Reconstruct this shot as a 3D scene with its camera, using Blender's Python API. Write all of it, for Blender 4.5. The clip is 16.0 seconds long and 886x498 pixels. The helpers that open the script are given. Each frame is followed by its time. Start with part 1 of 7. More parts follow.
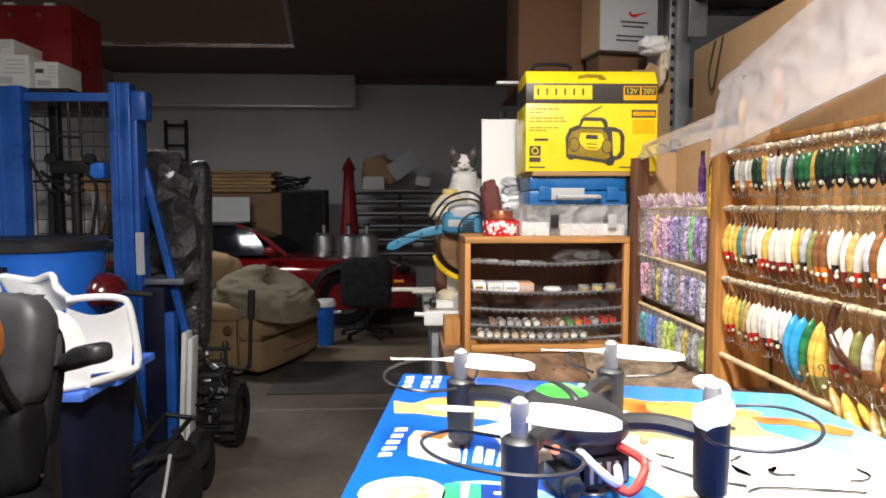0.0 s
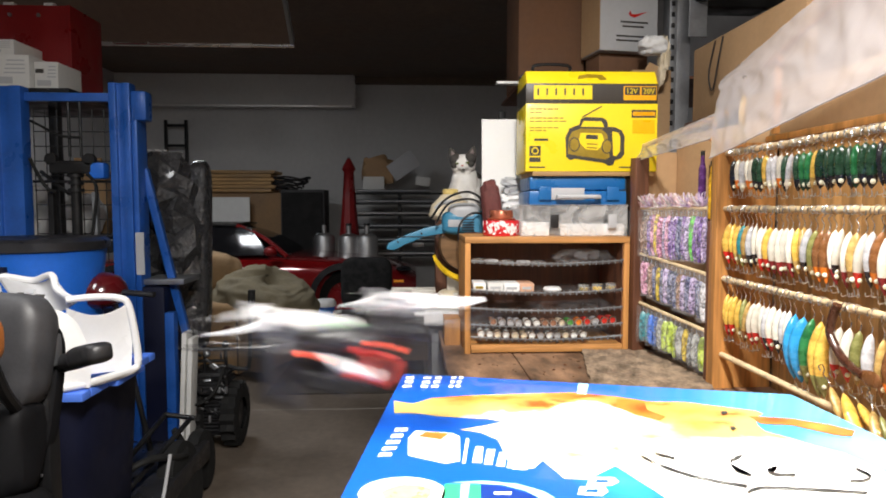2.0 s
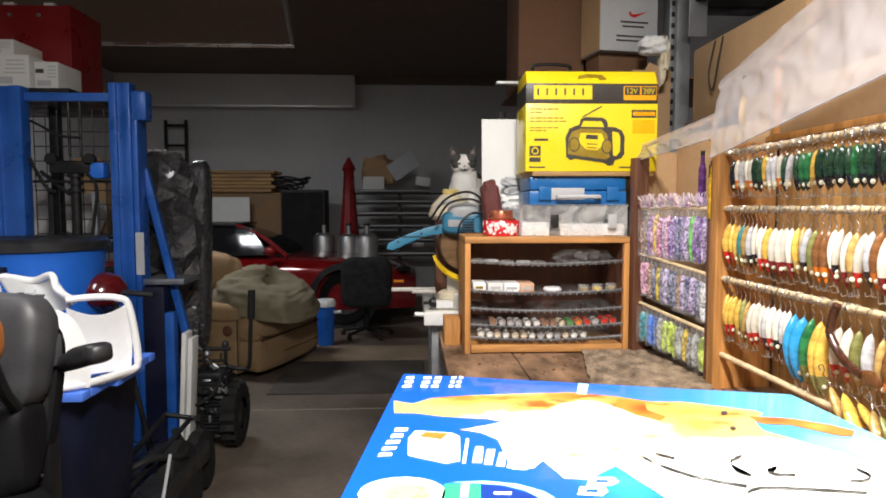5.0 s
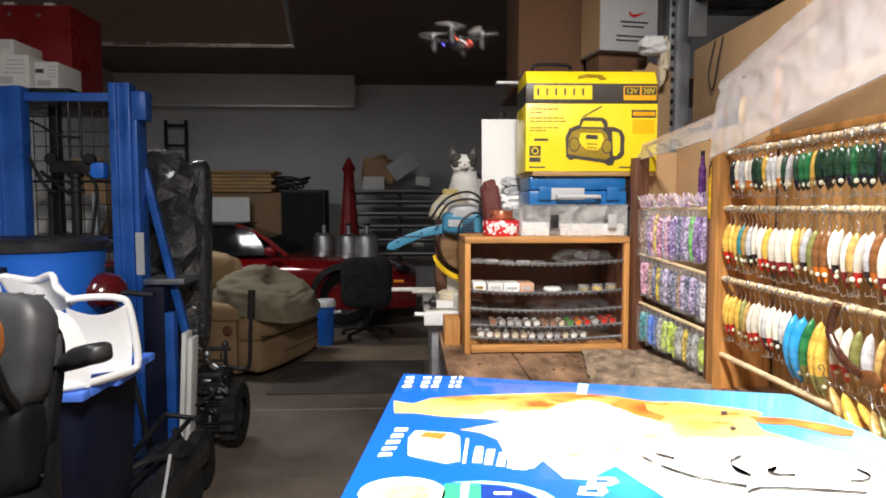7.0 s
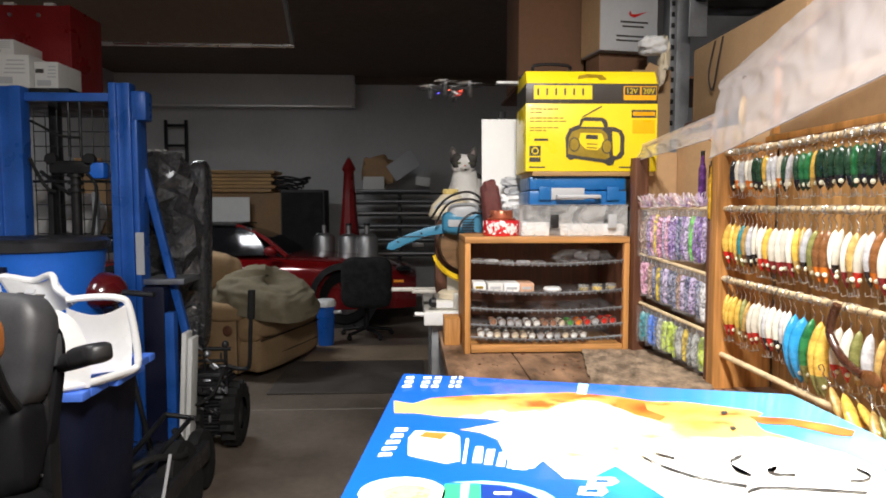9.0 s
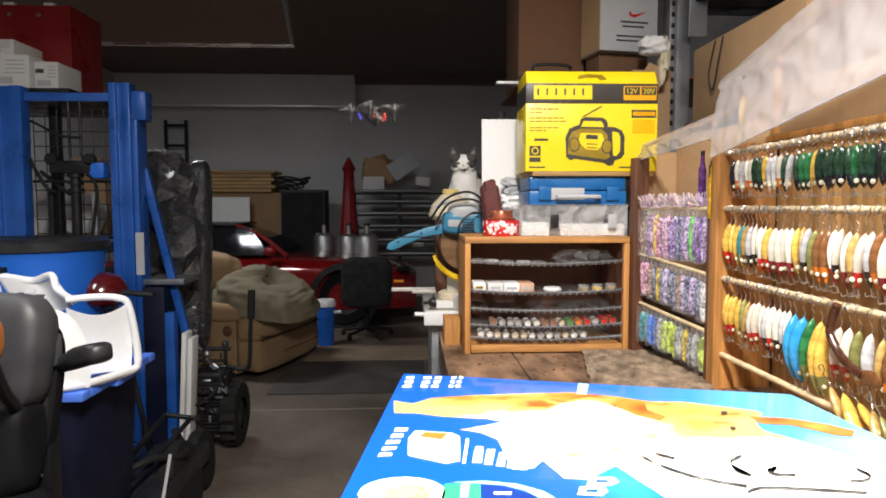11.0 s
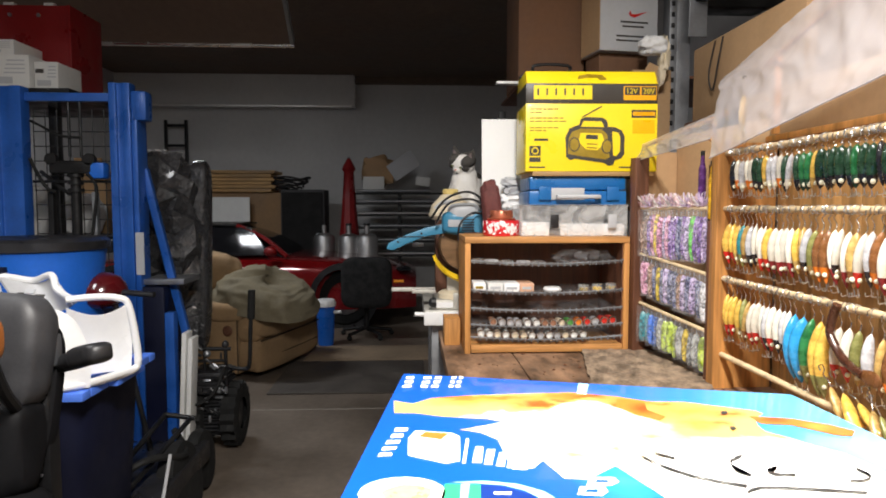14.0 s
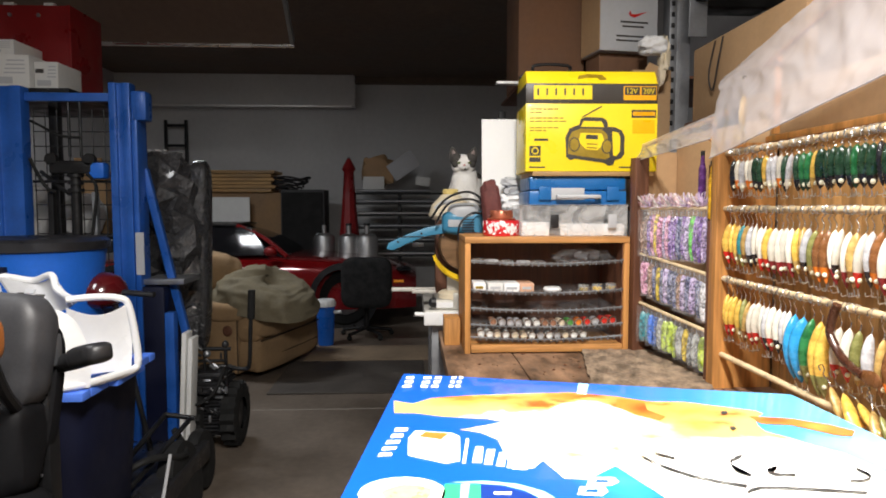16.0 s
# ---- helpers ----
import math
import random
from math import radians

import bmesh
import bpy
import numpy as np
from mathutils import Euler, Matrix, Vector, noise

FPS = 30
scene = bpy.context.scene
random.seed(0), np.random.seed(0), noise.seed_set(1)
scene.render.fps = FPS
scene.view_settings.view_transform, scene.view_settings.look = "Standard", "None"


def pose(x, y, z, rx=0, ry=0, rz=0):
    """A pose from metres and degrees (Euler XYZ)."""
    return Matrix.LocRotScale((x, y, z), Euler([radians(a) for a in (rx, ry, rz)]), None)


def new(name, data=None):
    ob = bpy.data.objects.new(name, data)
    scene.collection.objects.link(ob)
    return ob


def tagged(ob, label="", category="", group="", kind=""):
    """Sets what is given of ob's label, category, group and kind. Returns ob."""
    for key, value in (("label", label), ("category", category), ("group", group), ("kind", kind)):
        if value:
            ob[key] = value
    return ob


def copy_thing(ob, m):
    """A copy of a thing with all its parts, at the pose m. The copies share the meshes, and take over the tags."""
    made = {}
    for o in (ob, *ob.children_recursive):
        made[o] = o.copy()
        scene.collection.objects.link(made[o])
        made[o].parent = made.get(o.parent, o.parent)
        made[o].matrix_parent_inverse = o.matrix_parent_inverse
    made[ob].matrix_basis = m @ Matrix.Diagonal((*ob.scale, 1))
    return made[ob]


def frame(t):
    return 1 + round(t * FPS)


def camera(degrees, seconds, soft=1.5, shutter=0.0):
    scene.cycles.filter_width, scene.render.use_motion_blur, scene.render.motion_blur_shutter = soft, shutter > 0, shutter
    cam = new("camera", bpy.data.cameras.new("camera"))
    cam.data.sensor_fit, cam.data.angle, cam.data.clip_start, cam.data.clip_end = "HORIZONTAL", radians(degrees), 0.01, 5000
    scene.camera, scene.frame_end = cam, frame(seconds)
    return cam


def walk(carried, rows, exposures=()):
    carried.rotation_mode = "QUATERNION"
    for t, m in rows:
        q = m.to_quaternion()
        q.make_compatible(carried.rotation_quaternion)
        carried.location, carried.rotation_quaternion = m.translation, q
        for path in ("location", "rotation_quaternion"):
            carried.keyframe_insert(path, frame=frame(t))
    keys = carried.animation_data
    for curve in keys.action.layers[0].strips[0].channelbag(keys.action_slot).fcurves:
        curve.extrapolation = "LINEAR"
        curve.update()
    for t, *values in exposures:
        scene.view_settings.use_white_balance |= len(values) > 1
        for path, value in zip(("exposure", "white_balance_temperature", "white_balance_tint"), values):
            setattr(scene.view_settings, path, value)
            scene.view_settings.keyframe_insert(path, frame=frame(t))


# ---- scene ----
# ---- camera ----
cam = camera(70, 16.0, soft=1.8, shutter=1.4)
EYE = pose(0, 0, 1.42, 86.17, 0, -2.805)
walk(cam, [(0, EYE), (16.0, EYE)])

# ---- light: dim shop, one bright strip fixture over the bench ----
world = bpy.data.worlds.new("world")
world.use_nodes = True
scene.world = world
world.node_tree.nodes["Background"].inputs[0].default_value = (0.8, 0.9, 1.0, 1)
world.node_tree.nodes["Background"].inputs[1].default_value = 0.045


def lamp(name, size, size_y, power, colour, m):
    data = bpy.data.lights.new(name, "AREA")
    data.shape, data.size, data.size_y, data.energy, data.color = "RECTANGLE", size, size_y, power, colour
    ob = new(name, data)
    ob.matrix_basis = m
    return ob


lamp("bench_light", 0.25, 1.2, 155, (1.0, 0.955, 0.9), pose(0.1, 0.1, 2.95))
lamp("shop_light", 0.2, 1.2, 15, (0.95, 0.97, 1.0), pose(-1.6, 1.5, 2.58))
lamp("far_light", 0.2, 1.1, 41, (0.93, 0.96, 1.0), pose(-2.3, 5.6, 3.17, 0, 0, 90))
scene.view_settings.exposure = 0.08


# ---- materials ----
def mat(name, colour, rough=0.6, metal=0.0, var=0.15, scale=8.0, fine=60.0, bump=0.1, rough_var=0.15, coat=0.0,
        alpha=1.0, transmission=0.0, vary=0.0, stretch=(1, 1, 1), emit=0.0, dist=0.002, spec=0.5):
    """A surface with colour varied at two scales, uneven gloss and fine relief."""
    m = bpy.data.materials.new(name)
    m.use_nodes = True
    n, l = m.node_tree.nodes, m.node_tree.links
    b = n["Principled BSDF"]
    co, mp = n.new("ShaderNodeTexCoord"), n.new("ShaderNodeMapping")
    l.new(co.outputs["Object"], mp.inputs["Vector"])
    mp.inputs["Scale"].default_value = stretch
    a, f = n.new("ShaderNodeTexNoise"), n.new("ShaderNodeTexNoise")
    for t, s in ((a, scale), (f, fine)):
        t.inputs["Scale"].default_value, t.inputs["Detail"].default_value = s, 5
        l.new(mp.outputs[0], t.inputs["Vector"])
    mix = n.new("ShaderNodeMath")
    mix.operation = "MULTIPLY_ADD"
    mix.inputs[1].default_value = 0.4
    l.new(f.outputs["Fac"], mix.inputs[0])
    l.new(a.outputs["Fac"], mix.inputs[2])
    ramp = n.new("ShaderNodeMapRange")
    ramp.inputs[1].default_value, ramp.inputs[2].default_value = 0.4, 1.0
    ramp.inputs[3].default_value, ramp.inputs[4].default_value = 1 - var, 1 + var
    l.new(mix.outputs[0], ramp.inputs[0])
    hsv = n.new("ShaderNodeHueSaturation")
    hsv.inputs["Color"].default_value = (*colour, 1)
    l.new(ramp.outputs[0], hsv.inputs["Value"])
    if vary:
        info, mr, mul = n.new("ShaderNodeObjectInfo"), n.new("ShaderNodeMapRange"), n.new("ShaderNodeMath")
        mr.inputs[3].default_value, mr.inputs[4].default_value = 1 - vary, 1 + vary
        l.new(info.outputs["Random"], mr.inputs[0])
        mul.operation = "MULTIPLY"
        l.new(mr.outputs[0], mul.inputs[0])
        l.new(ramp.outputs[0], mul.inputs[1])
        l.new(mul.outputs[0], hsv.inputs["Value"])
    l.new(hsv.outputs[0], b.inputs["Base Color"])
    rr = n.new("ShaderNodeMapRange")
    rr.inputs[1].default_value, rr.inputs[2].default_value = 0.35, 0.65
    rr.inputs[3].default_value, rr.inputs[4].default_value = max(0.03, rough - rough_var), min(1, rough + rough_var)
    l.new(a.outputs["Fac"], rr.inputs[0])
    l.new(rr.outputs[0], b.inputs["Roughness"])
    b.inputs["Metallic"].default_value = metal
    b.inputs["Coat Weight"].default_value = coat
    b.inputs["Alpha"].default_value = alpha
    b.inputs["Specular IOR Level"].default_value = spec
    b.inputs["Transmission Weight"].default_value = transmission
    if bump:
        bp = n.new("ShaderNodeBump")
        bp.inputs["Strength"].default_value, bp.inputs["Distance"].default_value = bump, dist
        l.new(mix.outputs[0], bp.inputs["Height"])
        l.new(bp.outputs[0], b.inputs["Normal"])
    if emit:
        l.new(hsv.outputs[0], b.inputs["Emission Color"])
        b.inputs["Emission Strength"].default_value = emit
    return m


def wood(name, colour, axis=2, vary=0.0, rough=0.6):
    s = [14.0, 14.0, 14.0]
    s[axis] = 0.9
    return mat(name, colour, rough, var=0.55, scale=2.2, fine=9, bump=0.25, stretch=s, vary=vary)


CONCRETE = mat("stained_concrete", (0.14, 0.112, 0.088), 0.5, var=0.5, scale=1.3, fine=22, bump=0.15)
WALL = mat("painted_block_wall", (0.62, 0.62, 0.62), 0.85, var=0.12, scale=0.8, fine=14, bump=0.2)
CEIL = mat("dark_ceiling_boards", (0.14, 0.1, 0.074), 0.8, var=0.35, scale=1.0, fine=12, bump=0.3)
DOORP = mat("brown_door_panel", (0.15, 0.103, 0.078), 0.7, var=0.25, scale=1.5, fine=20)
ALU = mat("brushed_aluminium", (0.85, 0.85, 0.83), 0.48, 1.0, var=0.1, scale=4, fine=80)
STEEL = mat("grey_steel", (0.33, 0.34, 0.36), 0.45, 0.8, var=0.2, scale=6, fine=60)
STAINLESS = mat("stainless_steel", (0.5, 0.5, 0.5), 0.5, 1.0, var=0.12, scale=3, fine=40)
BLACKSTEEL = mat("black_painted_steel", (0.012, 0.012, 0.013), 0.45, 0.1, var=0.4, scale=9, fine=70, spec=0.35)
BLACKPL = mat("black_plastic", (0.018, 0.018, 0.02), 0.42, var=0.3, scale=12, fine=90)
# Chair shell, lower pads and seams: much darker and duller than LEATHER.
CHAIRBLACK = mat("dark_chair_black", (0.006, 0.006, 0.007), 0.7, var=0.4, scale=8, fine=90, bump=0.4, spec=0.12)
RUBBER = mat("black_rubber", (0.014, 0.014, 0.014), 0.8, var=0.3, scale=10, fine=80, spec=0.25)
LEATHER = mat("worn_black_leather", (0.042, 0.042, 0.046), 0.5, var=0.35, scale=7, fine=120, bump=0.4)
BLUEP = mat("blue_painted_steel", (0.017, 0.1, 0.42), 0.4, 0.1, var=0.25, scale=5, fine=50, coat=0.2)
BLUEPL = mat("blue_plastic", (0.015, 0.14, 0.62), 0.4, var=0.15, scale=5, fine=60)
BLUERIM = mat("light_blue_plastic", (0.08, 0.2, 0.75), 0.45, var=0.15, scale=6, fine=60)
NAVY = mat("navy_plastic", (0.006, 0.008, 0.026), 0.5, var=0.25, scale=5, fine=60, spec=0.25)
WHITEPL = mat("white_plastic", (0.82, 0.82, 0.82), 0.35, var=0.05, scale=5, fine=60, bump=0.05)
REDP = mat("red_paint", (0.25, 0.01, 0.012), 0.4, var=0.25, scale=4, fine=50)
CARRED = mat("red_car_paint", (0.24, 0.006, 0.008), 0.25, 0.2, var=0.1, scale=2, fine=60, coat=1.0, bump=0.0)
CARGLASS = mat("dark_car_glass", (0.01, 0.01, 0.012), 0.06, var=0.1, bump=0.0, rough_var=0.02)
CARDB = mat("brown_cardboard", (0.45, 0.285, 0.15), 0.8, var=0.16, scale=4, fine=50, bump=0.15, vary=0.12)
CARDD = mat("dark_red_brown_cardboard", (0.17, 0.085, 0.045), 0.85, var=0.2, scale=3, fine=40, bump=0.15)
CARDW = mat("white_cardboard", (0.72, 0.72, 0.7), 0.7, var=0.1, scale=4, fine=50)
CARDG = mat("silver_grey_cardboard", (0.47, 0.48, 0.5), 0.5, var=0.1, scale=4, fine=50)
PAPER = mat("white_paper", (0.86, 0.86, 0.86), 0.7, var=0.04, scale=4, fine=60)
YELCARD = mat("yellow_printed_card", (0.92, 0.69, 0.012), 0.4, var=0.05, scale=4, fine=70, coat=0.2)
DARKPRINT = mat("dark_grey_print", (0.045, 0.04, 0.035), 0.45, var=0.12, scale=6, fine=60)
OLIVEPR = mat("olive_print", (0.3, 0.2, 0.008), 0.45, var=0.3, scale=30, fine=90)
SAND = mat("tan_microfibre", (0.32, 0.205, 0.105), 0.9, var=0.2, scale=5, fine=40, bump=0.4)
OLIVE = mat("olive_cloth", (0.2, 0.17, 0.11), 0.9, var=0.22, scale=5, fine=40, bump=0.5)
BAG = mat("black_polythene", (0.042, 0.042, 0.045), 0.27, var=0.3, scale=13, fine=45, bump=1.0, dist=0.03, coat=0.5)
TEAL = mat("teal_plastic", (0.05, 0.23, 0.38), 0.4, var=0.12, scale=7, fine=60)
CASTALU = mat("cast_aluminium", (0.6, 0.58, 0.53), 0.5, 0.5, var=0.2, scale=9, fine=60)
CREAM = mat("cream_plastic", (0.72, 0.62, 0.45), 0.5, var=0.12, scale=7, fine=60)
YELLOW = mat("yellow_plastic", (0.85, 0.55, 0.02), 0.4, var=0.1, scale=7, fine=60)
BENCHW = mat("worn_bench_top", (0.2, 0.115, 0.066), 0.7, var=1.0, scale=11, fine=55, bump=0.5, stretch=(1, 0.4, 1), vary=0.2, dist=0.004)
PINE = wood("honey_pine", (0.5, 0.23, 0.065), 2)
PINEX = wood("honey_pine_rail", (0.5, 0.24, 0.075), 0)
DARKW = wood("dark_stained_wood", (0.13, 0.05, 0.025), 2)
BOARD = wood("backing_plank", (0.45, 0.25, 0.09), 2, vary=0.35)
PLYX = wood("plywood_sheet", (0.42, 0.25, 0.1), 0, vary=0.15)
DOWEL = mat("pale_dowel", (0.72, 0.56, 0.34), 0.6, var=0.3, scale=20, fine=80, bump=0.2)
WIRE = mat("bright_wire", (0.7, 0.7, 0.7), 0.3, 1.0, var=0.1, bump=0.0)
FUR = mat("white_fur", (0.8, 0.78, 0.75), 0.9, var=0.08, scale=30, fine=200, bump=0.8, stretch=(1, 1, 0.35))
FURG = mat("dark_grey_fur", (0.06, 0.055, 0.05), 0.9, var=0.5, scale=40, fine=200, bump=0.8, stretch=(1, 1, 0.35))
PINK = mat("pink_skin", (0.6, 0.3, 0.27), 0.6, var=0.1)
EYE_M = mat("amber_eye", (0.12, 0.14, 0.05), 0.1, var=0.2, bump=0.0)


def film_material(name, colour, clear, rough=0.25, scale=9.0, spread=0.2, relief=0.7):
    """Thin crumpled polythene: part see-through, part milky, glossy creases."""
    m = bpy.data.materials.new(name)
    m.use_nodes = True
    n, l = m.node_tree.nodes, m.node_tree.links
    out = n["Material Output"]
    b = n["Principled BSDF"]
    b.inputs["Base Color"].default_value, b.inputs["Roughness"].default_value = (*colour, 1), rough
    t, ns, mr, mx, tr, tl, m2 = (n.new("ShaderNodeBsdfTransparent"), n.new("ShaderNodeTexNoise"), n.new("ShaderNodeMapRange"),
                                 n.new("ShaderNodeMixShader"), n.new("ShaderNodeBump"), n.new("ShaderNodeBsdfTranslucent"), n.new("ShaderNodeMixShader"))
    ns.inputs["Scale"].default_value, ns.inputs["Detail"].default_value, ns.inputs["Distortion"].default_value = scale, 6, 1.2
    l.new(n.new("ShaderNodeTexCoord").outputs["Object"], ns.inputs["Vector"])
    mr.inputs[1].default_value, mr.inputs[2].default_value = 0.3, 0.7
    mr.inputs[3].default_value, mr.inputs[4].default_value = max(0, clear - spread), min(1, clear + spread)
    l.new(ns.outputs["Fac"], mr.inputs[0])
    tr.inputs["Strength"].default_value, tr.inputs["Distance"].default_value = relief, 0.02
    l.new(ns.outputs["Fac"], tr.inputs["Height"])
    l.new(tr.outputs[0], b.inputs["Normal"])
    tl.inputs[0].default_value = (*colour, 1)
    m2.inputs[0].default_value = 0.25
    l.new(b.outputs[0], m2.inputs[1])
    l.new(tl.outputs[0], m2.inputs[2])
    l.new(mr.outputs[0], mx.inputs[0])
    l.new(m2.outputs[0], mx.inputs[1])
    l.new(t.outputs[0], mx.inputs[2])
    l.new(mx.outputs[0], out.inputs["Surface"])
    return m


FILM = film_material("milky_polythene_film", (0.64, 0.63, 0.67), 0.46, 0.15, 6, 0.05, 0.12)
CLEARPL = film_material("clear_plastic", (0.85, 0.85, 0.84), 0.78, 0.2, 14)
BLISTER = film_material("clear_bag_plastic", (0.85, 0.85, 0.87), 0.97, 0.15, 30)


def glow(name, colour, strength):
    m = bpy.data.materials.new(name)
    m.use_nodes = True
    b = m.node_tree.nodes["Principled BSDF"]
    b.inputs["Base Color"].default_value = b.inputs["Emission Color"].default_value = (*colour, 1)
    b.inputs["Emission Strength"].default_value = strength
    return m


TUBE = glow("lit_fluorescent_tube", (1.0, 0.97, 0.9), 6)
REDLED = glow("red_led", (1.0, 0.12, 0.06), 4)
BLUELED = glow("blue_led", (0.12, 0.1, 1.0), 6)


# ---- mesh helpers ----
def bx(x0, x1, y0, y1, z0, z1, bevel=0.0, seg=2):
    bm = bmesh.new()
    bmesh.ops.create_cube(bm, size=1)
    for v in bm.verts:
        v.co = Vector(((x0 + x1) / 2 + v.co.x * (x1 - x0), (y0 + y1) / 2 + v.co.y * (y1 - y0), (z0 + z1) / 2 + v.co.z * (z1 - z0)))
    if bevel:
        bmesh.ops.bevel(bm, geom=bm.edges[:], offset=bevel, segments=seg, profile=0.6, affect="EDGES")
    return bm


def moved(bm, m):
    bm.transform(m)
    return bm


def joined(*bms):
    out = bms[0]
    for b in bms[1:]:
        me = bpy.data.meshes.new("tmp")
        b.to_mesh(me)
        out.from_mesh(me)
        bpy.data.meshes.remove(me)
        b.free()
    return out


def lathe(profile, n=28):
    """Turns a list of (r, z) round z, closed where r is 0."""
    bm = bmesh.new()
    rings = []
    for r, z in profile:
        if r < 1e-6:
            rings.append([bm.verts.new((0, 0, z))])
        else:
            rings.append([bm.verts.new((r * math.cos(2 * math.pi * i / n), r * math.sin(2 * math.pi * i / n), z)) for i in range(n)])
    for a, b in zip(rings, rings[1:]):
        for i in range(n):
            j = (i + 1) % n
            q = [a[i % len(a)], a[j % len(a)], b[j % len(b)], b[i % len(b)]]
            q = list(dict.fromkeys(q))
            if len(q) > 2:
                bm.faces.new(q)
    return bm


def rod(p, q, r, n=10):
    p, q = Vector(p), Vector(q)
    bm = lathe([(0, 0), (r, 0), (r, (q - p).length), (0, (q - p).length)], n)
    return moved(bm, Matrix.Translation(p) @ (q - p).to_track_quat("Z", "Y").to_matrix().to_4x4())


def tube(pts, r, n=8):
    """A round tube along points (smoothed by Catmull-Rom)."""
    pts = [Vector(p) for p in pts]
    sm = []
    for i in range(len(pts) - 1):
        a, b, c, d = pts[max(i - 1, 0)], pts[i], pts[i + 1], pts[min(i + 2, len(pts) - 1)]
        for k in range(5):
            t = k / 5
            sm.append(0.5 * (2 * b + (c - a) * t + (2 * a - 5 * b + 4 * c - d) * t * t + (3 * b - 3 * c + d - a) * t ** 3))
    sm.append(pts[-1])
    bm, rings, up = bmesh.new(), [], Vector((0.13, 0.21, 1)).normalized()
    for i, p in enumerate(sm):
        d = (sm[min(i + 1, len(sm) - 1)] - sm[max(i - 1, 0)]).normalized()
        u = d.cross(up).normalized()
        w = d.cross(u)
        rings.append([bm.verts.new(p + r * (math.cos(2 * math.pi * k / n) * u + math.sin(2 * math.pi * k / n) * w)) for k in range(n)])
    for a, b in zip(rings, rings[1:]):
        for k in range(n):
            bm.faces.new((a[k], a[(k + 1) % n], b[(k + 1) % n], b[k]))
    bm.faces.new(rings[0])
    bm.faces.new(rings[-1][::-1])
    return bm


def prism(poly, h, bevel=0.0):
    """A flat outline in x, y raised to the height h."""
    bm = bmesh.new()
    lo = [bm.verts.new((x, y, 0)) for x, y in poly]
    hi = [bm.verts.new((x, y, h)) for x, y in poly]
    bm.faces.new(lo[::-1])
    bm.faces.new(hi)
    for i in range(len(poly)):
        j = (i + 1) % len(poly)
        bm.faces.new((lo[i], lo[j], hi[j], hi[i]))
    bmesh.ops.recalc_face_normals(bm, faces=bm.faces[:])
    if bevel:
        bmesh.ops.bevel(bm, geom=bm.edges[:], offset=bevel, segments=2, profile=0.6, affect="EDGES")
    return bm


def blob(sx, sy, sz, at=(0, 0, 0), power=1.0, rough=0.0, n=20, seed=0.0, freq=4.0):
    """A rounded lump; power below 1 squares it, rough crumples it."""
    bm = bmesh.new()
    bmesh.ops.create_uvsphere(bm, u_segments=n, v_segments=max(8, n * 2 // 3), radius=1)
    for v in bm.verts:
        c = [math.copysign(abs(k) ** power, k) for k in v.co]
        p = Vector((c[0] * sx, c[1] * sy, c[2] * sz))
        if rough:
            p *= 1 + rough * noise.noise(Vector(v.co) * freq * 0.5 + Vector((seed, seed * 1.7, 0)))
            p += v.normal * rough * 0.35 * min(sx, sy, sz) * noise.noise(Vector(v.co) * freq * 2 + Vector((seed, 0, seed)))
        v.co = p + Vector(at)
    return bm


def sheet(f, nu, nv, thick=0.0):
    """A surface f(u, v), u and v from 0 to 1, with an optional thickness."""
    bm = bmesh.new()
    g = [[bm.verts.new(f(i / nu, j / nv)) for j in range(nv + 1)] for i in range(nu + 1)]
    for i in range(nu):
        for j in range(nv):
            bm.faces.new((g[i][j], g[i + 1][j], g[i + 1][j + 1], g[i][j + 1]))
    if thick:
        bmesh.ops.recalc_face_normals(bm, faces=bm.faces[:])
        bmesh.ops.solidify(bm, geom=bm.faces[:], thickness=thick)
    return bm


def part(name, bm, material, parent=None, label="", angle=38):
    me = bpy.data.meshes.new(name)
    bmesh.ops.recalc_face_normals(bm, faces=bm.faces[:])
    for f in bm.faces:
        f.smooth = True
    bm.to_mesh(me)
    bm.free()
    me.materials.append(material)
    me.set_sharp_from_angle(angle=radians(angle))
    ob = new(name, me)
    if parent:
        ob.parent = parent
    return tagged(ob, label)


def thing(name, label, category, m, group=""):
    ob = new(name)
    ob.empty_display_size = 0.05
    ob.matrix_basis = m
    return tagged(ob, label, category, group)


def setting(name, bm, material, label, category):
    return tagged(part(name, bm, material), label, category, kind="structure")


def shared(name, mesh_ob, parent, m):
    """Another piece on the mesh of an earlier one."""
    ob = new(name, mesh_ob.data)
    ob.parent = parent
    ob.matrix_basis = m
    return ob


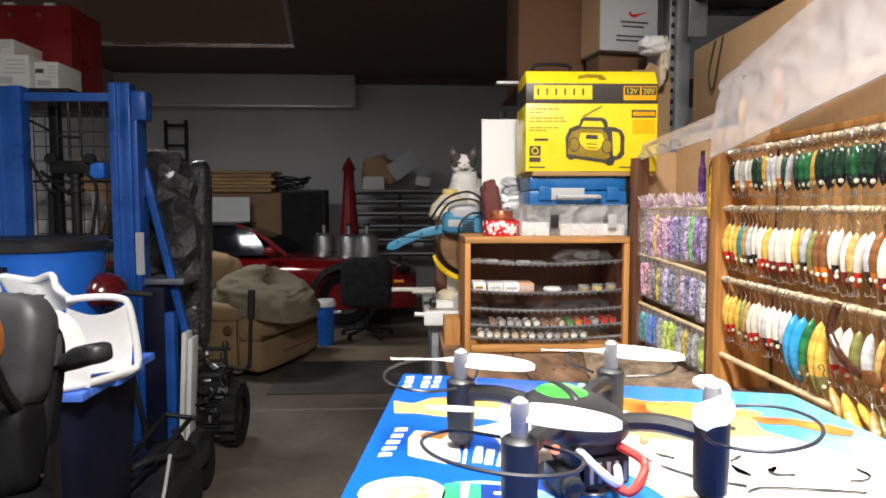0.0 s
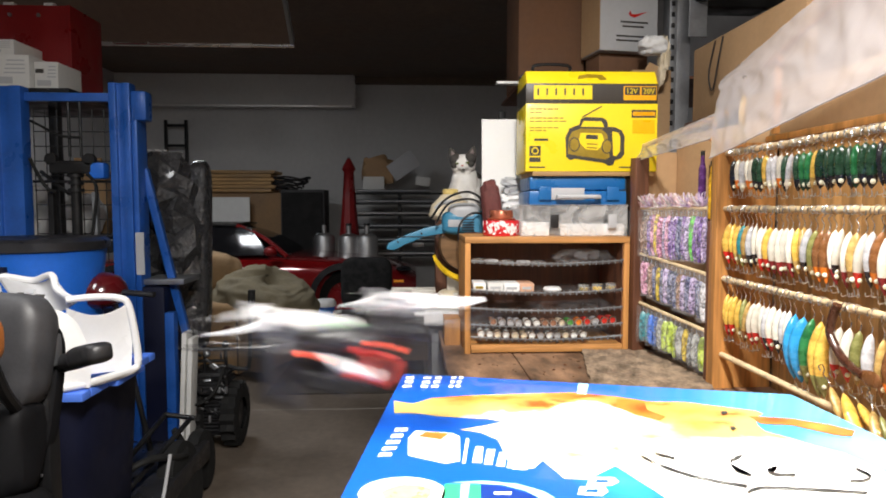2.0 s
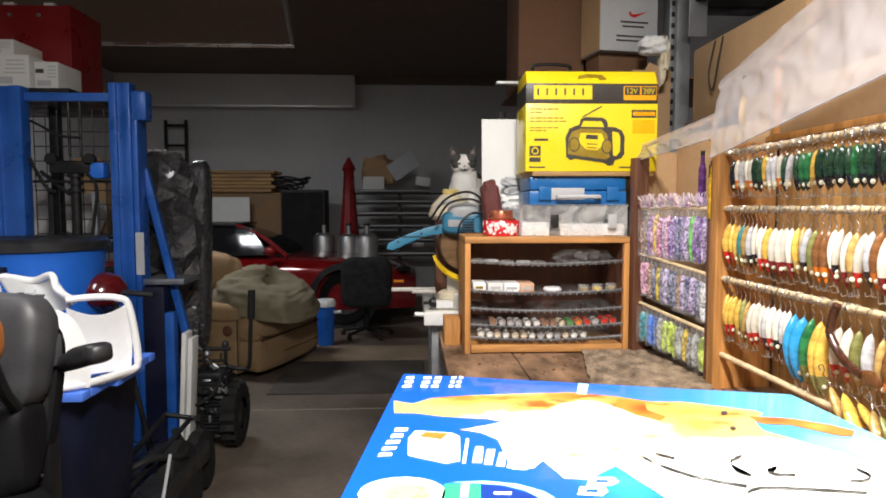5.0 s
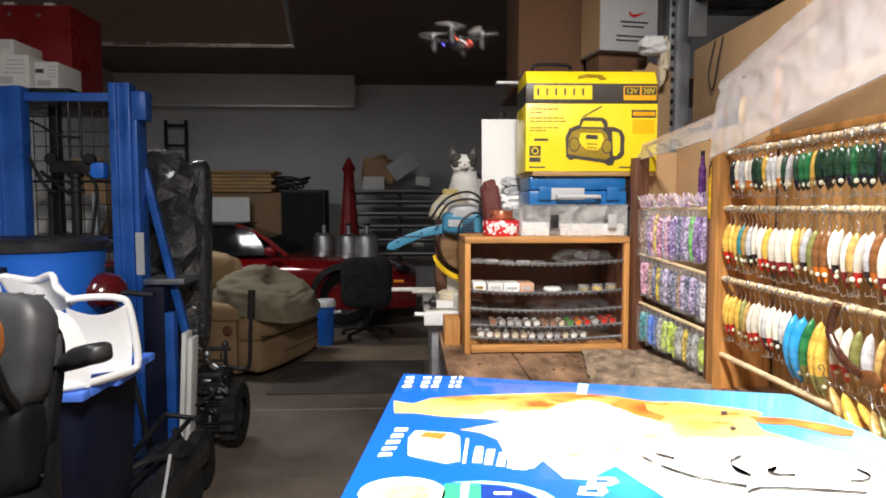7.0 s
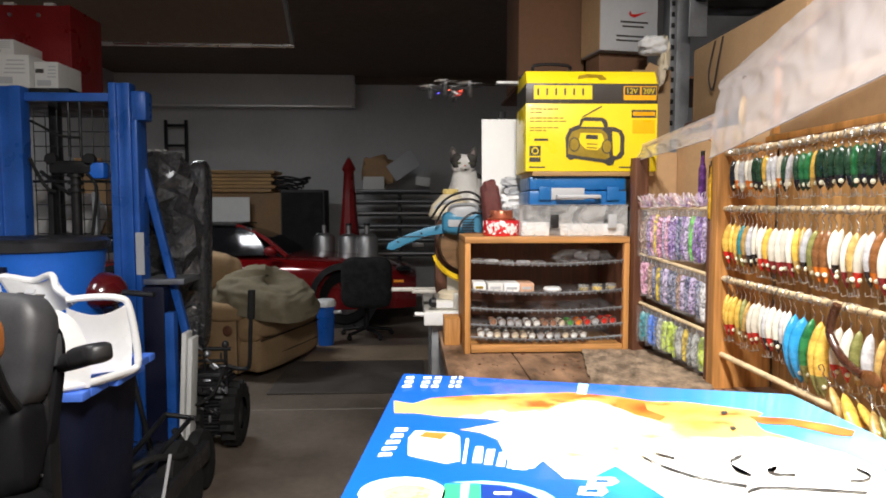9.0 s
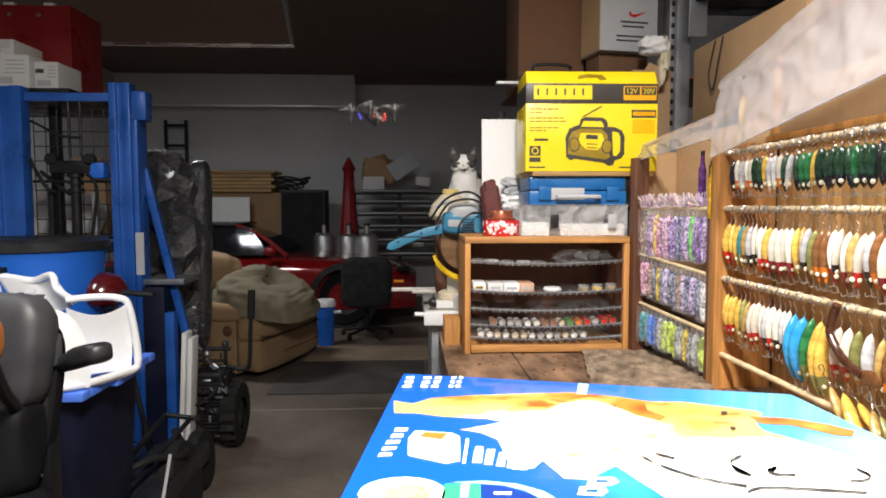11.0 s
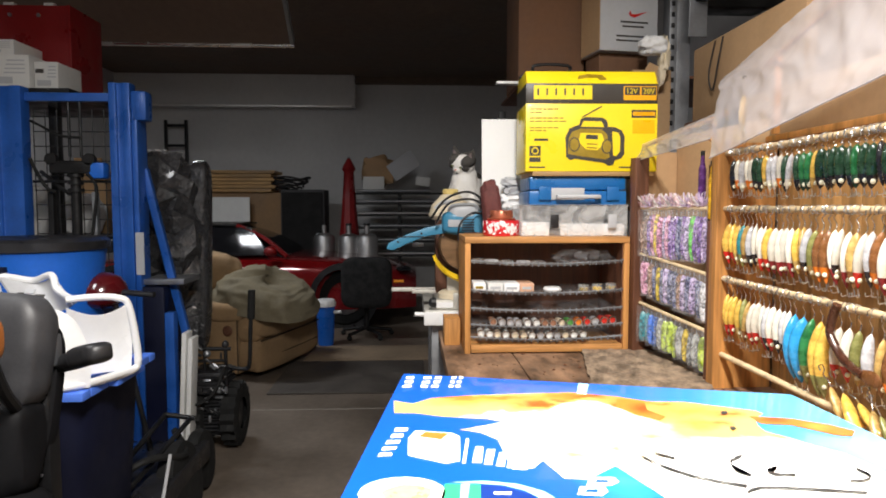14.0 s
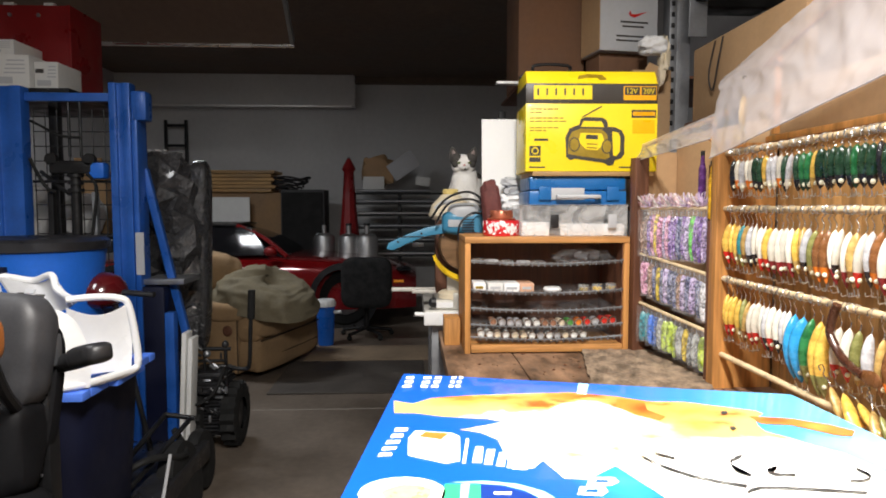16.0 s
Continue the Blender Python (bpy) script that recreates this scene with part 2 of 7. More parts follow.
def marbled(name, base, pale, dark, scale=60.0):
    """Swirled soft plastic: dark, base and pale flecks."""
    m = bpy.data.materials.new(name)
    m.use_nodes = True
    n, l = m.node_tree.nodes, m.node_tree.links
    b = n["Principled BSDF"]
    ns, rp, co = n.new("ShaderNodeTexNoise"), n.new("ShaderNodeValToRGB"), n.new("ShaderNodeTexCoord")
    info, add = n.new("ShaderNodeObjectInfo"), n.new("ShaderNodeVectorMath")
    l.new(co.outputs["Object"], add.inputs[0])
    l.new(info.outputs["Random"], add.inputs[1])
    ns.inputs["Scale"].default_value, ns.inputs["Detail"].default_value, ns.inputs["Distortion"].default_value = scale, 4, 1.5
    l.new(add.outputs[0], ns.inputs["Vector"])
    l.new(ns.outputs["Fac"], rp.inputs[0])
    e = rp.color_ramp.elements
    e[0].position, e[0].color = 0.41, (*dark, 1)
    e[1].position, e[1].color = 0.6, (*pale, 1)
    k = e.new(0.5)
    k.color = (*base, 1)
    l.new(rp.outputs[0], b.inputs["Base Color"])
    b.inputs["Roughness"].default_value, b.inputs["Coat Weight"].default_value = 0.3, 0.5
    return m


def picture_print(name, ground, spots, wobble=0.011):
    """Glossy printed card: a ground colour and soft-edged spots laid over it in order, edges ragged by noise."""
    m = bpy.data.materials.new(name)
    m.use_nodes = True
    n, l = m.node_tree.nodes, m.node_tree.links
    b = n["Principled BSDF"]
    co, ns, sc, warp = n.new("ShaderNodeTexCoord"), n.new("ShaderNodeTexNoise"), n.new("ShaderNodeVectorMath"), n.new("ShaderNodeVectorMath")
    ns.inputs["Scale"].default_value, ns.inputs["Detail"].default_value = 55, 5
    l.new(co.outputs["Object"], ns.inputs["Vector"])
    sc.operation, sc.inputs[1].default_value, sc.inputs[2].default_value = "MULTIPLY_ADD", (wobble, wobble, 0), (-0.5 * wobble, -0.5 * wobble, 0)
    l.new(ns.outputs["Color"], sc.inputs[0])
    l.new(co.outputs["Object"], warp.inputs[0])
    l.new(sc.outputs[0], warp.inputs[1])
    last = None
    for col, cx, cy, ax, ay, bx_, by, soft in spots:
        det = ax * by - ay * bx_
        u = (by / det, -bx_ / det)
        v = (-ay / det, ax / det)
        sub = n.new("ShaderNodeVectorMath")
        sub.operation, sub.inputs[1].default_value = "SUBTRACT", (cx, cy, 0)
        l.new(warp.outputs[0], sub.inputs[0])
        cmb = n.new("ShaderNodeCombineXYZ")
        for k, w in enumerate((u, v)):
            d = n.new("ShaderNodeVectorMath")
            d.operation, d.inputs[1].default_value = "DOT_PRODUCT", (*w, 0)
            l.new(sub.outputs[0], d.inputs[0])
            l.new(d.outputs["Value"], cmb.inputs[k])
        ln, mr, mx = n.new("ShaderNodeVectorMath"), n.new("ShaderNodeMapRange"), n.new("ShaderNodeMix")
        ln.operation = "LENGTH"
        l.new(cmb.outputs[0], ln.inputs[0])
        l.new(ln.outputs["Value"], mr.inputs[0])
        mr.inputs[1].default_value, mr.inputs[2].default_value, mr.inputs[3].default_value, mr.inputs[4].default_value = 1 - soft, 1.0, 1.0, 0.0
        mx.data_type = "RGBA"
        l.new(mr.outputs[0], mx.inputs["Factor"])
        if last:
            l.new(last, mx.inputs[6])
        else:
            mx.inputs[6].default_value = (*ground, 1)
        mx.inputs[7].default_value = (*col, 1)
        last = mx.outputs[2]
    l.new(last, b.inputs["Base Color"])
    b.inputs["Roughness"].default_value, b.inputs["Coat Weight"].default_value = 0.32, 0.4
    return m


# ---- structure ----
setting("floor", bx(-4.4, 2.2, -3, 10, -0.1, 0), CONCRETE, "stained grey-brown concrete workshop floor", "floor")
setting("wall_north", bx(-4.4, 2.2, 10, 10.2, 0, 3.4), WALL, "white painted far wall of the workshop", "wall")
setting("wall_south", bx(-4.4, 2.2, -3.2, -3, 0, 3.4), WALL, "white painted wall behind the bench", "wall")
setting("wall_west", bx(-4.6, -4.4, -3.2, 10.2, 0, 3.4), WALL, "white painted long side wall", "wall")
setting("wall_east", bx(2.2, 2.4, -3.2, 10.2, 0, 3.4), WALL, "white painted wall behind the storage rack", "wall")
setting("ceiling", joined(bx(-4.6, 2.4, -3.2, 10.2, 3.4, 3.5), bx(-4.399, 2.199, 9.86, 9.97, 3.3, 3.399)),
        CEIL, "dark brown boarded ceiling", "ceiling")
setting("wall_soffit", bx(-4.4, -0.86, 9.72, 9.998, 2.93, 3.398, 0.01), WALL, "white boxed soffit along the far wall", "soffit")
setting("trim", bx(-3.9, -0.9, 9.70, 9.719, 2.915, 2.945, 0.004), ALU, "thin metal track below the soffit", "track")
setting("floor_joint", bx(-4.4, 0.1, 4.392, 4.4, 0, 0.0015), mat("dusty_joint", (0.3, 0.28, 0.25), 0.9), "pale saw-cut joint in the concrete floor", "floor joint")


def flat_thing(name, bm, material, label, category):
    return tagged(part(name, bm, material), label, category)


flat_thing("floor_mat", bx(-1.1, 0.1, 4.75, 5.75, 0.0005, 0.012, 0.004), mat("dusty_rubber", (0.06, 0.05, 0.042), 0.75, var=0.4, scale=3, fine=30), "dark rubber mat lying on the concrete floor", "mat")
flat_thing("cardboard_sheet", bx(-1.0, 0.35, 5.78, 6.4, 0.0005, 0.008, 0.002), mat("dusty_cardboard", (0.22, 0.16, 0.105), 0.9, var=0.3, scale=3, fine=30), "flattened cardboard sheet lying on the floor", "cardboard")


def overhead_door():
    t = thing("overhead_door", "brown half-raised tilting door with bright aluminium edge", "garage door", pose(-1.68, 4.95, 2.652, 140.5, 0, 0))
    part("panel", bx(-1.25, 0.76, 0.0, 1.12, -0.05, 0.0, 0.006), DOORP, t)
    part("edge_rail", rod((-1.27, -0.02, -0.012), (0.79, -0.02, -0.012), 0.02, 24), mat("polished_aluminium", (0.9, 0.9, 0.88), 0.22, 1.0, var=0.1, scale=4, fine=80), t, "bright aluminium bottom rail")
    part("edge_rail", bx(0.762, 0.79, 0.0, 1.12, -0.05, 0.012, 0.004), STEEL, t)
    part("edge_rail", bx(-1.29, -1.262, 0.0, 1.12, -0.05, 0.012, 0.004), STEEL, t)


overhead_door()


def strip_light(m, label):
    t = thing("strip_light", label, "light fixture", m, "strip lights on the ceiling")
    part("housing", bx(-0.13, 0.13, -0.62, 0.62, 0.03, 0.09, 0.01), WHITEPL, t)
    for x in (-0.06, 0.06):
        part("tube", rod((x, -0.58, 0.014), (x, 0.58, 0.014), 0.013), TUBE, t, "lit white fluorescent tube")
    for y in (-0.5, 0.5):
        part("hanger", rod((0, y, 0.09), (0, y, 3.4 - m.translation.z), 0.004, 6), STEEL, t)


strip_light(pose(0.1, 0.1, 2.97), "white twin-tube strip light hung over the bench")
strip_light(pose(-1.6, 1.5, 2.6), "white twin-tube strip light under the ceiling")
strip_light(pose(-2.3, 5.6, 3.19, 0, 0, 90), "white twin-tube strip light above the red car")


# ---- workbench and what stands on it ----
def workbench():
    t = thing("workbench", "heavy wooden workbench with worn stained plank top", "workbench", pose(0.6, 1.2, 0))
    x0 = -0.49
    for i in range(5):
        w = 0.248
        part("plank", bx(x0 + i * w, x0 + (i + 1) * w - 0.004, -1.5, 1.62, 0.855 + 0.001 * (i % 2), 0.9 - 0.001 * (i % 3), 0.004), BENCHW, t)
    for i in range(60):
        r = random.Random(i)
        a, b, k = r.uniform(-0.46, 0.3), r.uniform(0.5, 1.0), r.uniform(0.002, 0.008)
        part("chip", moved(blob(k, k * r.uniform(0.4, 1), 0.002, (0, 0, 0), 1, 0.3, 8, i), pose(a, b, 0.9012, 0, 0, r.uniform(0, 180))), (DARKW, BENCHW)[i % 2], t)
    for x in (-0.42, 0.66):
        for y in (-1.4, 0.1, 1.5):
            part("leg", bx(x, x + 0.09, y, y + 0.09, 0, 0.854, 0.005), DARKW, t)
    part("apron", bx(-0.46, -0.42, -1.4, 1.5, 0.74, 0.853, 0.004), DARKW, t)


workbench()
scrap = thing("scrap_board", "rough flaking grey-brown chipboard lying on the bench", "board", pose(0.72, 1.98, 0.9018, 0, 0, -12))
part("board", sheet(lambda u, v: Vector((-0.16 + 0.34 * u + 0.012 * noise.noise(Vector((v * 7, 1, 0))), -0.4 + 0.62 * v + 0.015 * noise.noise(Vector((u * 7, 5, 0))), 0.006 + 0.005 * noise.noise(Vector((u * 12, v * 20, 2))))), 40, 60, 0.005),
     mat("flaked_chipboard", (0.26, 0.19, 0.13), 0.85, var=0.85, scale=26, fine=90, bump=0.8, dist=0.004, stretch=(1, 0.6, 1)), scrap, angle=25)


def printed_carton():
    """The large blue carton lying flat under the camera; its print is thin layered card colour."""
    t = thing("printed_carton", "large glossy blue printed carton lying flat on the workbench", "carton", pose(0, 0, 0.9))
    blue = mat("glossy_blue_print", (0.004, 0.085, 0.5), 0.3, var=0.08, scale=3, fine=60, coat=0.4, bump=0.03)
    pale = mat("pale_blue_print", (0.35, 0.65, 0.9), 0.3, var=0.25, scale=9, fine=50, coat=0.4, bump=0.03)
    white = mat("white_print", (0.86, 0.86, 0.83), 0.3, var=0.05, scale=9, fine=60, coat=0.4, bump=0.03)
    green = mat("green_print", (0.03, 0.35, 0.15), 0.35, var=0.1, coat=0.4)
    navy = mat("navy_print", (0.005, 0.03, 0.2), 0.3, var=0.1, coat=0.4)
    ink = mat("black_ink_print", (0.03, 0.03, 0.03), 0.35, var=0.1, coat=0.4)
    tints = {"cyan": (0.02, 0.28, 0.68), "sky": (0.12, 0.5, 0.85), "pale": (0.35, 0.62, 0.85), "white": (0.86, 0.86, 0.82),
             "orange": (0.5, 0.15, 0.025), "tan": (0.54, 0.27, 0.05), "deep": (0.36, 0.055, 0.01), "butter": (0.62, 0.42, 0.13)}

    def spot(tint, x, y, w, d, soft, skew=0.0):
        return (tints[tint], x, y, w, 0.0, -skew, -d, soft)
    print_m = picture_print("blue_sky_print", (0.004, 0.085, 0.5), [
        spot("cyan", 0.3, 0.47, 0.19, 0.14, 0.85), spot("sky", 0.31, 0.45, 0.09, 0.12, 0.9), spot("pale", 0.31, 0.37, 0.07, 0.06, 0.9),
        spot("cyan", 0.12, 0.345, 0.03, 0.04, 0.8)])
    dog_m = picture_print("spotted_coat_print", tints["butter"], [
        spot("tan", 0.06, 0.5, 0.07, 0.02, 0.8), spot("tan", 0.21, 0.465, 0.06, 0.03, 0.9), spot("tan", 0.205, 0.436, 0.02, 0.012, 0.8),
        spot("orange", 0.035, 0.507, 0.03, 0.008, 0.7), spot("orange", 0.098, 0.488, 0.022, 0.018, 0.7), spot("orange", 0.13, 0.505, 0.05, 0.016, 0.7),
        spot("deep", 0.148, 0.505, 0.025, 0.008, 0.8), spot("deep", 0.1, 0.487, 0.01, 0.009, 0.8), spot("orange", 0.17, 0.487, 0.026, 0.022, 0.7),
        spot("orange", 0.24, 0.46, 0.016, 0.008, 0.8), spot("orange", 0.075, 0.505, 0.03, 0.008, 0.8), spot("orange", 0.196, 0.483, 0.02, 0.008, 0.8), spot("deep", 0.168, 0.482, 0.01, 0.016, 0.8), spot("deep", 0.12, 0.493, 0.008, 0.006, 0.8), spot("orange", 0.222, 0.437, 0.012, 0.008, 0.9), spot("white", 0.112, 0.425, 0.075, 0.05, 0.3), spot("white", 0.135, 0.46, 0.035, 0.034, 0.3),
        spot("white", 0.07, 0.46, 0.04, 0.012, 0.6), spot("white", 0.22, 0.35, 0.1, 0.062, 0.25), spot("white", 0.08, 0.38, 0.06, 0.04, 0.4),
        spot("butter", 0.162, 0.416, 0.026, 0.018, 0.9), spot("butter", 0.1, 0.384, 0.03, 0.012, 0.9), spot("butter", 0.132, 0.391, 0.014, 0.008, 0.9)], 0.034)
    fur_m = picture_print("orange_coat_print", tints["orange"], [
        spot("deep", 0.177, 0.47, 0.012, 0.018, 0.8), spot("deep", 0.265, 0.441, 0.014, 0.008, 0.8), spot("tan", 0.286, 0.425, 0.01, 0.01, 0.9)])
    part("box_body", prism([(-0.009, 0.588), (-0.087, -0.06), (0.36, -0.06), (0.319, 0.392), (0.317, 0.505)], 0.364, 0.003), print_m, t)
    top = 0.3645

    def printed(name, pts, material, level):
        ob = part(name, prism(pts, 0.0001), material, t)
        ob.matrix_basis = Matrix.Translation((0, 0, top - 0.0004 + 0.00015 * level))
        return ob

    printed("dog_picture", [(-0.015, 0.501), (-0.0, 0.493), (0.016, 0.507), (0.042, 0.512), (0.08, 0.515), (0.133, 0.517), (0.167, 0.504), (0.19, 0.489), (0.217, 0.487),
                            (0.235, 0.477), (0.262, 0.463), (0.264, 0.455), (0.252, 0.446), (0.246, 0.43), (0.245, 0.418), (0.255, 0.405), (0.262, 0.392), (0.273, 0.378),
                            (0.278, 0.352), (0.262, 0.31), (0.139, 0.312), (0.122, 0.366), (0.1, 0.348), (0.087, 0.35), (0.08, 0.376), (0.072, 0.365), (0.059, 0.364),
                            (0.058, 0.388), (0.057, 0.412), (0.047, 0.426), (0.033, 0.432), (0.067, 0.447), (0.054, 0.454), (0.021, 0.461), (0.004, 0.469), (-0.014, 0.471)], dog_m, 0.3)
    printed("tail_picture", [(0.25, 0.45), (0.278, 0.443), (0.298, 0.429), (0.307, 0.416), (0.298, 0.406), (0.289, 0.409), (0.27, 0.43), (0.25, 0.434)], fur_m, 2)
    printed("ear_picture", [(0.166, 0.498), (0.185, 0.489), (0.18, 0.468), (0.188, 0.452), (0.18, 0.443), (0.168, 0.456), (0.158, 0.476)], fur_m, 2)
    printed("cup_picture", [(-0.003, 0.418), (0.002, 0.432), (0.027, 0.426), (0.032, 0.419), (0.029, 0.378), (0.02, 0.374), (-0.003, 0.388)], white, 1)
    printed("cup_filling", [(0.004, 0.42), (0.009, 0.429), (0.025, 0.425), (0.019, 0.414)], fur_m, 2)
    printed("bowl_picture", [(-0.006 + 0.024 * math.cos(k * 0.349), 0.336 + 0.02 * math.sin(k * 0.349)) for k in range(18)], white, 2)
    printed("bowl_filling", [(-0.003 + (0.013 + 0.002 * (k % 2)) * math.cos(k * 0.571), 0.334 + 0.012 * math.sin(k * 0.571)) for k in range(11)], mat("buttery_print", (0.6, 0.42, 0.2), 0.35, var=0.3, scale=120, fine=200, coat=0.4), 3)
    printed("light_strip", [(0.146, 0.542), (0.155, 0.54), (0.144, 0.51), (0.137, 0.513)], pale, 2)
    printed("ink_spot", [(0.233, 0.459), (0.238, 0.46), (0.236, 0.454), (0.231, 0.453)], ink, 8)
    printed("ink_spot", [(0.223, 0.426), (0.227, 0.427), (0.226, 0.422), (0.222, 0.42)], ink, 8)
    printed("ink_curve", [(0.142, 0.379), (0.144, 0.376), (0.146, 0.371), (0.148, 0.366), (0.151, 0.362), (0.154, 0.358), (0.157, 0.354), (0.161, 0.35), (0.165, 0.346), (0.17, 0.343), (0.176, 0.339), (0.182, 0.337), (0.186, 0.335), (0.185, 0.332), (0.181, 0.334), (0.176, 0.337), (0.17, 0.34), (0.165, 0.344), (0.16, 0.347), (0.157, 0.351), (0.153, 0.355), (0.15, 0.359), (0.148, 0.364), (0.145, 0.369), (0.143, 0.373), (0.142, 0.377)], ink, 8)
    printed("ink_curve", [(0.206, 0.377), (0.204, 0.376), (0.2, 0.374), (0.197, 0.371), (0.194, 0.369), (0.193, 0.365), (0.191, 0.362), (0.191, 0.359), (0.191, 0.356), (0.192, 0.353), (0.193, 0.351), (0.195, 0.349), (0.196, 0.348), (0.195, 0.346), (0.194, 0.347), (0.192, 0.349), (0.191, 0.351), (0.19, 0.353), (0.19, 0.356), (0.191, 0.359), (0.192, 0.363), (0.193, 0.366), (0.196, 0.369), (0.2, 0.371), (0.203, 0.373), (0.205, 0.375)], ink, 8)
    printed("ink_curve", [(0.217, 0.358), (0.215, 0.358), (0.213, 0.356), (0.21, 0.355), (0.209, 0.354), (0.208, 0.352), (0.209, 0.351), (0.21, 0.35), (0.211, 0.349), (0.214, 0.348), (0.217, 0.348), (0.22, 0.348), (0.222, 0.348), (0.221, 0.345), (0.219, 0.345), (0.216, 0.346), (0.213, 0.346), (0.211, 0.346), (0.209, 0.347), (0.208, 0.349), (0.208, 0.35), (0.208, 0.351), (0.209, 0.353), (0.212, 0.354), (0.214, 0.355), (0.216, 0.356)], ink, 8)
    printed("ink_curve", [(0.263, 0.355), (0.264, 0.352), (0.264, 0.349), (0.265, 0.346), (0.264, 0.343), (0.263, 0.341), (0.26, 0.34), (0.258, 0.339), (0.256, 0.338), (0.253, 0.338), (0.251, 0.338), (0.249, 0.338), (0.248, 0.338), (0.247, 0.336), (0.248, 0.336), (0.25, 0.336), (0.252, 0.335), (0.254, 0.336), (0.257, 0.337), (0.259, 0.338), (0.261, 0.339), (0.263, 0.341), (0.263, 0.344), (0.263, 0.347), (0.262, 0.35), (0.262, 0.352)], ink, 8)
    printed("ink_curve", [(0.182, 0.327), (0.184, 0.328), (0.186, 0.33), (0.189, 0.331), (0.194, 0.332), (0.199, 0.332), (0.205, 0.331), (0.212, 0.33), (0.219, 0.329), (0.226, 0.328), (0.234, 0.326), (0.242, 0.324), (0.247, 0.323), (0.246, 0.321), (0.241, 0.322), (0.233, 0.324), (0.225, 0.325), (0.218, 0.327), (0.211, 0.328), (0.204, 0.329), (0.198, 0.33), (0.193, 0.33), (0.189, 0.329), (0.186, 0.328), (0.183, 0.326), (0.182, 0.325)], ink, 8)
    printed("ink_curve", [(0.153, 0.383), (0.154, 0.382), (0.155, 0.381), (0.156, 0.38), (0.158, 0.379), (0.159, 0.378), (0.16, 0.376), (0.161, 0.376), (0.162, 0.375), (0.161, 0.372), (0.16, 0.373), (0.159, 0.374), (0.158, 0.375), (0.157, 0.376), (0.156, 0.377), (0.154, 0.378), (0.153, 0.38), (0.152, 0.381)], ink, 8)
    printed("text_bar", [(-0.006, 0.573), (0.002, 0.573), (0.001, 0.564), (-0.006, 0.565)], white, 1)
    printed("text_bar", [(-0.007, 0.559), (0.001, 0.559), (-0.0, 0.551), (-0.007, 0.551)], white, 1)
    printed("text_bar", [(-0.008, 0.546), (-0.001, 0.545), (-0.001, 0.538), (-0.009, 0.538)], white, 1)
    printed("text_bar", [(0.01, 0.572), (0.018, 0.572), (0.017, 0.564), (0.01, 0.564)], white, 1)
    printed("text_bar", [(0.009, 0.558), (0.016, 0.558), (0.015, 0.55), (0.008, 0.55)], white, 1)
    printed("text_bar", [(0.007, 0.545), (0.014, 0.544), (0.013, 0.537), (0.007, 0.537)], white, 1)
    printed("text_bar", [(0.021, 0.572), (0.027, 0.572), (0.026, 0.563), (0.02, 0.564)], white, 1)
    printed("text_bar", [(0.019, 0.558), (0.025, 0.558), (0.024, 0.55), (0.018, 0.55)], white, 1)
    printed("text_bar", [(0.017, 0.544), (0.023, 0.544), (0.022, 0.536), (0.016, 0.537)], white, 1)
    printed("text_bar", [(0.036, 0.571), (0.041, 0.571), (0.039, 0.563), (0.035, 0.563)], white, 1)
    printed("text_bar", [(0.034, 0.557), (0.038, 0.557), (0.037, 0.549), (0.033, 0.549)], white, 1)
    printed("text_bar", [(0.032, 0.544), (0.036, 0.543), (0.035, 0.536), (0.031, 0.536)], white, 1)
    printed("text_bar", [(0.043, 0.571), (0.047, 0.571), (0.045, 0.562), (0.042, 0.563)], white, 1)
    printed("text_bar", [(0.04, 0.557), (0.044, 0.557), (0.043, 0.549), (0.039, 0.549)], white, 1)
    printed("text_bar", [(0.038, 0.543), (0.042, 0.543), (0.041, 0.536), (0.037, 0.536)], white, 1)
    printed("text_bar", [(-0.012, 0.438), (-0.003, 0.438), (-0.004, 0.431), (-0.013, 0.431)], white, 1)
    printed("text_notch", [(-0.01, 0.435), (-0.007, 0.435), (-0.007, 0.433), (-0.01, 0.433)], blue, 2)
    printed("text_bar", [(-0.014, 0.426), (-0.006, 0.426), (-0.007, 0.419), (-0.015, 0.419)], white, 1)
    printed("text_notch", [(-0.012, 0.423), (-0.009, 0.423), (-0.009, 0.421), (-0.012, 0.421)], blue, 2)
    printed("text_bar", [(-0.017, 0.414), (-0.008, 0.414), (-0.009, 0.408), (-0.018, 0.408)], white, 1)
    printed("text_notch", [(-0.014, 0.412), (-0.011, 0.412), (-0.012, 0.41), (-0.015, 0.41)], blue, 2)
    printed("text_bar", [(-0.019, 0.403), (-0.01, 0.403), (-0.011, 0.398), (-0.02, 0.397)], white, 1)
    printed("text_notch", [(-0.016, 0.401), (-0.014, 0.401), (-0.014, 0.399), (-0.017, 0.4)], blue, 2)
    printed("text_bar", [(-0.021, 0.393), (-0.013, 0.393), (-0.013, 0.388), (-0.022, 0.387)], white, 1)
    printed("text_notch", [(-0.018, 0.391), (-0.016, 0.391), (-0.016, 0.389), (-0.019, 0.389)], blue, 2)
    printed("text_bar", [(0.036, 0.415), (0.038, 0.415), (0.032, 0.374), (0.03, 0.374)], white, 1)
    printed("text_bar", [(0.041, 0.401), (0.046, 0.4), (0.042, 0.374), (0.036, 0.375)], white, 1)
    printed("text_bar", [(0.048, 0.396), (0.053, 0.395), (0.048, 0.371), (0.043, 0.372)], white, 1)
    printed("text_bar", [(0.055, 0.39), (0.06, 0.39), (0.055, 0.368), (0.05, 0.369)], white, 1)
    printed("text_bar", [(0.061, 0.386), (0.067, 0.385), (0.062, 0.366), (0.056, 0.366)], white, 1)
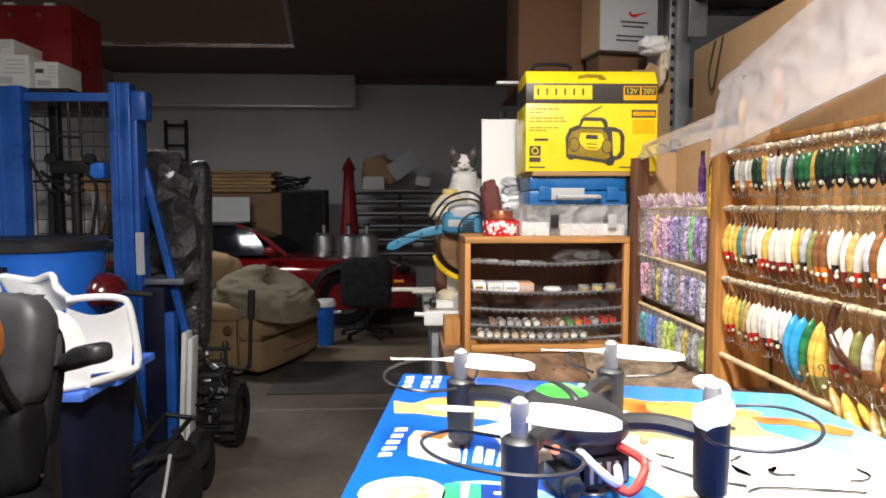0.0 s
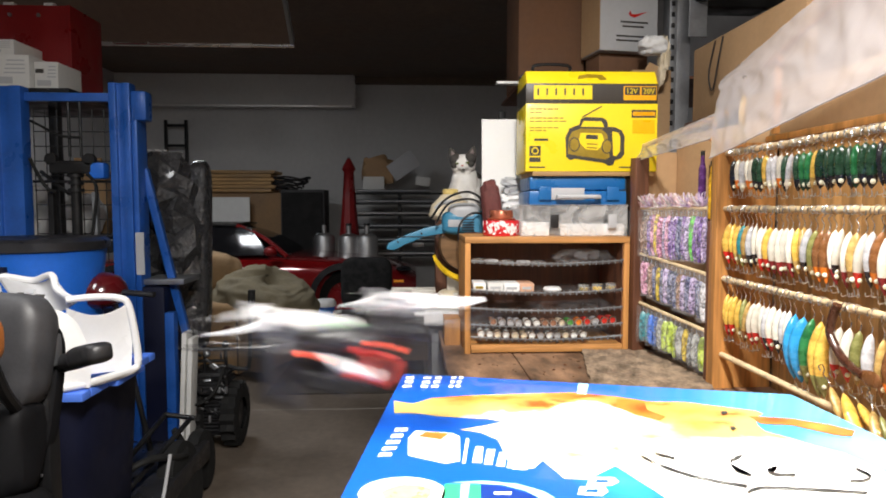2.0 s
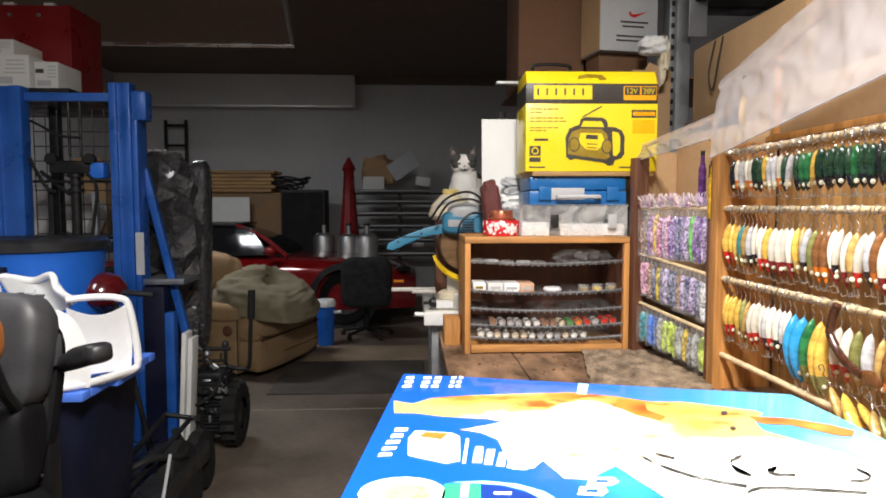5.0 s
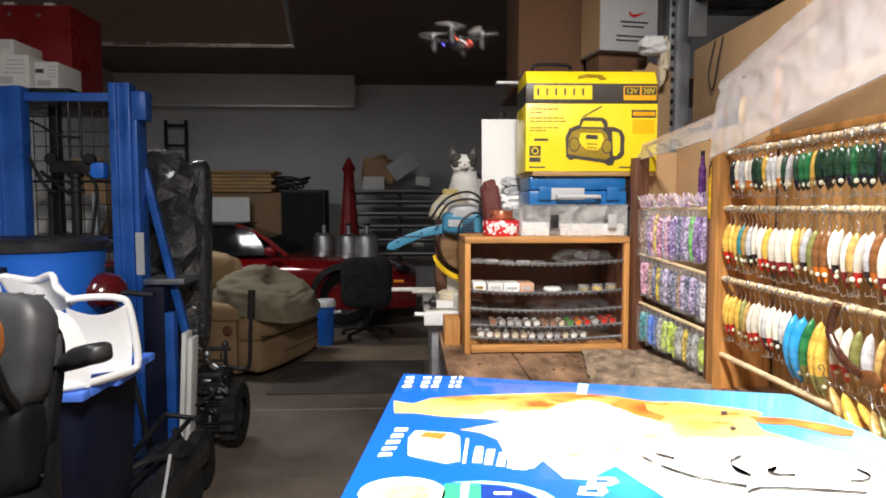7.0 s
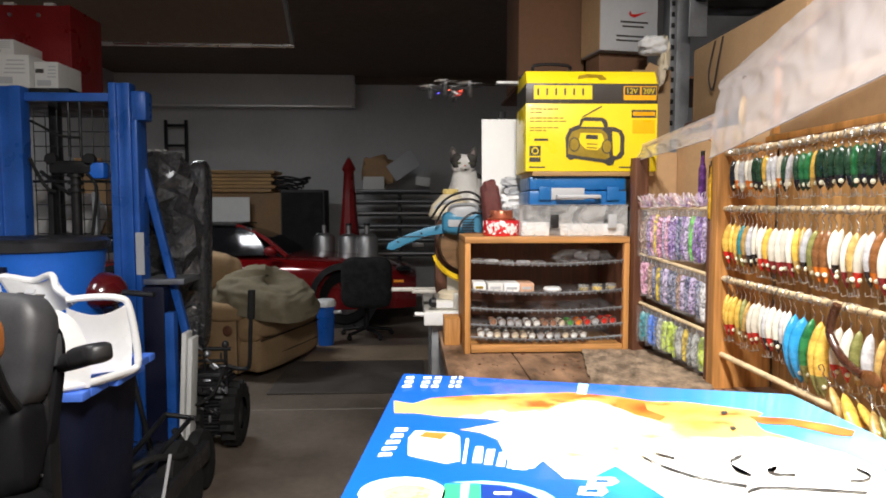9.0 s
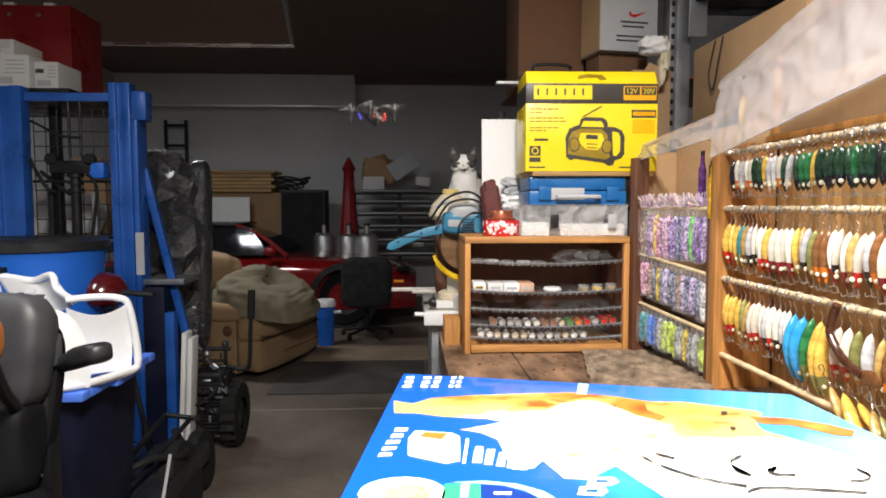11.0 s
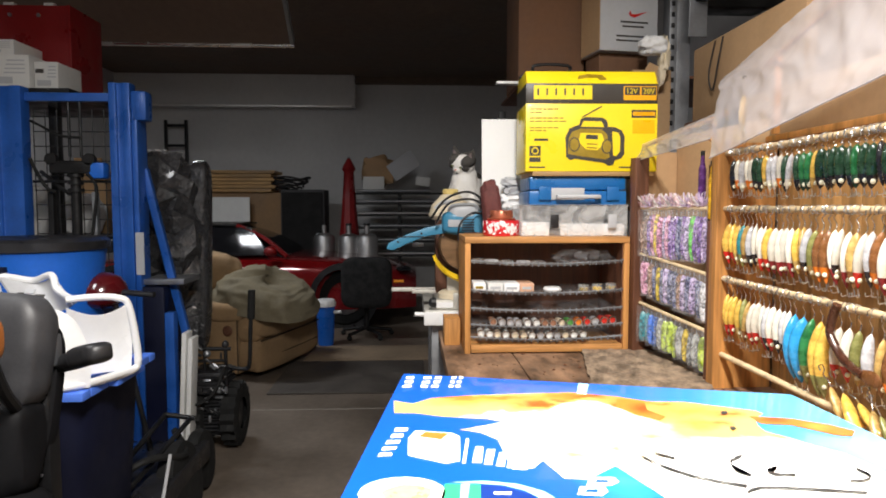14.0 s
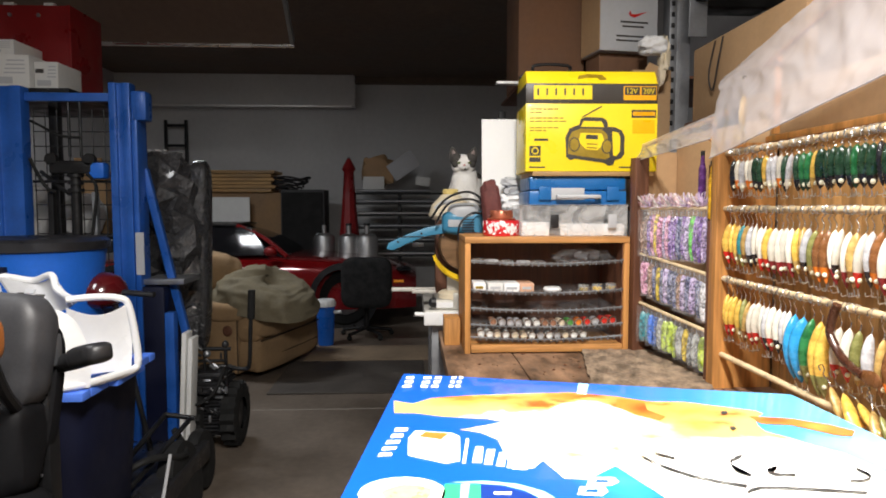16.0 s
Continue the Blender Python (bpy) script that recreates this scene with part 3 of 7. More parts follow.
    printed("text_bar", [(0.068, 0.381), (0.073, 0.38), (0.068, 0.363), (0.063, 0.363)], white, 1)
    printed("letter_shape", [(0.102, 0.351), (0.116, 0.35), (0.117, 0.344), (0.111, 0.339), (0.097, 0.34)], white, 1)
    printed("letter_hole", [(0.105, 0.347), (0.112, 0.346), (0.11, 0.343), (0.103, 0.344)], blue, 2)
    printed("letter_shape", [(0.093, 0.339), (0.107, 0.338), (0.107, 0.332), (0.102, 0.327), (0.089, 0.329)], white, 1)
    printed("letter_hole", [(0.096, 0.335), (0.102, 0.335), (0.101, 0.331), (0.094, 0.332)], blue, 2)
    printed("leaf_patch", [(0.018, 0.346), (0.038, 0.344), (0.036, 0.325), (0.015, 0.326)], green, 2)
    printed("label_patch", [(0.027, 0.345), (0.032, 0.345), (0.029, 0.325), (0.025, 0.325)], pale, 3)
    printed("navy_patch", [(0.038, 0.344), (0.05, 0.341), (0.064, 0.331), (0.067, 0.323), (0.036, 0.325)], navy, 2)
    printed("label_patch", [(0.021, 0.348), (0.041, 0.349), (0.059, 0.344), (0.072, 0.334), (0.078, 0.323), (0.07, 0.323), (0.061, 0.336), (0.05, 0.343), (0.035, 0.346)], pale, 1)
    printed("text_bar", [(0.044, 0.334), (0.054, 0.334), (0.053, 0.33), (0.044, 0.331)], white, 3)
    return t


printed_carton()


def shelf_unit():
    t = thing("shelf_unit", "small honey pine rack with wire-fronted shelves on the bench", "shelf", pose(0.478, 2.2, 0.9))
    w = 0.293
    part("top", bx(-w, w, 0, 0.3, 0.392, 0.414, 0.003), PINEX, t)
    part("bottom_rail", bx(-w + 0.022, w - 0.022, 0, 0.3, 0.004, 0.03, 0.003), PINEX, t)
    for x in (-w, w - 0.02):
        part("side", bx(x, x + 0.02, 0, 0.3, 0, 0.391, 0.003), PINE, t)
    # Thin dark sheet added over the right inner face; the back panel is dark.
    part("side_liner", bx(w - 0.024, w - 0.0205, 0.012, 0.288, 0.031, 0.391), DARKW, t, "dark inner side")
    part("back", bx(-w + 0.021, w - 0.021, 0.29, 0.3, 0.031, 0.391), DARKW, t, "dark back panel")
    for z in (0.325, 0.222, 0.158, 0.1, 0.055):
        part("shelf_sheet", sheet(lambda u, v, z=z: Vector((-w + 0.021 + u * (2 * w - 0.042), 0.004 + 0.27 * v, z - 0.012 * (1 - (2 * u - 1) ** 2))), 14, 2, 0.002), BLISTER, t, "sagging clear plastic shelf")
        part("wire", tube([(-w + 0.021 + u * (2 * w - 0.042), 0.002, z + 0.006 - 0.012 * (1 - (2 * u - 1) ** 2)) for u in (0, 0.25, 0.5, 0.75, 1)], 0.003, 6), STEEL, t)
    return t


shelf_unit()


def yellow_carton():
    t = thing("radio_carton", "bright yellow and black carton for a jobsite radio", "carton", pose(0.641, 2.25, 1.546, 0, 0, -1.5))
    x, h = 0.236, 0.31
    part("box_body", bx(-x, x, 0, 0.24, 0, 0.24, 0.003), YELCARD, t)
    part("dark_band", bx(-x + 0.0004, x - 0.0004, 0.0005, 0.24, 0.2405, h, 0.002), DARKPRINT, t, "dark grey printed band")
    part("lid", moved(prism([(0.0, h), (0.24, h), (0.215, h + 0.048), (0.03, h + 0.048)], 2 * x - 0.004, 0.002), Matrix(((0, 0, 1, -x + 0.002), (1, 0, 0, 0), (0, 1, 0, 0), (0, 0, 0, 1)))), YELCARD, t, "yellow bevelled lid")

    def ink(name, x0, x1, z0, z1, material, y=-0.0008):
        return part(name, bx(x0, x1, y, y + 0.0006, z0, z1), material, t)
    orange = mat("orange_yellow_print", (0.85, 0.4, 0.0), 0.4)
    # brand block as a plain shape
    ink("brand_block", -0.208, 0.0, 0.254, 0.303, YELCARD)
    for i in range(6):
        ink("brand_notch", -0.196 + i * 0.032, -0.19 + i * 0.032, 0.268, 0.292, DARKPRINT, -0.0016)
    ink("voltage_frame", 0.112, 0.23, 0.252, 0.301, orange)
    ink("voltage_field", 0.116, 0.17, 0.27, 0.298, DARKPRINT, -0.0016)
    ink("voltage_field", 0.176, 0.228, 0.27, 0.298, DARKPRINT, -0.0016)
    for word, px in (("12V", 0.12), ("20V", 0.181)):
        cu = bpy.data.curves.new("voltage_text", "FONT")
        cu.body, cu.size, cu.extrude = word, 0.026, 0.0002
        ob = new("voltage_text", cu)
        ob.data.materials.append(YELCARD)
        ob.parent = t
        ob.matrix_basis = pose(px, -0.0024, 0.275, 90)
    ink("small_label", 0.142, 0.23, 0.19, 0.218, DARKPRINT)
    ink("small_label", 0.146, 0.226, 0.197, 0.211, orange, -0.0016)
    ink("small_label", 0.146, 0.226, 0.135, 0.183, mat("faint_orange_print", (0.85, 0.5, 0.0), 0.4))
    for z, n in ((0.218, 0.11), (0.206, 0.05), (0.186, 0.12), (0.175, 0.14), (0.152, 0.11), (0.142, 0.06)):
        x0, k = -0.222, 0
        while x0 < -0.222 + n - 0.006:
            x1 = min(x0 + (0.016, 0.024, 0.011, 0.019)[k % 4], -0.222 + n)
            ink("text_bar", x0, x1, z, z + 0.0042, OLIVEPR)
            x0, k = x1 + 0.004, k + 1
    ink("text_bar", -0.205, -0.155, 0.108, 0.116, DARKPRINT)
    ink("badge", -0.222, -0.182, 0.055, 0.09, DARKPRINT)
    ink("badge", -0.222, -0.182, 0.033, 0.049, DARKPRINT)
    part("badge_ring", moved(lathe([(0.009, 0), (0.013, 0), (0.013, 0.0005), (0.009, 0.0005), (0.009, 0)], 20), pose(-0.202, -0.001, 0.0725, 90)), YELCARD, t)
    ink("text_bar", -0.222, -0.165, 0.012, 0.017, DARKPRINT)
    ink("text_bar", 0.1, 0.16, 0.012, 0.017, DARKPRINT)

    def outline(pts, material, y, name):
        ob = part(name, prism(pts, 0.0005), material, t)
        ob.matrix_basis = pose(0, y, 0, 90)
        return ob
    # the radio picture: cage outline, body, speakers, aerial
    cage = [(-0.09, 0.05), (-0.094, 0.12), (-0.08, 0.152), (-0.045, 0.165), (-0.04, 0.185), (-0.025, 0.192), (0.04, 0.19), (0.055, 0.178), (0.058, 0.158),
            (0.085, 0.156), (0.108, 0.145), (0.118, 0.125), (0.118, 0.06), (0.105, 0.045), (0.085, 0.04), (0.078, 0.022), (0.06, 0.02), (0.045, 0.03), (-0.06, 0.045), (-0.075, 0.04)]
    outline(cage, DARKPRINT, -0.0009, "radio_cage_print")
    outline([(-0.085, 0.062), (-0.082, 0.118), (-0.07, 0.14), (-0.04, 0.152), (0.035, 0.15), (0.056, 0.13), (0.066, 0.05), (0.05, 0.042), (-0.05, 0.055)], OLIVEPR, -0.0016, "radio_body_print")
    outline([(-0.04, 0.158), (-0.03, 0.178), (0.035, 0.177), (0.044, 0.157)], YELCARD, -0.0016, "radio_gap_print")
    outline([(0.073, 0.142), (0.095, 0.138), (0.103, 0.12), (0.102, 0.07), (0.09, 0.055), (0.078, 0.055)], YELCARD, -0.0016, "radio_gap_print")
    outline([(-0.048, 0.105), (-0.04, 0.136), (0.036, 0.134), (0.048, 0.1), (0.02, 0.075), (-0.02, 0.078)], YELCARD, -0.0022, "radio_front_print")
    outline([(-0.022, 0.115), (-0.02, 0.13), (0.022, 0.128), (0.022, 0.113)], DARKPRINT, -0.0028, "radio_display_print")
    for cx, cz in ((-0.062, 0.095), (0.055, 0.088)):
        outline([(cx + 0.02 * math.cos(k * 0.45), cz + 0.026 * math.sin(k * 0.45)) for k in range(14)], DARKPRINT, -0.0028, "radio_speaker_print")
        outline([(cx + 0.016 * math.cos(k * 0.45), cz + 0.022 * math.sin(k * 0.45)) for k in range(14)], OLIVEPR, -0.0034, "radio_speaker_print")
    for z in (0.095, 0.082, 0.07):
        outline([(-0.018, z), (0.02, z - 0.002), (0.02, z + 0.003), (-0.018, z + 0.005)], OLIVEPR, -0.0028, "radio_button_print")
    outline([(-0.038, 0.192), (-0.034, 0.19), (0.035, 0.228), (0.033, 0.232)], DARKPRINT, -0.0009, "aerial_print")
    tm = part("radio_top_print", prism([(-0.05, 0.0), (-0.045, 0.018), (-0.01, 0.026), (0.04, 0.022), (0.055, 0.0), (0.03, -0.004), (0.02, 0.008), (-0.02, 0.008)], 0.0005), OLIVEPR, t)
    tm.matrix_basis = pose(0, 0.0095, h + 0.0155, 58)
    return t


yellow_carton()


CASEBLUE = mat("steel_blue_plastic", (0.012, 0.13, 0.38), 0.35, var=0.15, scale=8, fine=70)


def tool_case():
    t = thing("tool_case", "blue and clear plastic tool case under the carton", "tool case", pose(0.6, 2.26, 1.425, 0, 0, -1))
    part("base", bx(-0.18, 0.175, 0, 0.24, 0, 0.052, 0.008), CASEBLUE, t)
    part("lid", bx(-0.178, 0.173, 0.004, 0.24, 0.054, 0.104, 0.012), CASEBLUE, t)
    part("front_panel", bx(-0.14, 0.02, -0.006, -0.001, 0.02, 0.062, 0.002), CARDG, t, "grey front panel")
    for x in (-0.145, 0.1):
        part("latch", bx(x, x + 0.045, -0.012, -0.001, 0.018, 0.066, 0.004), CASEBLUE, t)
    part("handle", tube([(-0.07, 0, 0.03), (-0.07, -0.03, 0.03), (0.06, -0.03, 0.03), (0.06, 0, 0.03)], 0.008), CARDG, t)
    o = thing("parts_organizer", "clear plastic compartment box with white trays", "organizer box", pose(0.58, 2.23, 1.3145))
    part("box_body", joined(bx(-0.195, 0.19, 0, 0.004, 0, 0.108, 0.0015), bx(-0.195, 0.19, 0.246, 0.25, 0, 0.108, 0.0015), bx(-0.195, -0.191, 0.0045, 0.2455, 0, 0.108), bx(0.186, 0.19, 0.0045, 0.2455, 0, 0.108)), CLEARPL, o)
    part("lid", bx(-0.198, 0.193, -0.003, 0.253, 0.1082, 0.1135, 0.002), CLEARPL, o)
    part("tray", bx(-0.188, -0.09, 0.01, 0.24, 0.002, 0.05, 0.004), WHITEPL, o, "white tray")
    part("tray", bx(-0.05, 0.183, 0.01, 0.24, 0.002, 0.045, 0.004), WHITEPL, o, "white tray")
    for x in (-0.088, 0.05, 0.12):
        part("divider", bx(x, x + 0.003, 0.01, 0.24, 0.056, 0.106), CLEARPL, o)
    for x in (-0.09, 0.118):
        part("latch", bx(x, x + 0.03, -0.011, -0.0032, 0.03, 0.078, 0.003), BLACKPL if x < 0 else CARDG, o)
    s = thing("packing_board", "brown fibreboard sheet under the yellow carton", "board", pose(0.63, 2.25, 1.5295))
    part("board", bx(-0.2, 0.24, 0, 0.24, 0, 0.016, 0.002), PLYX, s)


tool_case()


def dotted_tin():
    t = thing("cookie_tin", "round red tin with ragged white pattern on the shelf top", "tin", pose(0.325, 2.3, 1.3145))
    red = mat("glossy_red_tin", (0.6, 0.012, 0.02), 0.3, var=0.12, coat=0.5)
    part("can", lathe([(0, 0), (0.064, 0), (0.067, 0.004), (0.067, 0.05), (0.064, 0.056), (0, 0.056)]), red, t)
    part("lid", lathe([(0, 0.0565), (0.052, 0.0565), (0.054, 0.061), (0.043, 0.066), (0.043, 0.088), (0.04, 0.092), (0, 0.092)]), mat("copper_lid", (0.35, 0.1, 0.05), 0.35, 0.5, var=0.3, scale=30), t, "coppery stepped lid")
    rnd = random.Random(6)
    dot = part("dot", blob(0.0055, 0.0009, 0.0055, (0, 0, 0), 0.8, 0.5, 12, 2.0), WHITEPL, t)
    for i in range(46):
        a, z, k = math.pi * rnd.uniform(1.02, 1.98), 0.009 + 0.04 * ((i * 0.618) % 1), rnd.choice((0.4, 0.6, 0.8, 1.2))
        m = Matrix.Translation((0.0672 * math.cos(a), 0.0672 * math.sin(a), z)) @ Matrix.Rotation(a - math.pi * 1.5, 4, "Z") @ Matrix.Rotation(rnd.uniform(0, 3), 4, "Y") @ Matrix.Diagonal((k * 1.5, 1, k, 1))
        if i == 0:
            dot.matrix_basis = m
        else:
            shared("dot", dot, t, m)


dotted_tin()


def white_board():
    t = thing("white_board", "plain white foam board standing behind the boxes", "board", pose(0.38, 2.63, 1.3145, -3, 0, 0))
    part("board", bx(-0.088, 0.12, 0, 0.012, 0, 0.47, 0.002), PAPER, t)


setting_shelf = thing("stacking_crate", "plain wooden crate behind the pine shelf", "crate", pose(0.36, 2.51, 0.9))
part("crate_body", bx(-0.14, 0.35, 0.0, 0.32, 0, 0.414, 0.004), DARKW, setting_shelf)
white_board()


# ---- left side of the shop ----
def stacker():
    t = thing("lift_stacker", "blue steel hand stacker with mast and wire guard", "lift stacker", pose(-1.88, 3.5, 0))

    def mast(x0, x1, z0, z1):
        # one rolled channel with a recessed web
        w = (x1 - x0) / 3
        pts = [(x0, 0), (x0 + w, 0), (x0 + w + 0.003, 0.014), (x1 - w - 0.003, 0.014), (x1 - w, 0), (x1, 0), (x1, 0.08), (x0, 0.08)]
        return moved(prism(pts, z1 - z0, 0.002), pose(0, 0, z0))
    part("mast_post", mast(0.265, 0.375, 0.03, 2.08), BLUEP, t)
    part("mast_post", mast(-0.37, -0.19, 0.03, 2.06), BLUEP, t)
    part("side_plate", bx(0.376, 0.405, 0.01, 0.14, 0.2, 2.02, 0.006), BLUEP, t)
    part("crossbar", bx(-0.188, 0.263, 0.03, 0.07, 1.985, 2.03, 0.004), BLUEP, t)
    part("crossbar", bx(-0.188, 0.263, 0.03, 0.07, 0.45, 0.55, 0.004), BLUEP, t)
    part("brace", moved(bx(-0.02, 0.02, -0.02, 0.02, 0, 0.95, 0.004), pose(0.6, 0.12, 0.7, 0, -12.5, 0)), BLUEP, t)
    part("lower_box", bx(-0.1, 0.52, 0.02, 0.3, 0.1, 0.98, 0.02), NAVY, t)
    part("foot_post", bx(0.525, 0.575, 0.0, 0.06, 0.02, 0.84, 0.004), BLUEP, t)
    part("top_bracket", bx(0.376, 0.46, 0.0, 0.1, 1.88, 2.04, 0.02), BLUEP, t)
    part("tray", bx(0.38, 0.62, 0.04, 0.3, 0.99, 1.02, 0.004), STEEL, t)
    part("info_plate", bx(0.382, 0.426, 0.004, 0.009, 1.05, 1.28), CARDG, t, "grey printed plate")
    for x in (0.03, 0.09):
        part("lift_chain", rod((x, 0.05, 1.69), (x, 0.05, 1.985), 0.008, 8), BLACKSTEEL, t)
    part("cylinder", rod((0.05, 0.06, 0.5), (0.05, 0.06, 1.62), 0.026, 16), BLACKSTEEL, t)
    part("cylinder_head", bx(-0.07, 0.16, 0.02, 0.1, 1.6, 1.665, 0.01), BLACKSTEEL, t)
    for x in (-0.06, 0.14):
        part("sheave", moved(lathe([(0, 0), (0.032, 0), (0.032, 0.03), (0, 0.03)], 18), pose(x, 0.05, 1.675, 90)), BLACKSTEEL, t)
    grid = []
    for i in range(8):
        x = -0.185 + i * 0.063
        grid.append(rod((x, 0.1, 0.9), (x, 0.1, 1.95), 0.003, 5))
    for i in range(13):
        z = 0.95 + i * 0.08
        grid.append(rod((-0.188, 0.1, z), (0.262, 0.1, z), 0.003, 5))
    part("wire_guard", joined(*grid), BLACKSTEEL, t, "welded wire guard")
    part("hose", tube([(-0.16, 0.03, 1.88), (-0.1, 0.02, 1.85), (0.0, 0.02, 1.8), (0.1, 0.03, 1.79)], 0.007), RUBBER, t)
    part("hose", tube([(-0.17, 0.03, 1.68), (-0.13, 0.02, 1.6), (-0.08, 0.02, 1.52), (-0.04, 0.03, 1.5)], 0.009), RUBBER, t)
    part("hose", tube([(0.13, 0.02, 1.6), (0.19, -0.005, 1.52), (0.17, 0.0, 1.35), (0.12, 0.02, 1.1)], 0.009), RUBBER, t)
    for z in (1.5, 1.54, 1.58):
        part("collar", moved(lathe([(0.027, 0), (0.04, 0), (0.04, 0.018), (0.027, 0.018)], 18), pose(0.05, 0.06, z)), BLACKSTEEL, t)
    part("lower_linkage", joined(bx(-0.06, 0.26, 0.0, 0.06, 1.17, 1.24, 0.01), bx(0.02, 0.09, -0.03, 0.05, 1.05, 1.2, 0.01)), BLACKSTEEL, t)
    part("cross_strut", moved(bx(-0.1, 0.1, 0.05, 0.07, -0.008, 0.008, 0.003), pose(-0.08, 0.04, 1.55, 0, 40)), BLACKSTEEL, t)
    part("cross_strut", bx(-0.188, 0.263, 0.075, 0.095, 1.55, 1.565, 0.003), BLACKSTEEL, t)
    part("valve_block", bx(0.13, 0.22, 0.02, 0.1, 1.57, 1.66, 0.02), BLUEPL, t)
    part("inner_rail", bx(-0.1, -0.075, 0.06, 0.1, 0.5, 1.5, 0.003), BLACKSTEEL, t)
    part("inner_rail", bx(0.13, 0.155, 0.06, 0.1, 0.5, 1.5, 0.003), STEEL, t)
    for x in (-0.33, 0.33):
        part("wheel", moved(lathe([(0, -0.03), (0.07, -0.03), (0.075, 0), (0.07, 0.03), (0, 0.03)], 20), pose(x, 0.05, 0.075, 0, 90)), RUBBER, t)
    for x in (-0.3, 0.25):
        part("fork_leg", bx(x, x + 0.12, -0.05, 0.6, 0.02, 0.12, 0.01), BLUEP, t)


stacker()


def left_storage():
    t = thing("storage_rack", "dark steel storage rack behind the stacker", "storage rack", pose(-2.6, 3.72, 0))
    for x in (-0.9, 0.55):
        for y in (0, 0.9):
            part("post", bx(x, x + 0.05, y, y + 0.05, 0, 2.05, 0.003), BLACKSTEEL, t)
    for z in (0.75, 1.22, 2.07):
        part("shelf", bx(-0.9, 0.68, -0.02, 0.97, z - 0.016, z + 0.014, 0.003), BLACKSTEEL, t)
    for m, w, d, h, label in ((pose(-2.31, 3.74, 2.085), 0.31, 0.3, 0.19, "white carton with printed panels on the rack"), (pose(-2.36, 3.75, 2.276), 0.24, 0.28, 0.085, "small white carton on top of another"), (pose(-2.085, 3.78, 2.085), 0.13, 0.26, 0.16, "narrow white carton at the rack end")):
        c = thing("white_carton", label, "carton", m, "white cartons on the rack")
        part("box_body", bx(-w / 2, w / 2, 0, d, 0, h, 0.003), CARDW, c)
        part("print_panel", bx(-w * 0.4, w * 0.2, -0.001, -0.0004, h * 0.15, h * 0.35), CARDG, c)
        for k in range(4):
            part("text_bar", bx(w * (0.05 + 0.02 * k), w * 0.42, -0.001, -0.0004, h * (0.45 + 0.12 * k), h * (0.49 + 0.12 * k)), CARDG, c)
        part("print_panel", bx(-w * 0.45, -w * 0.1, -0.001, -0.0004, h * 0.6, h * 0.75), DARKPRINT, c)
    r = thing("red_cabinet", "red painted steel cabinet on the rack", "cabinet", pose(-2.35, 4.06, 2.085))
    part("body", bx(-0.19, 0.25, 0, 0.38, 0, 0.56, 0.006), REDP, r)
    part("side_flange", bx(0.252, 0.272, -0.01, 0.38, 0, 0.56, 0.004), REDP, r)
    for x in (-0.09, 0.08):
        part("bolt", moved(lathe([(0, 0), (0.012, 0), (0.01, 0.008), (0, 0.01)], 10), pose(x, 0, 0.5, 90)), STEEL, r)
    for x in (-0.14, 0.1):
        part("bracket", bx(x, x + 0.06, 0.02, 0.06, 0.561, 0.582, 0.004), WHITEPL, r)
    # load on the middle shelf
    for x, w, h, ma, lab in ((-2.75, 0.2, 0.2, OLIVE, "grey-green cloth bundle on the rack shelf"), (-2.36, 0.11, 0.16, WHITEPL, "white plastic sack on the rack shelf"), (-2.08, 0.1, 0.14, WHITEPL, "slumped white plastic sack on the rack shelf")):
        b = thing("bundle", lab, "bundle", pose(x, 4.1, 1.235))
        part("cloth", blob(w, 0.16, h, (0, 0, h - 0.01), 0.75, 0.35, 26, x), ma, b)
    c = thing("cardboard_box", "brown cardboard box standing on the rack shelf", "cardboard box", pose(-2.12, 4.32, 1.235))
    part("box_body", bx(-0.09, 0.09, 0, 0.25, 0, 0.42, 0.004), CARDB, c)
    part("flap", moved(bx(-0.09, 0.09, 0, 0.003, 0, 0.09), pose(0, 0, 0.421, 25)), CARDB, c)
    for x, w, ma, lab in ((-2.8, 0.3, CARDB, "brown paper sack on the lower rack shelf"), (-2.25, 0.2, WHITEPL, "white sack on the lower rack shelf")):
        b = thing("bundle", lab, "bundle", pose(x, 4.1, 0.765))
        part("cloth", blob(w, 0.25, 0.2, (0, 0, 0.185), 0.7, 0.25, 22, x), ma, b)


left_storage()


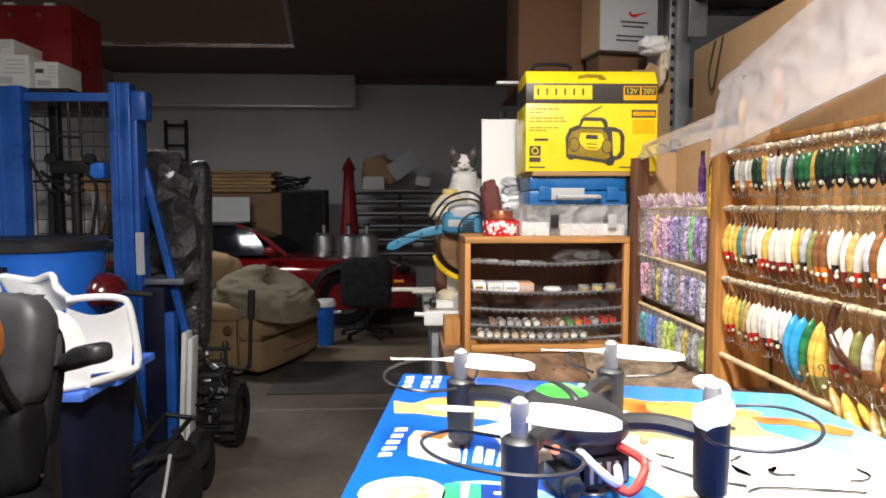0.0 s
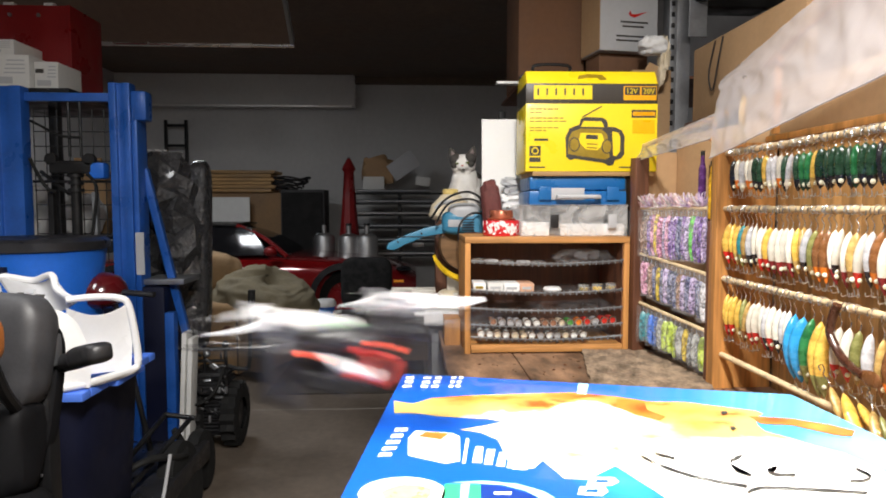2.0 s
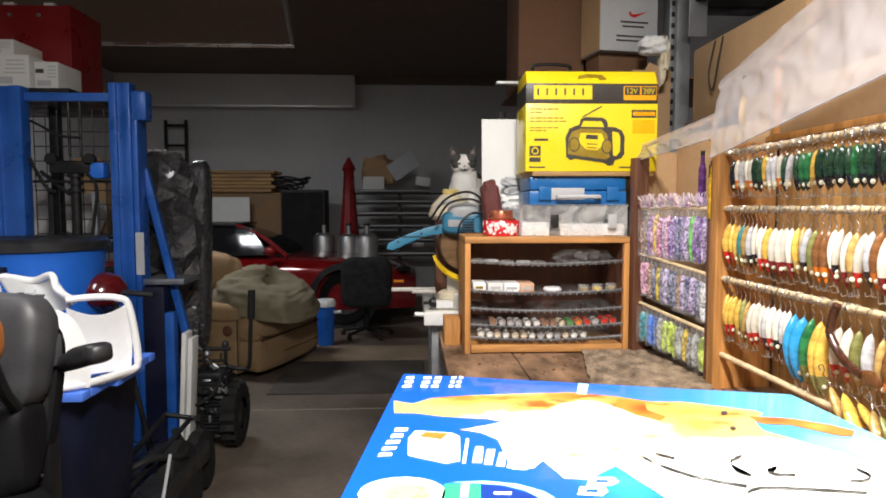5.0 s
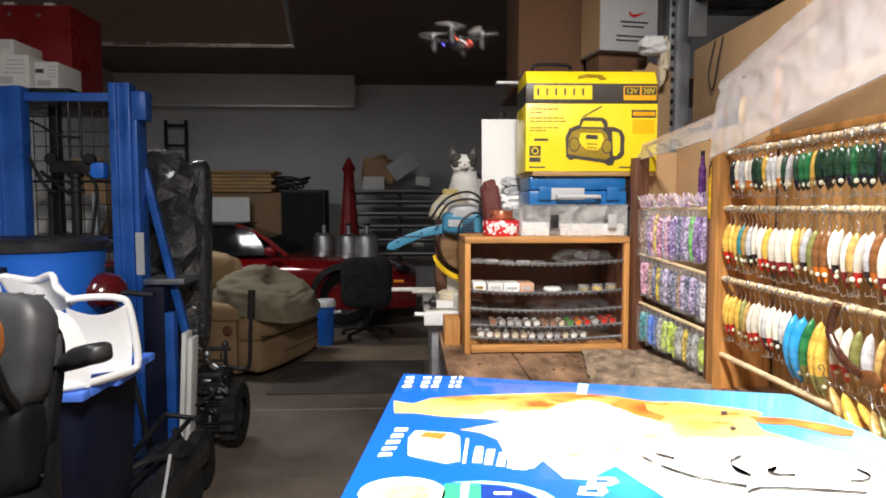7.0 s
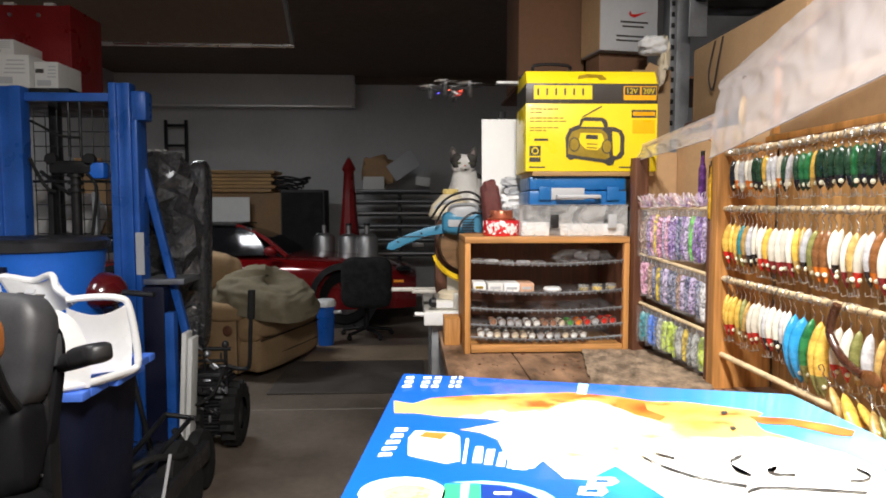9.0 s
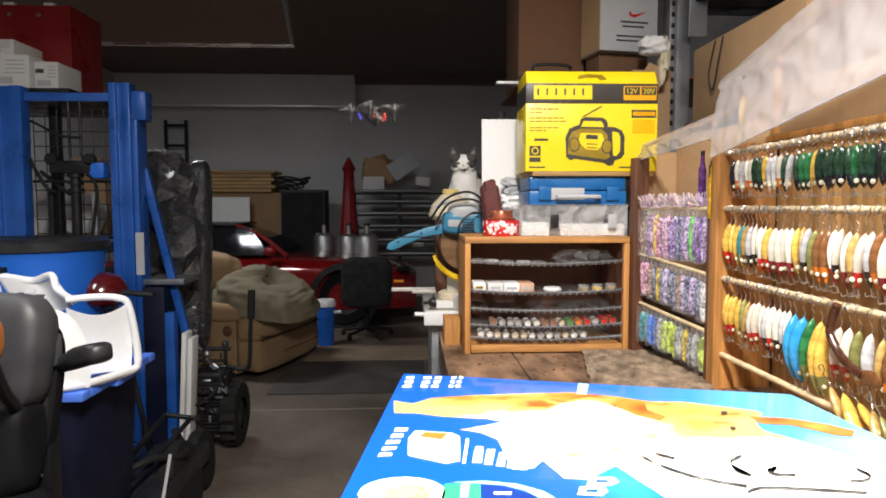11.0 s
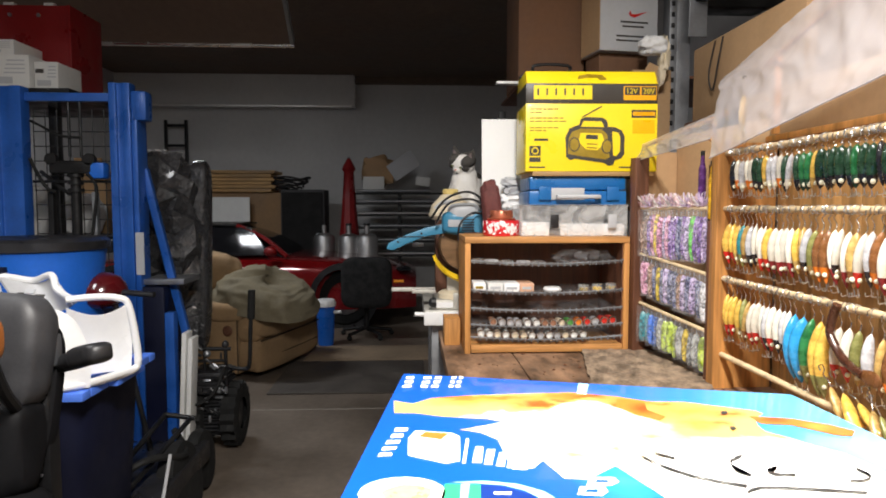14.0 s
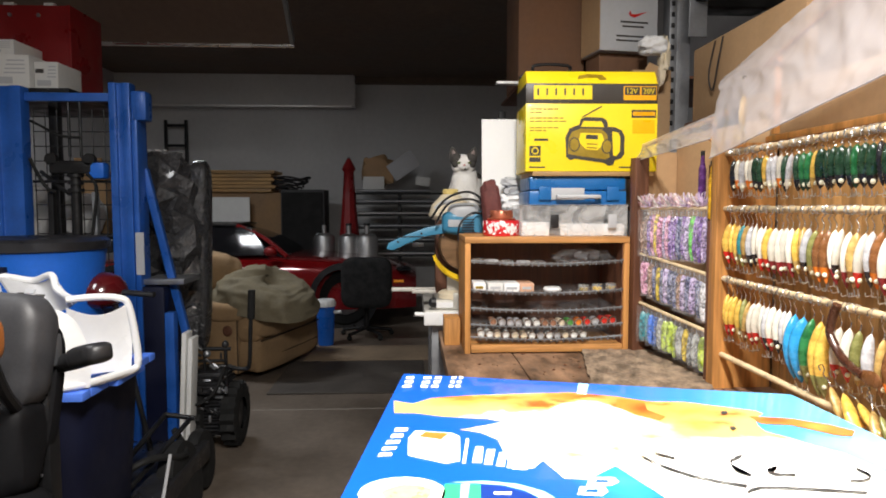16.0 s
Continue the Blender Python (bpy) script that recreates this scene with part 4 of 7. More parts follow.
def covered_stand():
    t = thing("covered_grill", "tall thing shrouded in crumpled black polythene", "covered equipment", pose(-1.49, 3.98, 0))

    # crumpled film: flat facets between random creases, finer crinkles inside them
    rnd = random.Random(31)
    nu, nv = 12, 13
    bump = [[rnd.uniform(-0.045, 0.045) for _ in range(nu)] for _ in range(nv + 1)]
    shift = [[rnd.uniform(-0.3, 0.3) for _ in range(nu)] for _ in range(nv + 1)]
    bm = bmesh.new()
    rings = []
    for j in range(nv + 1):
        v = j / nv
        z = 0.56 + 1.19 * v
        w = (0.12 + 0.075 * min(1, 2.2 * v)) * (1 - 0.45 * max(0, (v - 0.88) / 0.12))
        ring = []
        for i in range(nu):
            a = 2 * math.pi * (i + shift[j][i]) / nu
            r = w + bump[j][i]
            ring.append(bm.verts.new((-0.02 + 0.05 * (1 - v) + r * math.cos(a), 0.85 * r * math.sin(a), z + rnd.uniform(-0.045, 0.045) * (0 < j < nv))))
        rings.append(ring)
    for a, b in zip(rings, rings[1:]):
        for i in range(nu):
            k = (i + 1) % nu
            q = (a[i], a[k], b[k], b[i])
            tri = ((q[0], q[1], q[2]), (q[0], q[2], q[3])) if rnd.random() < 0.5 else ((q[0], q[1], q[3]), (q[1], q[2], q[3]))
            for f in tri:
                bm.faces.new(f)
    bm.faces.new(rings[-1])
    bm.faces.new(rings[0][::-1])
    bmesh.ops.subdivide_edges(bm, edges=bm.edges[:], cuts=3, use_grid_fill=True)
    bmesh.ops.triangulate(bm, faces=bm.faces[:])
    for v in bm.verts:
        v.co += 0.006 * noise.noise_vector(v.co * 13) + 0.0025 * noise.noise_vector(v.co * 70)
    part("cover", bm, BAG, t, angle=9)
    part("rolled_sheet", moved(blob(0.07, 0.08, 0.585, (0, 0, 0), 0.42, 0.05, 28, 3), pose(0.155, 0.05, 1.12, 0, 1.5)), BAG, t, "black polythene rolled sheet")
    part("stem", rod((0.04, 0, 0.28), (0.0, 0, 0.62), 0.05, 14), BLACKSTEEL, t)
    part("base", lathe([(0, 0), (0.14, 0), (0.14, 0.03), (0.05, 0.06), (0.05, 0.3), (0, 0.3)]), BLACKSTEEL, t)
    for k in range(4):
        part("tie", tube([(-0.17 + 0.05 * k, -0.06, 1.73), (-0.14 + 0.05 * k, -0.09, 1.755), (-0.1 + 0.04 * k, -0.05, 1.745)], 0.008, 6), CARDG, t, "grey twisted tie")


covered_stand()


def barrel():
    t = thing("plastic_barrel", "blue plastic drum with black lid ring", "barrel", pose(-1.72, 2.98, 0))
    part("drum", lathe([(0, 0), (0.22, 0), (0.24, 0.03), (0.25, 0.3), (0.262, 0.33), (0.262, 0.36), (0.25, 0.4), (0.25, 0.8), (0.262, 0.83), (0.262, 0.87), (0.255, 0.9), (0.285, 1.16), (0.29, 1.19), (0, 1.19)], 40), BLUEPL, t)
    part("lid_ring", lathe([(0.285, 1.17), (0.3, 1.175), (0.303, 1.21), (0.28, 1.225), (0, 1.215)], 40), BLACKPL, t, "black lid ring")
    part("handle_slot", bx(-0.1, 0.04, -0.298, -0.27, 1.08, 1.12, 0.008), NAVY, t)
    t.scale = (1, 1, 1.045)
    g = thing("kettle_grill", "small dark red kettle grill with metal vent", "grill", pose(-1.46, 3.02, 0.04))
    dark = mat("maroon_enamel", (0.09, 0.006, 0.008), 0.25, var=0.2, coat=0.6)
    part("bowl", lathe([(0, 0.9), (0.05, 0.91), (0.08, 0.94), (0.088, 0.98), (0.088, 0.985), (0, 0.985)]), dark, g)
    part("lid", lathe([(0.092, 0.985), (0.088, 1.01), (0.068, 1.05), (0.035, 1.07), (0, 1.075)]), dark, g)
    part("vent", moved(lathe([(0.012, 0), (0.022, 0), (0.022, 0.008), (0.012, 0.008), (0.012, 0)], 16), pose(-0.02, -0.075, 1.06, 60)), STAINLESS, g)
    part("handle", rod((0.1, -0.04, 0.985), (0.21, -0.05, 0.975), 0.014), BLACKPL, g)
    for a in range(3):
        part("leg", rod((0.05 * math.cos(a * 2.1), 0.05 * math.sin(a * 2.1), 0.93), (0.2 * math.cos(a * 2.1), 0.2 * math.sin(a * 2.1), -0.04), 0.01), BLACKSTEEL, g)
    g.scale = (1.3, 1.3, 1.0)


barrel()


def refuse_bin():
    t = thing("refuse_bin", "dark navy plastic bin with light blue rim", "bin", pose(-1.29, 2.3, 0))

    bm = bmesh.new()
    rows = []
    for w, d, z in ((0.17, 0.2, 0), (0.18, 0.21, 0.02), (0.225, 0.26, 0.8), (0.215, 0.25, 0.8), (0.17, 0.2, 0.03)):
        rows.append([bm.verts.new((math.copysign(abs(math.cos(a)) ** 0.4, math.cos(a)) * w, math.copysign(abs(math.sin(a)) ** 0.4, math.sin(a)) * d, z)) for a in [2 * math.pi * i / 40 for i in range(40)]])
    for a, b in zip(rows, rows[1:]):
        for i in range(40):
            bm.faces.new((a[i], a[(i + 1) % 40], b[(i + 1) % 40], b[i]))
    bm.faces.new(rows[0])
    bm.faces.new(rows[-1])
    part("bin_body", bm, NAVY, t)
    part("rim", joined(bx(-0.25, 0.25, -0.285, -0.23, 0.802, 0.832, 0.008), bx(-0.25, 0.25, 0.23, 0.285, 0.802, 0.832, 0.008), bx(-0.25, -0.2, -0.228, 0.228, 0.802, 0.832, 0.008), bx(0.2, 0.25, -0.228, 0.228, 0.802, 0.832, 0.008)), BLUERIM, t, "light blue plastic rim")
    part("lid_panel", bx(-0.198, 0.198, -0.226, 0.226, 0.806, 0.824, 0.004), BLUERIM, t)
    part("handle", bx(0.2515, 0.285, -0.12, 0.1, 0.806, 0.828, 0.006), BLUERIM, t)


refuse_bin()


def white_seat():
    """A moulded white seat lying on the bin: two arched cheeks, a seat pan and a scooped back."""
    t = thing("moulded_seat", "white moulded plastic child seat lying on the bin", "seat", pose(-1.16, 2.22, 0.834))

    # near cheek faces the aisle, bowed outward
    part("cheek", sheet(lambda u, v: Vector((-0.15 + (0.27 - 0.04 * v) * u + 0.02 * math.sin(3.1 * v), -0.16 - 0.05 * math.sin(math.pi * u) + 0.02 * v, 0.004 + v * (0.262 - 0.06 * max(0, 2 * u - 1) ** 4))), 18, 12, 0.008), WHITEPL, t)
    frame_pts = [(0.1, -0.14, 0.008), (0.175, 0.02, 0.012), (0.185, 0.05, 0.06), (0.16, 0.05, 0.23), (0.13, 0.04, 0.265), (0.05, 0.02, 0.272), (-0.02, -0.02, 0.268)]
    part("frame_tube", tube(frame_pts, 0.013, 10), WHITEPL, t)
    part("inner_panel", sheet(lambda u, v: Vector((-0.0 + 0.165 * u, -0.06 + 0.1 * u + 0.015 * math.sin(3 * v), 0.012 + 0.235 * v - 0.035 * math.sin(math.pi * u) * v)), 12, 10, 0.006), WHITEPL, t)
    part("base_ring", tube([(-0.13, -0.165, 0.014), (0.0, -0.215, 0.014), (0.1, -0.16, 0.014), (0.175, 0.02, 0.014)], 0.013, 10), WHITEPL, t)
    part("scooped_back", sheet(lambda u, v: Vector((-0.2 + 0.18 * u - 0.1 * v, 0.02 + 0.06 * math.sin(3.14 * u) + 0.06 * v, 0.245 + 0.095 * v - 0.03 * math.sin(math.pi * u))), 16, 10, 0.008), mat("greyed_white_plastic", (0.5, 0.5, 0.51), 0.5, var=0.12, scale=6), t, "greyed white scooped back")
    part("scoop_rim", tube([(-0.3, 0.08, 0.25), (-0.305, 0.09, 0.335), (-0.22, 0.14, 0.318), (-0.125, 0.09, 0.343), (-0.09, 0.06, 0.295), (0.0, -0.0, 0.262)], 0.012, 8), WHITEPL, t)
    for k, (x, z) in enumerate(((-0.17, 0.285), (-0.14, 0.296), (-0.11, 0.278), (-0.14, 0.274))):
        part("warning_label", moved(bx(-0.016, 0.016, -0.0035, -0.001, -0.009, 0.009), pose(x, -0.012, z, -45)), CARDG if k % 2 else DARKPRINT, t)


white_seat()


def scooter_seat():
    t = thing("scooter_chair", "worn black leather chair with padded armrest", "chair", pose(-0.98, 1.55, 0))
    part("backrest", moved(blob(0.2, 0.06, 0.15, (0, 0, 0), 0.45, 0.03, 28), pose(-0.11, 0.05, 1.06, -12, 0, -8)), LEATHER, t)
    part("back_shell", moved(blob(0.2, 0.03, 0.2, (0, 0, 0), 0.5, 0.0, 24), pose(-0.11, 0.1, 0.95, -12, 0, -8)), CHAIRBLACK, t)
    part("lumbar_pad", moved(blob(0.19, 0.07, 0.13, (0, 0, 0), 0.5, 0.08, 28, 2.0), pose(-0.11, -0.0, 0.84, -10, 0, -8)), CHAIRBLACK, t)
    part("piping", tube([(-0.3, 0.0, 0.945), (-0.1, -0.035, 0.945), (0.06, -0.01, 0.95)], 0.006), BLACKPL, t)
    part("seat_pad", blob(0.24, 0.24, 0.07, (-0.12, -0.18, 0.68), 0.5, 0.06, 28, 5.0), CHAIRBLACK, t)
    part("armrest", moved(blob(0.075, 0.035, 0.026, (0, 0, 0), 0.55, 0.03, 28), pose(0.194, 0.01, 1.06, 0, -14, -40)), BLACKPL, t, "padded black armrest")
    part("armrest_collar", tube([(0.058, 0.11, 1.012), (0.118, 0.07, 1.03), (0.194, 0.01, 1.058)], 0.024, 12), BLACKPL, t)
    part("arm_bracket", bx(0.02, 0.075, 0.04, 0.09, 0.62, 0.99, 0.008), BLACKSTEEL, t)
    part("buckle", moved(bx(-0.018, 0.018, -0.006, 0.006, -0.012, 0.012, 0.003), pose(0.05, 0.035, 0.9)), STEEL, t)
    part("arm_hinge", joined(moved(lathe([(0, 0), (0.022, 0), (0.022, 0.05), (0, 0.05)], 16), pose(0.06, 0.09, 1.07, 90)), bx(0.03, 0.09, 0.05, 0.09, 1.02, 1.1, 0.01)), STEEL, t)
    part("wooden_knob", moved(blob(0.025, 0.03, 0.05, (0, 0, 0), 0.7), pose(0.075, -0.17, 1.135)), wood("orange_varnished_wood", (0.3, 0.1, 0.02), 2), t, "orange varnished wooden end")
    part("pedestal", rod((-0.12, -0.15, 0.1), (-0.12, -0.15, 0.63), 0.05, 16), BLACKSTEEL, t)
    part("knob_arm", tube([(0.075, -0.17, 1.1), (0.06, -0.1, 1.0), (0.03, 0.02, 0.9)], 0.014), BLACKSTEEL, t)
    for k in range(6):
        part("tuft_seam", tube([(-0.28 + 0.06 * k, -0.02 - 0.004 * k, 0.95), (-0.278 + 0.06 * k, -0.058, 0.88), (-0.275 + 0.06 * k, -0.066, 0.78)], 0.005, 6), CHAIRBLACK, t)
    part("strap", moved(bx(-0.02, 0.02, -0.003, 0.003, -0.18, 0.1, 0.002), pose(-0.02, -0.08, 0.83, 0, 14)), BLACKPL, t)
    for i in range(5):
        part("strap_eyelet", moved(lathe([(0, 0), (0.006, 0), (0.005, 0.003), (0, 0.004)], 10), pose(0.052, 0.036, 0.66 + i * 0.045, 90)), STEEL, t)
    for a in range(5):
        c, s = math.cos(a * 1.2566), math.sin(a * 1.2566)
        part("base_arm", rod((-0.12, -0.15, 0.12), (-0.12 + 0.27 * c, -0.15 + 0.27 * s, 0.07), 0.022), BLACKSTEEL, t)
        part("caster", blob(0.03, 0.03, 0.03, (-0.12 + 0.27 * c, -0.15 + 0.27 * s, 0.03)), RUBBER, t)


scooter_seat()


def tiller():
    t = thing("power_machine", "black motorised shop machine with upright handle", "machine", pose(-1.18, 3.75, 0))
    part("chassis", bx(-0.13, 0.1, -0.1, 0.2, 0.09, 0.34, 0.02), BLACKSTEEL, t)
    part("engine", joined(bx(-0.1, 0.09, -0.12, 0.1, 0.341, 0.47, 0.015), *[bx(-0.11, 0.1, -0.13, 0.11, 0.36 + k * 0.022, 0.366 + k * 0.022) for k in range(5)]), BLACKPL, t)
    part("top_frame", joined(rod((-0.13, -0.08, 0.34), (-0.13, -0.08, 0.63), 0.011), rod((0.1, -0.08, 0.34), (0.1, -0.08, 0.6), 0.011), rod((-0.14, -0.08, 0.6), (0.13, -0.08, 0.6), 0.012), rod((-0.14, -0.08, 0.53), (0.11, -0.08, 0.53), 0.009), rod((-0.02, -0.08, 0.47), (-0.02, -0.08, 0.63), 0.009)), BLACKSTEEL, t)
    part("knob", blob(0.02, 0.02, 0.02, (0.0, -0.095, 0.575)), STEEL, t)
    part("knob", blob(0.02, 0.02, 0.024, (0.1, -0.08, 0.625)), BLACKPL, t)
    part("handle", tube([(0.1, 0.0, 0.47), (0.19, 0.0, 0.46), (0.215, 0.0, 0.5), (0.225, 0.0, 0.7), (0.235, 0.0, 0.92)], 0.012), BLACKSTEEL, t)
    part("grip", rod((0.229, 0, 0.76), (0.236, 0, 0.93), 0.022, 12), RUBBER, t)
    for x in (-0.07, 0.12):
        tyre = lathe([(0.09, -0.045), (0.15, -0.05), (0.172, -0.04), (0.172, 0.0), (0.172, 0.04), (0.15, 0.05), (0.09, 0.045)], 72)
        for v in tyre.verts:
            r, a = math.hypot(v.co.x, v.co.y), math.atan2(v.co.y, v.co.x)
            if r > 0.165 and int((a + 4 + 0.1 * (abs(v.co.z) < 0.01)) / 0.1745) % 2:
                v.co.x, v.co.y = v.co.x * 0.19 / r, v.co.y * 0.19 / r
        w = part("wheel", moved(tyre, pose(x, 0.02, 0.19, 0, 90)), RUBBER, t, "lugged black tyre", 20)
        part("rim", moved(lathe([(0, -0.03), (0.04, -0.04), (0.089, -0.03), (0.089, 0.03), (0, 0.03)], 20), pose(x, 0.02, 0.19, 0, 90)), BLACKPL, w)
    for k in range(9):
        part("cooling_fin", bx(-0.1, 0.08, -0.122, -0.101, 0.13 + k * 0.021, 0.137 + k * 0.021, 0.001), BLACKPL, t)
    rnd = random.Random(9)
    for i in range(44):
        x, z = rnd.uniform(-0.14, 0.12), rnd.uniform(0.2, 0.62)
        part("bracket", moved(bx(-0.02, 0.02, -0.008, 0.008, -0.006, 0.006, 0.002), pose(x, -0.135 + rnd.uniform(0, 0.03), z, rnd.uniform(-30, 30), rnd.choice((0, 90, 40)), 0)), (BLACKPL, BLACKSTEEL, STEEL)[i % 3], t)
    part("hose", tube([(-0.12, -0.1, 0.58), (-0.15, -0.16, 0.45), (-0.08, -0.17, 0.3), (0.05, -0.16, 0.36), (0.1, -0.12, 0.5)], 0.009), RUBBER, t)
    for i in range(6):
        part("fitting", bx(-0.11 + i * 0.035, -0.09 + i * 0.035, -0.145, -0.121, 0.3 + 0.03 * (i % 3), 0.33 + 0.03 * (i % 3), 0.003), STEEL if i % 2 else BLACKPL, t)
    b = thing("white_boards", "bundle of white boards leaning behind the machine", "boards", pose(-1.29, 3.5, 0))
    for i in range(2):
        part("board", moved(bx(-0.012, 0.012, 0, 0.1, 0, 0.72 - 0.03 * i, 0.002), pose(0.035 * i, 0, 0.006, 0, 3)), CARDW, b)
    w = thing("cart_wheels", "low black cart with grey wheel and wire", "cart", pose(-1.05, 2.75, 0))
    part("wheel", moved(lathe([(0, -0.04), (0.1, -0.04), (0.17, -0.035), (0.18, 0), (0.17, 0.035), (0.1, 0.04), (0, 0.04)], 30), pose(0.0, 0.1, 0.18, 0, 80)), RUBBER, w)
    part("wheel", moved(lathe([(0, -0.03), (0.06, -0.03), (0.08, 0), (0.06, 0.03), (0, 0.03)], 24), pose(0.1, -0.32, 0.08, 0, 75)), CARDG, w, "small grey wheel")
    part("deck", bx(-0.3, 0.04, -0.4, 0.4, 0.16, 0.26, 0.02), BLACKPL, w)
    part("wheel", moved(lathe([(0, -0.035), (0.09, -0.035), (0.14, -0.03), (0.15, 0), (0.14, 0.03), (0.09, 0.035), (0, 0.035)], 30), pose(-0.02, 0.42, 0.15, 0, 85)), RUBBER, w)
    part("frame", joined(rod((-0.1, -0.3, 0.27), (-0.02, 0.3, 0.4), 0.012), rod((-0.2, -0.3, 0.27), (-0.14, 0.3, 0.42), 0.012), rod((-0.14, 0.3, 0.42), (0.0, 0.3, 0.4), 0.012)), BLACKSTEEL, w)
    part("hose", tube([(-0.2, -0.2, 0.3), (-0.05, -0.1, 0.36), (0.02, 0.1, 0.3), (-0.08, 0.25, 0.36)], 0.016), RUBBER, w)
    for k in range(7):
        part("bolt", blob(0.008, 0.008, 0.008, (-0.24 + 0.045 * k, -0.405, 0.2 + 0.02 * (k % 3)), n=8), STEEL, w)
    part("cable", tube([(-0.1, -0.3, 0.1), (0.0, -0.34, 0.06), (0.05, -0.28, 0.2), (0.07, -0.2, 0.42)], 0.007), CARDG, w)


tiller()


def recliner():
    t = thing("recliner", "tan microfibre recliner sofa seen from the arm side", "sofa", pose(-1.25, 5.15, 0, 0, 0, -18))
    part("arm", bx(-0.95, -0.19, 0.0, 0.24, 0.03, 0.52, 0.04, 4), SAND, t)
    part("arm_pad", moved(blob(0.42, 0.15, 0.085, (0, 0, 0), 0.5, 0.05, 26), pose(-0.5, 0.12, 0.545)), SAND, t)
    dark_seam = mat("dark_seam_cord", (0.07, 0.045, 0.025), 0.9)
    part("seam", tube([(0.008, 0.03, 0.325), (0.018, 0.3, 0.325), (0.02, 0.7, 0.325), (0.01, 1.05, 0.325)], 0.007, 6), dark_seam, t, "dark sunken seam")
    part("seam", tube([(0.012, 0.25, 0.17), (0.02, 0.6, 0.165), (0.012, 1.04, 0.165)], 0.005, 6), dark_seam, t, "dark sunken seam")
    part("seam", tube([(-0.19, -0.003, 0.05), (-0.192, -0.004, 0.25), (-0.192, -0.003, 0.5)], 0.006, 6), dark_seam, t, "dark sunken seam")
    part("front_panel", moved(blob(0.12, 0.545, 0.155, (0, 0, 0), 0.38, 0.05, 34, 7), pose(-0.1, 0.545, 0.19)), SAND, t)
    part("arm_front", moved(blob(0.11, 0.13, 0.13, (0, 0, 0), 0.45, 0.06, 28, 3), pose(-0.11, 0.13, 0.43)), SAND, t)
    part("footrest", moved(blob(0.17, 0.54, 0.095, (0, 0, 0), 0.42, 0.04, 30, 4), pose(-0.12, 0.54, 0.42)), SAND, t)
    part("seat", bx(-0.95, -0.19, 0.25, 0.84, 0.1, 0.46, 0.05, 4), SAND, t)
    part("far_arm", bx(-0.95, -0.19, 0.85, 1.08, 0.03, 0.56, 0.05, 4), SAND, t)
    part("backrest", moved(blob(0.18, 0.5, 0.36, (0, 0, 0), 0.55, 0.1, 26, 2), pose(-0.95, 0.55, 0.62)), SAND, t)
    part("recline_lever", moved(lathe([(0, 0), (0.04, 0), (0.045, 0.01), (0.03, 0.018), (0, 0.012)], 20), pose(-0.28, -0.001, 0.4, 90)), DARKW, t, "round dark lever plate")
    c = thing("blanket", "crumpled olive grey blanket heaped on the recliner", "blanket", pose(-1.27, 5.52, 0, 0, 0, -18))

    def drape(u, v):
        a, e = 2 * math.pi * u, math.pi * 0.5 * v
        x, y = math.copysign(abs(math.cos(a)) ** 0.7, math.cos(a)), math.copysign(abs(math.sin(a)) ** 0.7, math.sin(a))
        d = Vector((x * 2, y * 2, v * 3))
        k = 1 + 0.13 * (0.35 - abs(noise.noise(d * 0.9))) + 0.08 * (0.3 - abs(noise.noise(Vector((d.x, d.y * 0.5, d.z)) * 1.9 + Vector((4, 0, 1)))))
        r = math.cos(e) ** 0.55 * k
        return Vector((0.42 * r * x, 0.36 * r * y, 0.56 - 0.08 * max(0, x) + 0.29 * math.sin(e) ** 0.8 * k * (1 - 0.1 * x) + 0.03 * y))
    bm = sheet(drape, 72, 36)
    bmesh.ops.remove_doubles(bm, verts=bm.verts[:], dist=0.0005)
    part("cloth_mound", bm, OLIVE, c, angle=50)
    p = thing("pillow", "tan cushion leaning on the recliner back", "pillow", pose(-1.72, 5.5, 0))
    part("cushion", moved(blob(0.22, 0.12, 0.16, (0, 0, 0), 0.7, 0.12, 24, 5), pose(0.0, 0.1, 0.86, 0, 14)), SAND, p)


recliner()


def jug():
    t = thing("drinks_cooler", "blue drinks cooler with white lid and spout", "cooler", pose(-0.89, 6.5, 0))
    part("barrel", lathe([(0, 0), (0.075, 0), (0.08, 0.02), (0.095, 0.4), (0, 0.4)]), BLUEPL, t)
    part("lid", lathe([(0, 0.4), (0.105, 0.402), (0.108, 0.44), (0.09, 0.47), (0, 0.475)]), WHITEPL, t, "white lid")
    part("spout", rod((0.09, -0.02, 0.34), (0.16, -0.03, 0.345), 0.018), WHITEPL, t)
    chair_black = mat("dull_black_mesh", (0.008, 0.008, 0.009), 0.85, var=0.3, scale=20, fine=120)
    c = thing("office_chair", "black office swivel chair with wide backrest", "chair", pose(-0.5, 6.7, 0))
    part("backrest", moved(blob(0.27, 0.06, 0.27, (0, 0, 0), 0.4, 0.02, 26), pose(0.02, -0.02, 0.62)), chair_black, c)
    part("seat", blob(0.26, 0.25, 0.05, (0, 0.25, 0.42), 0.5), chair_black, c)
    part("column", rod((0, 0.2, 0.08), (0, 0.2, 0.4), 0.03, 12), BLACKSTEEL, c)
    for a in range(5):
        x, y = 0.28 * math.cos(a * 1.2566 + 0.3), 0.2 + 0.28 * math.sin(a * 1.2566 + 0.3)
        part("base_arm", rod((0, 0.2, 0.1), (x, y, 0.06), 0.018), BLACKSTEEL, c)
        part("caster", blob(0.028, 0.028, 0.028, (x, y, 0.028), n=12), RUBBER, c)


jug()


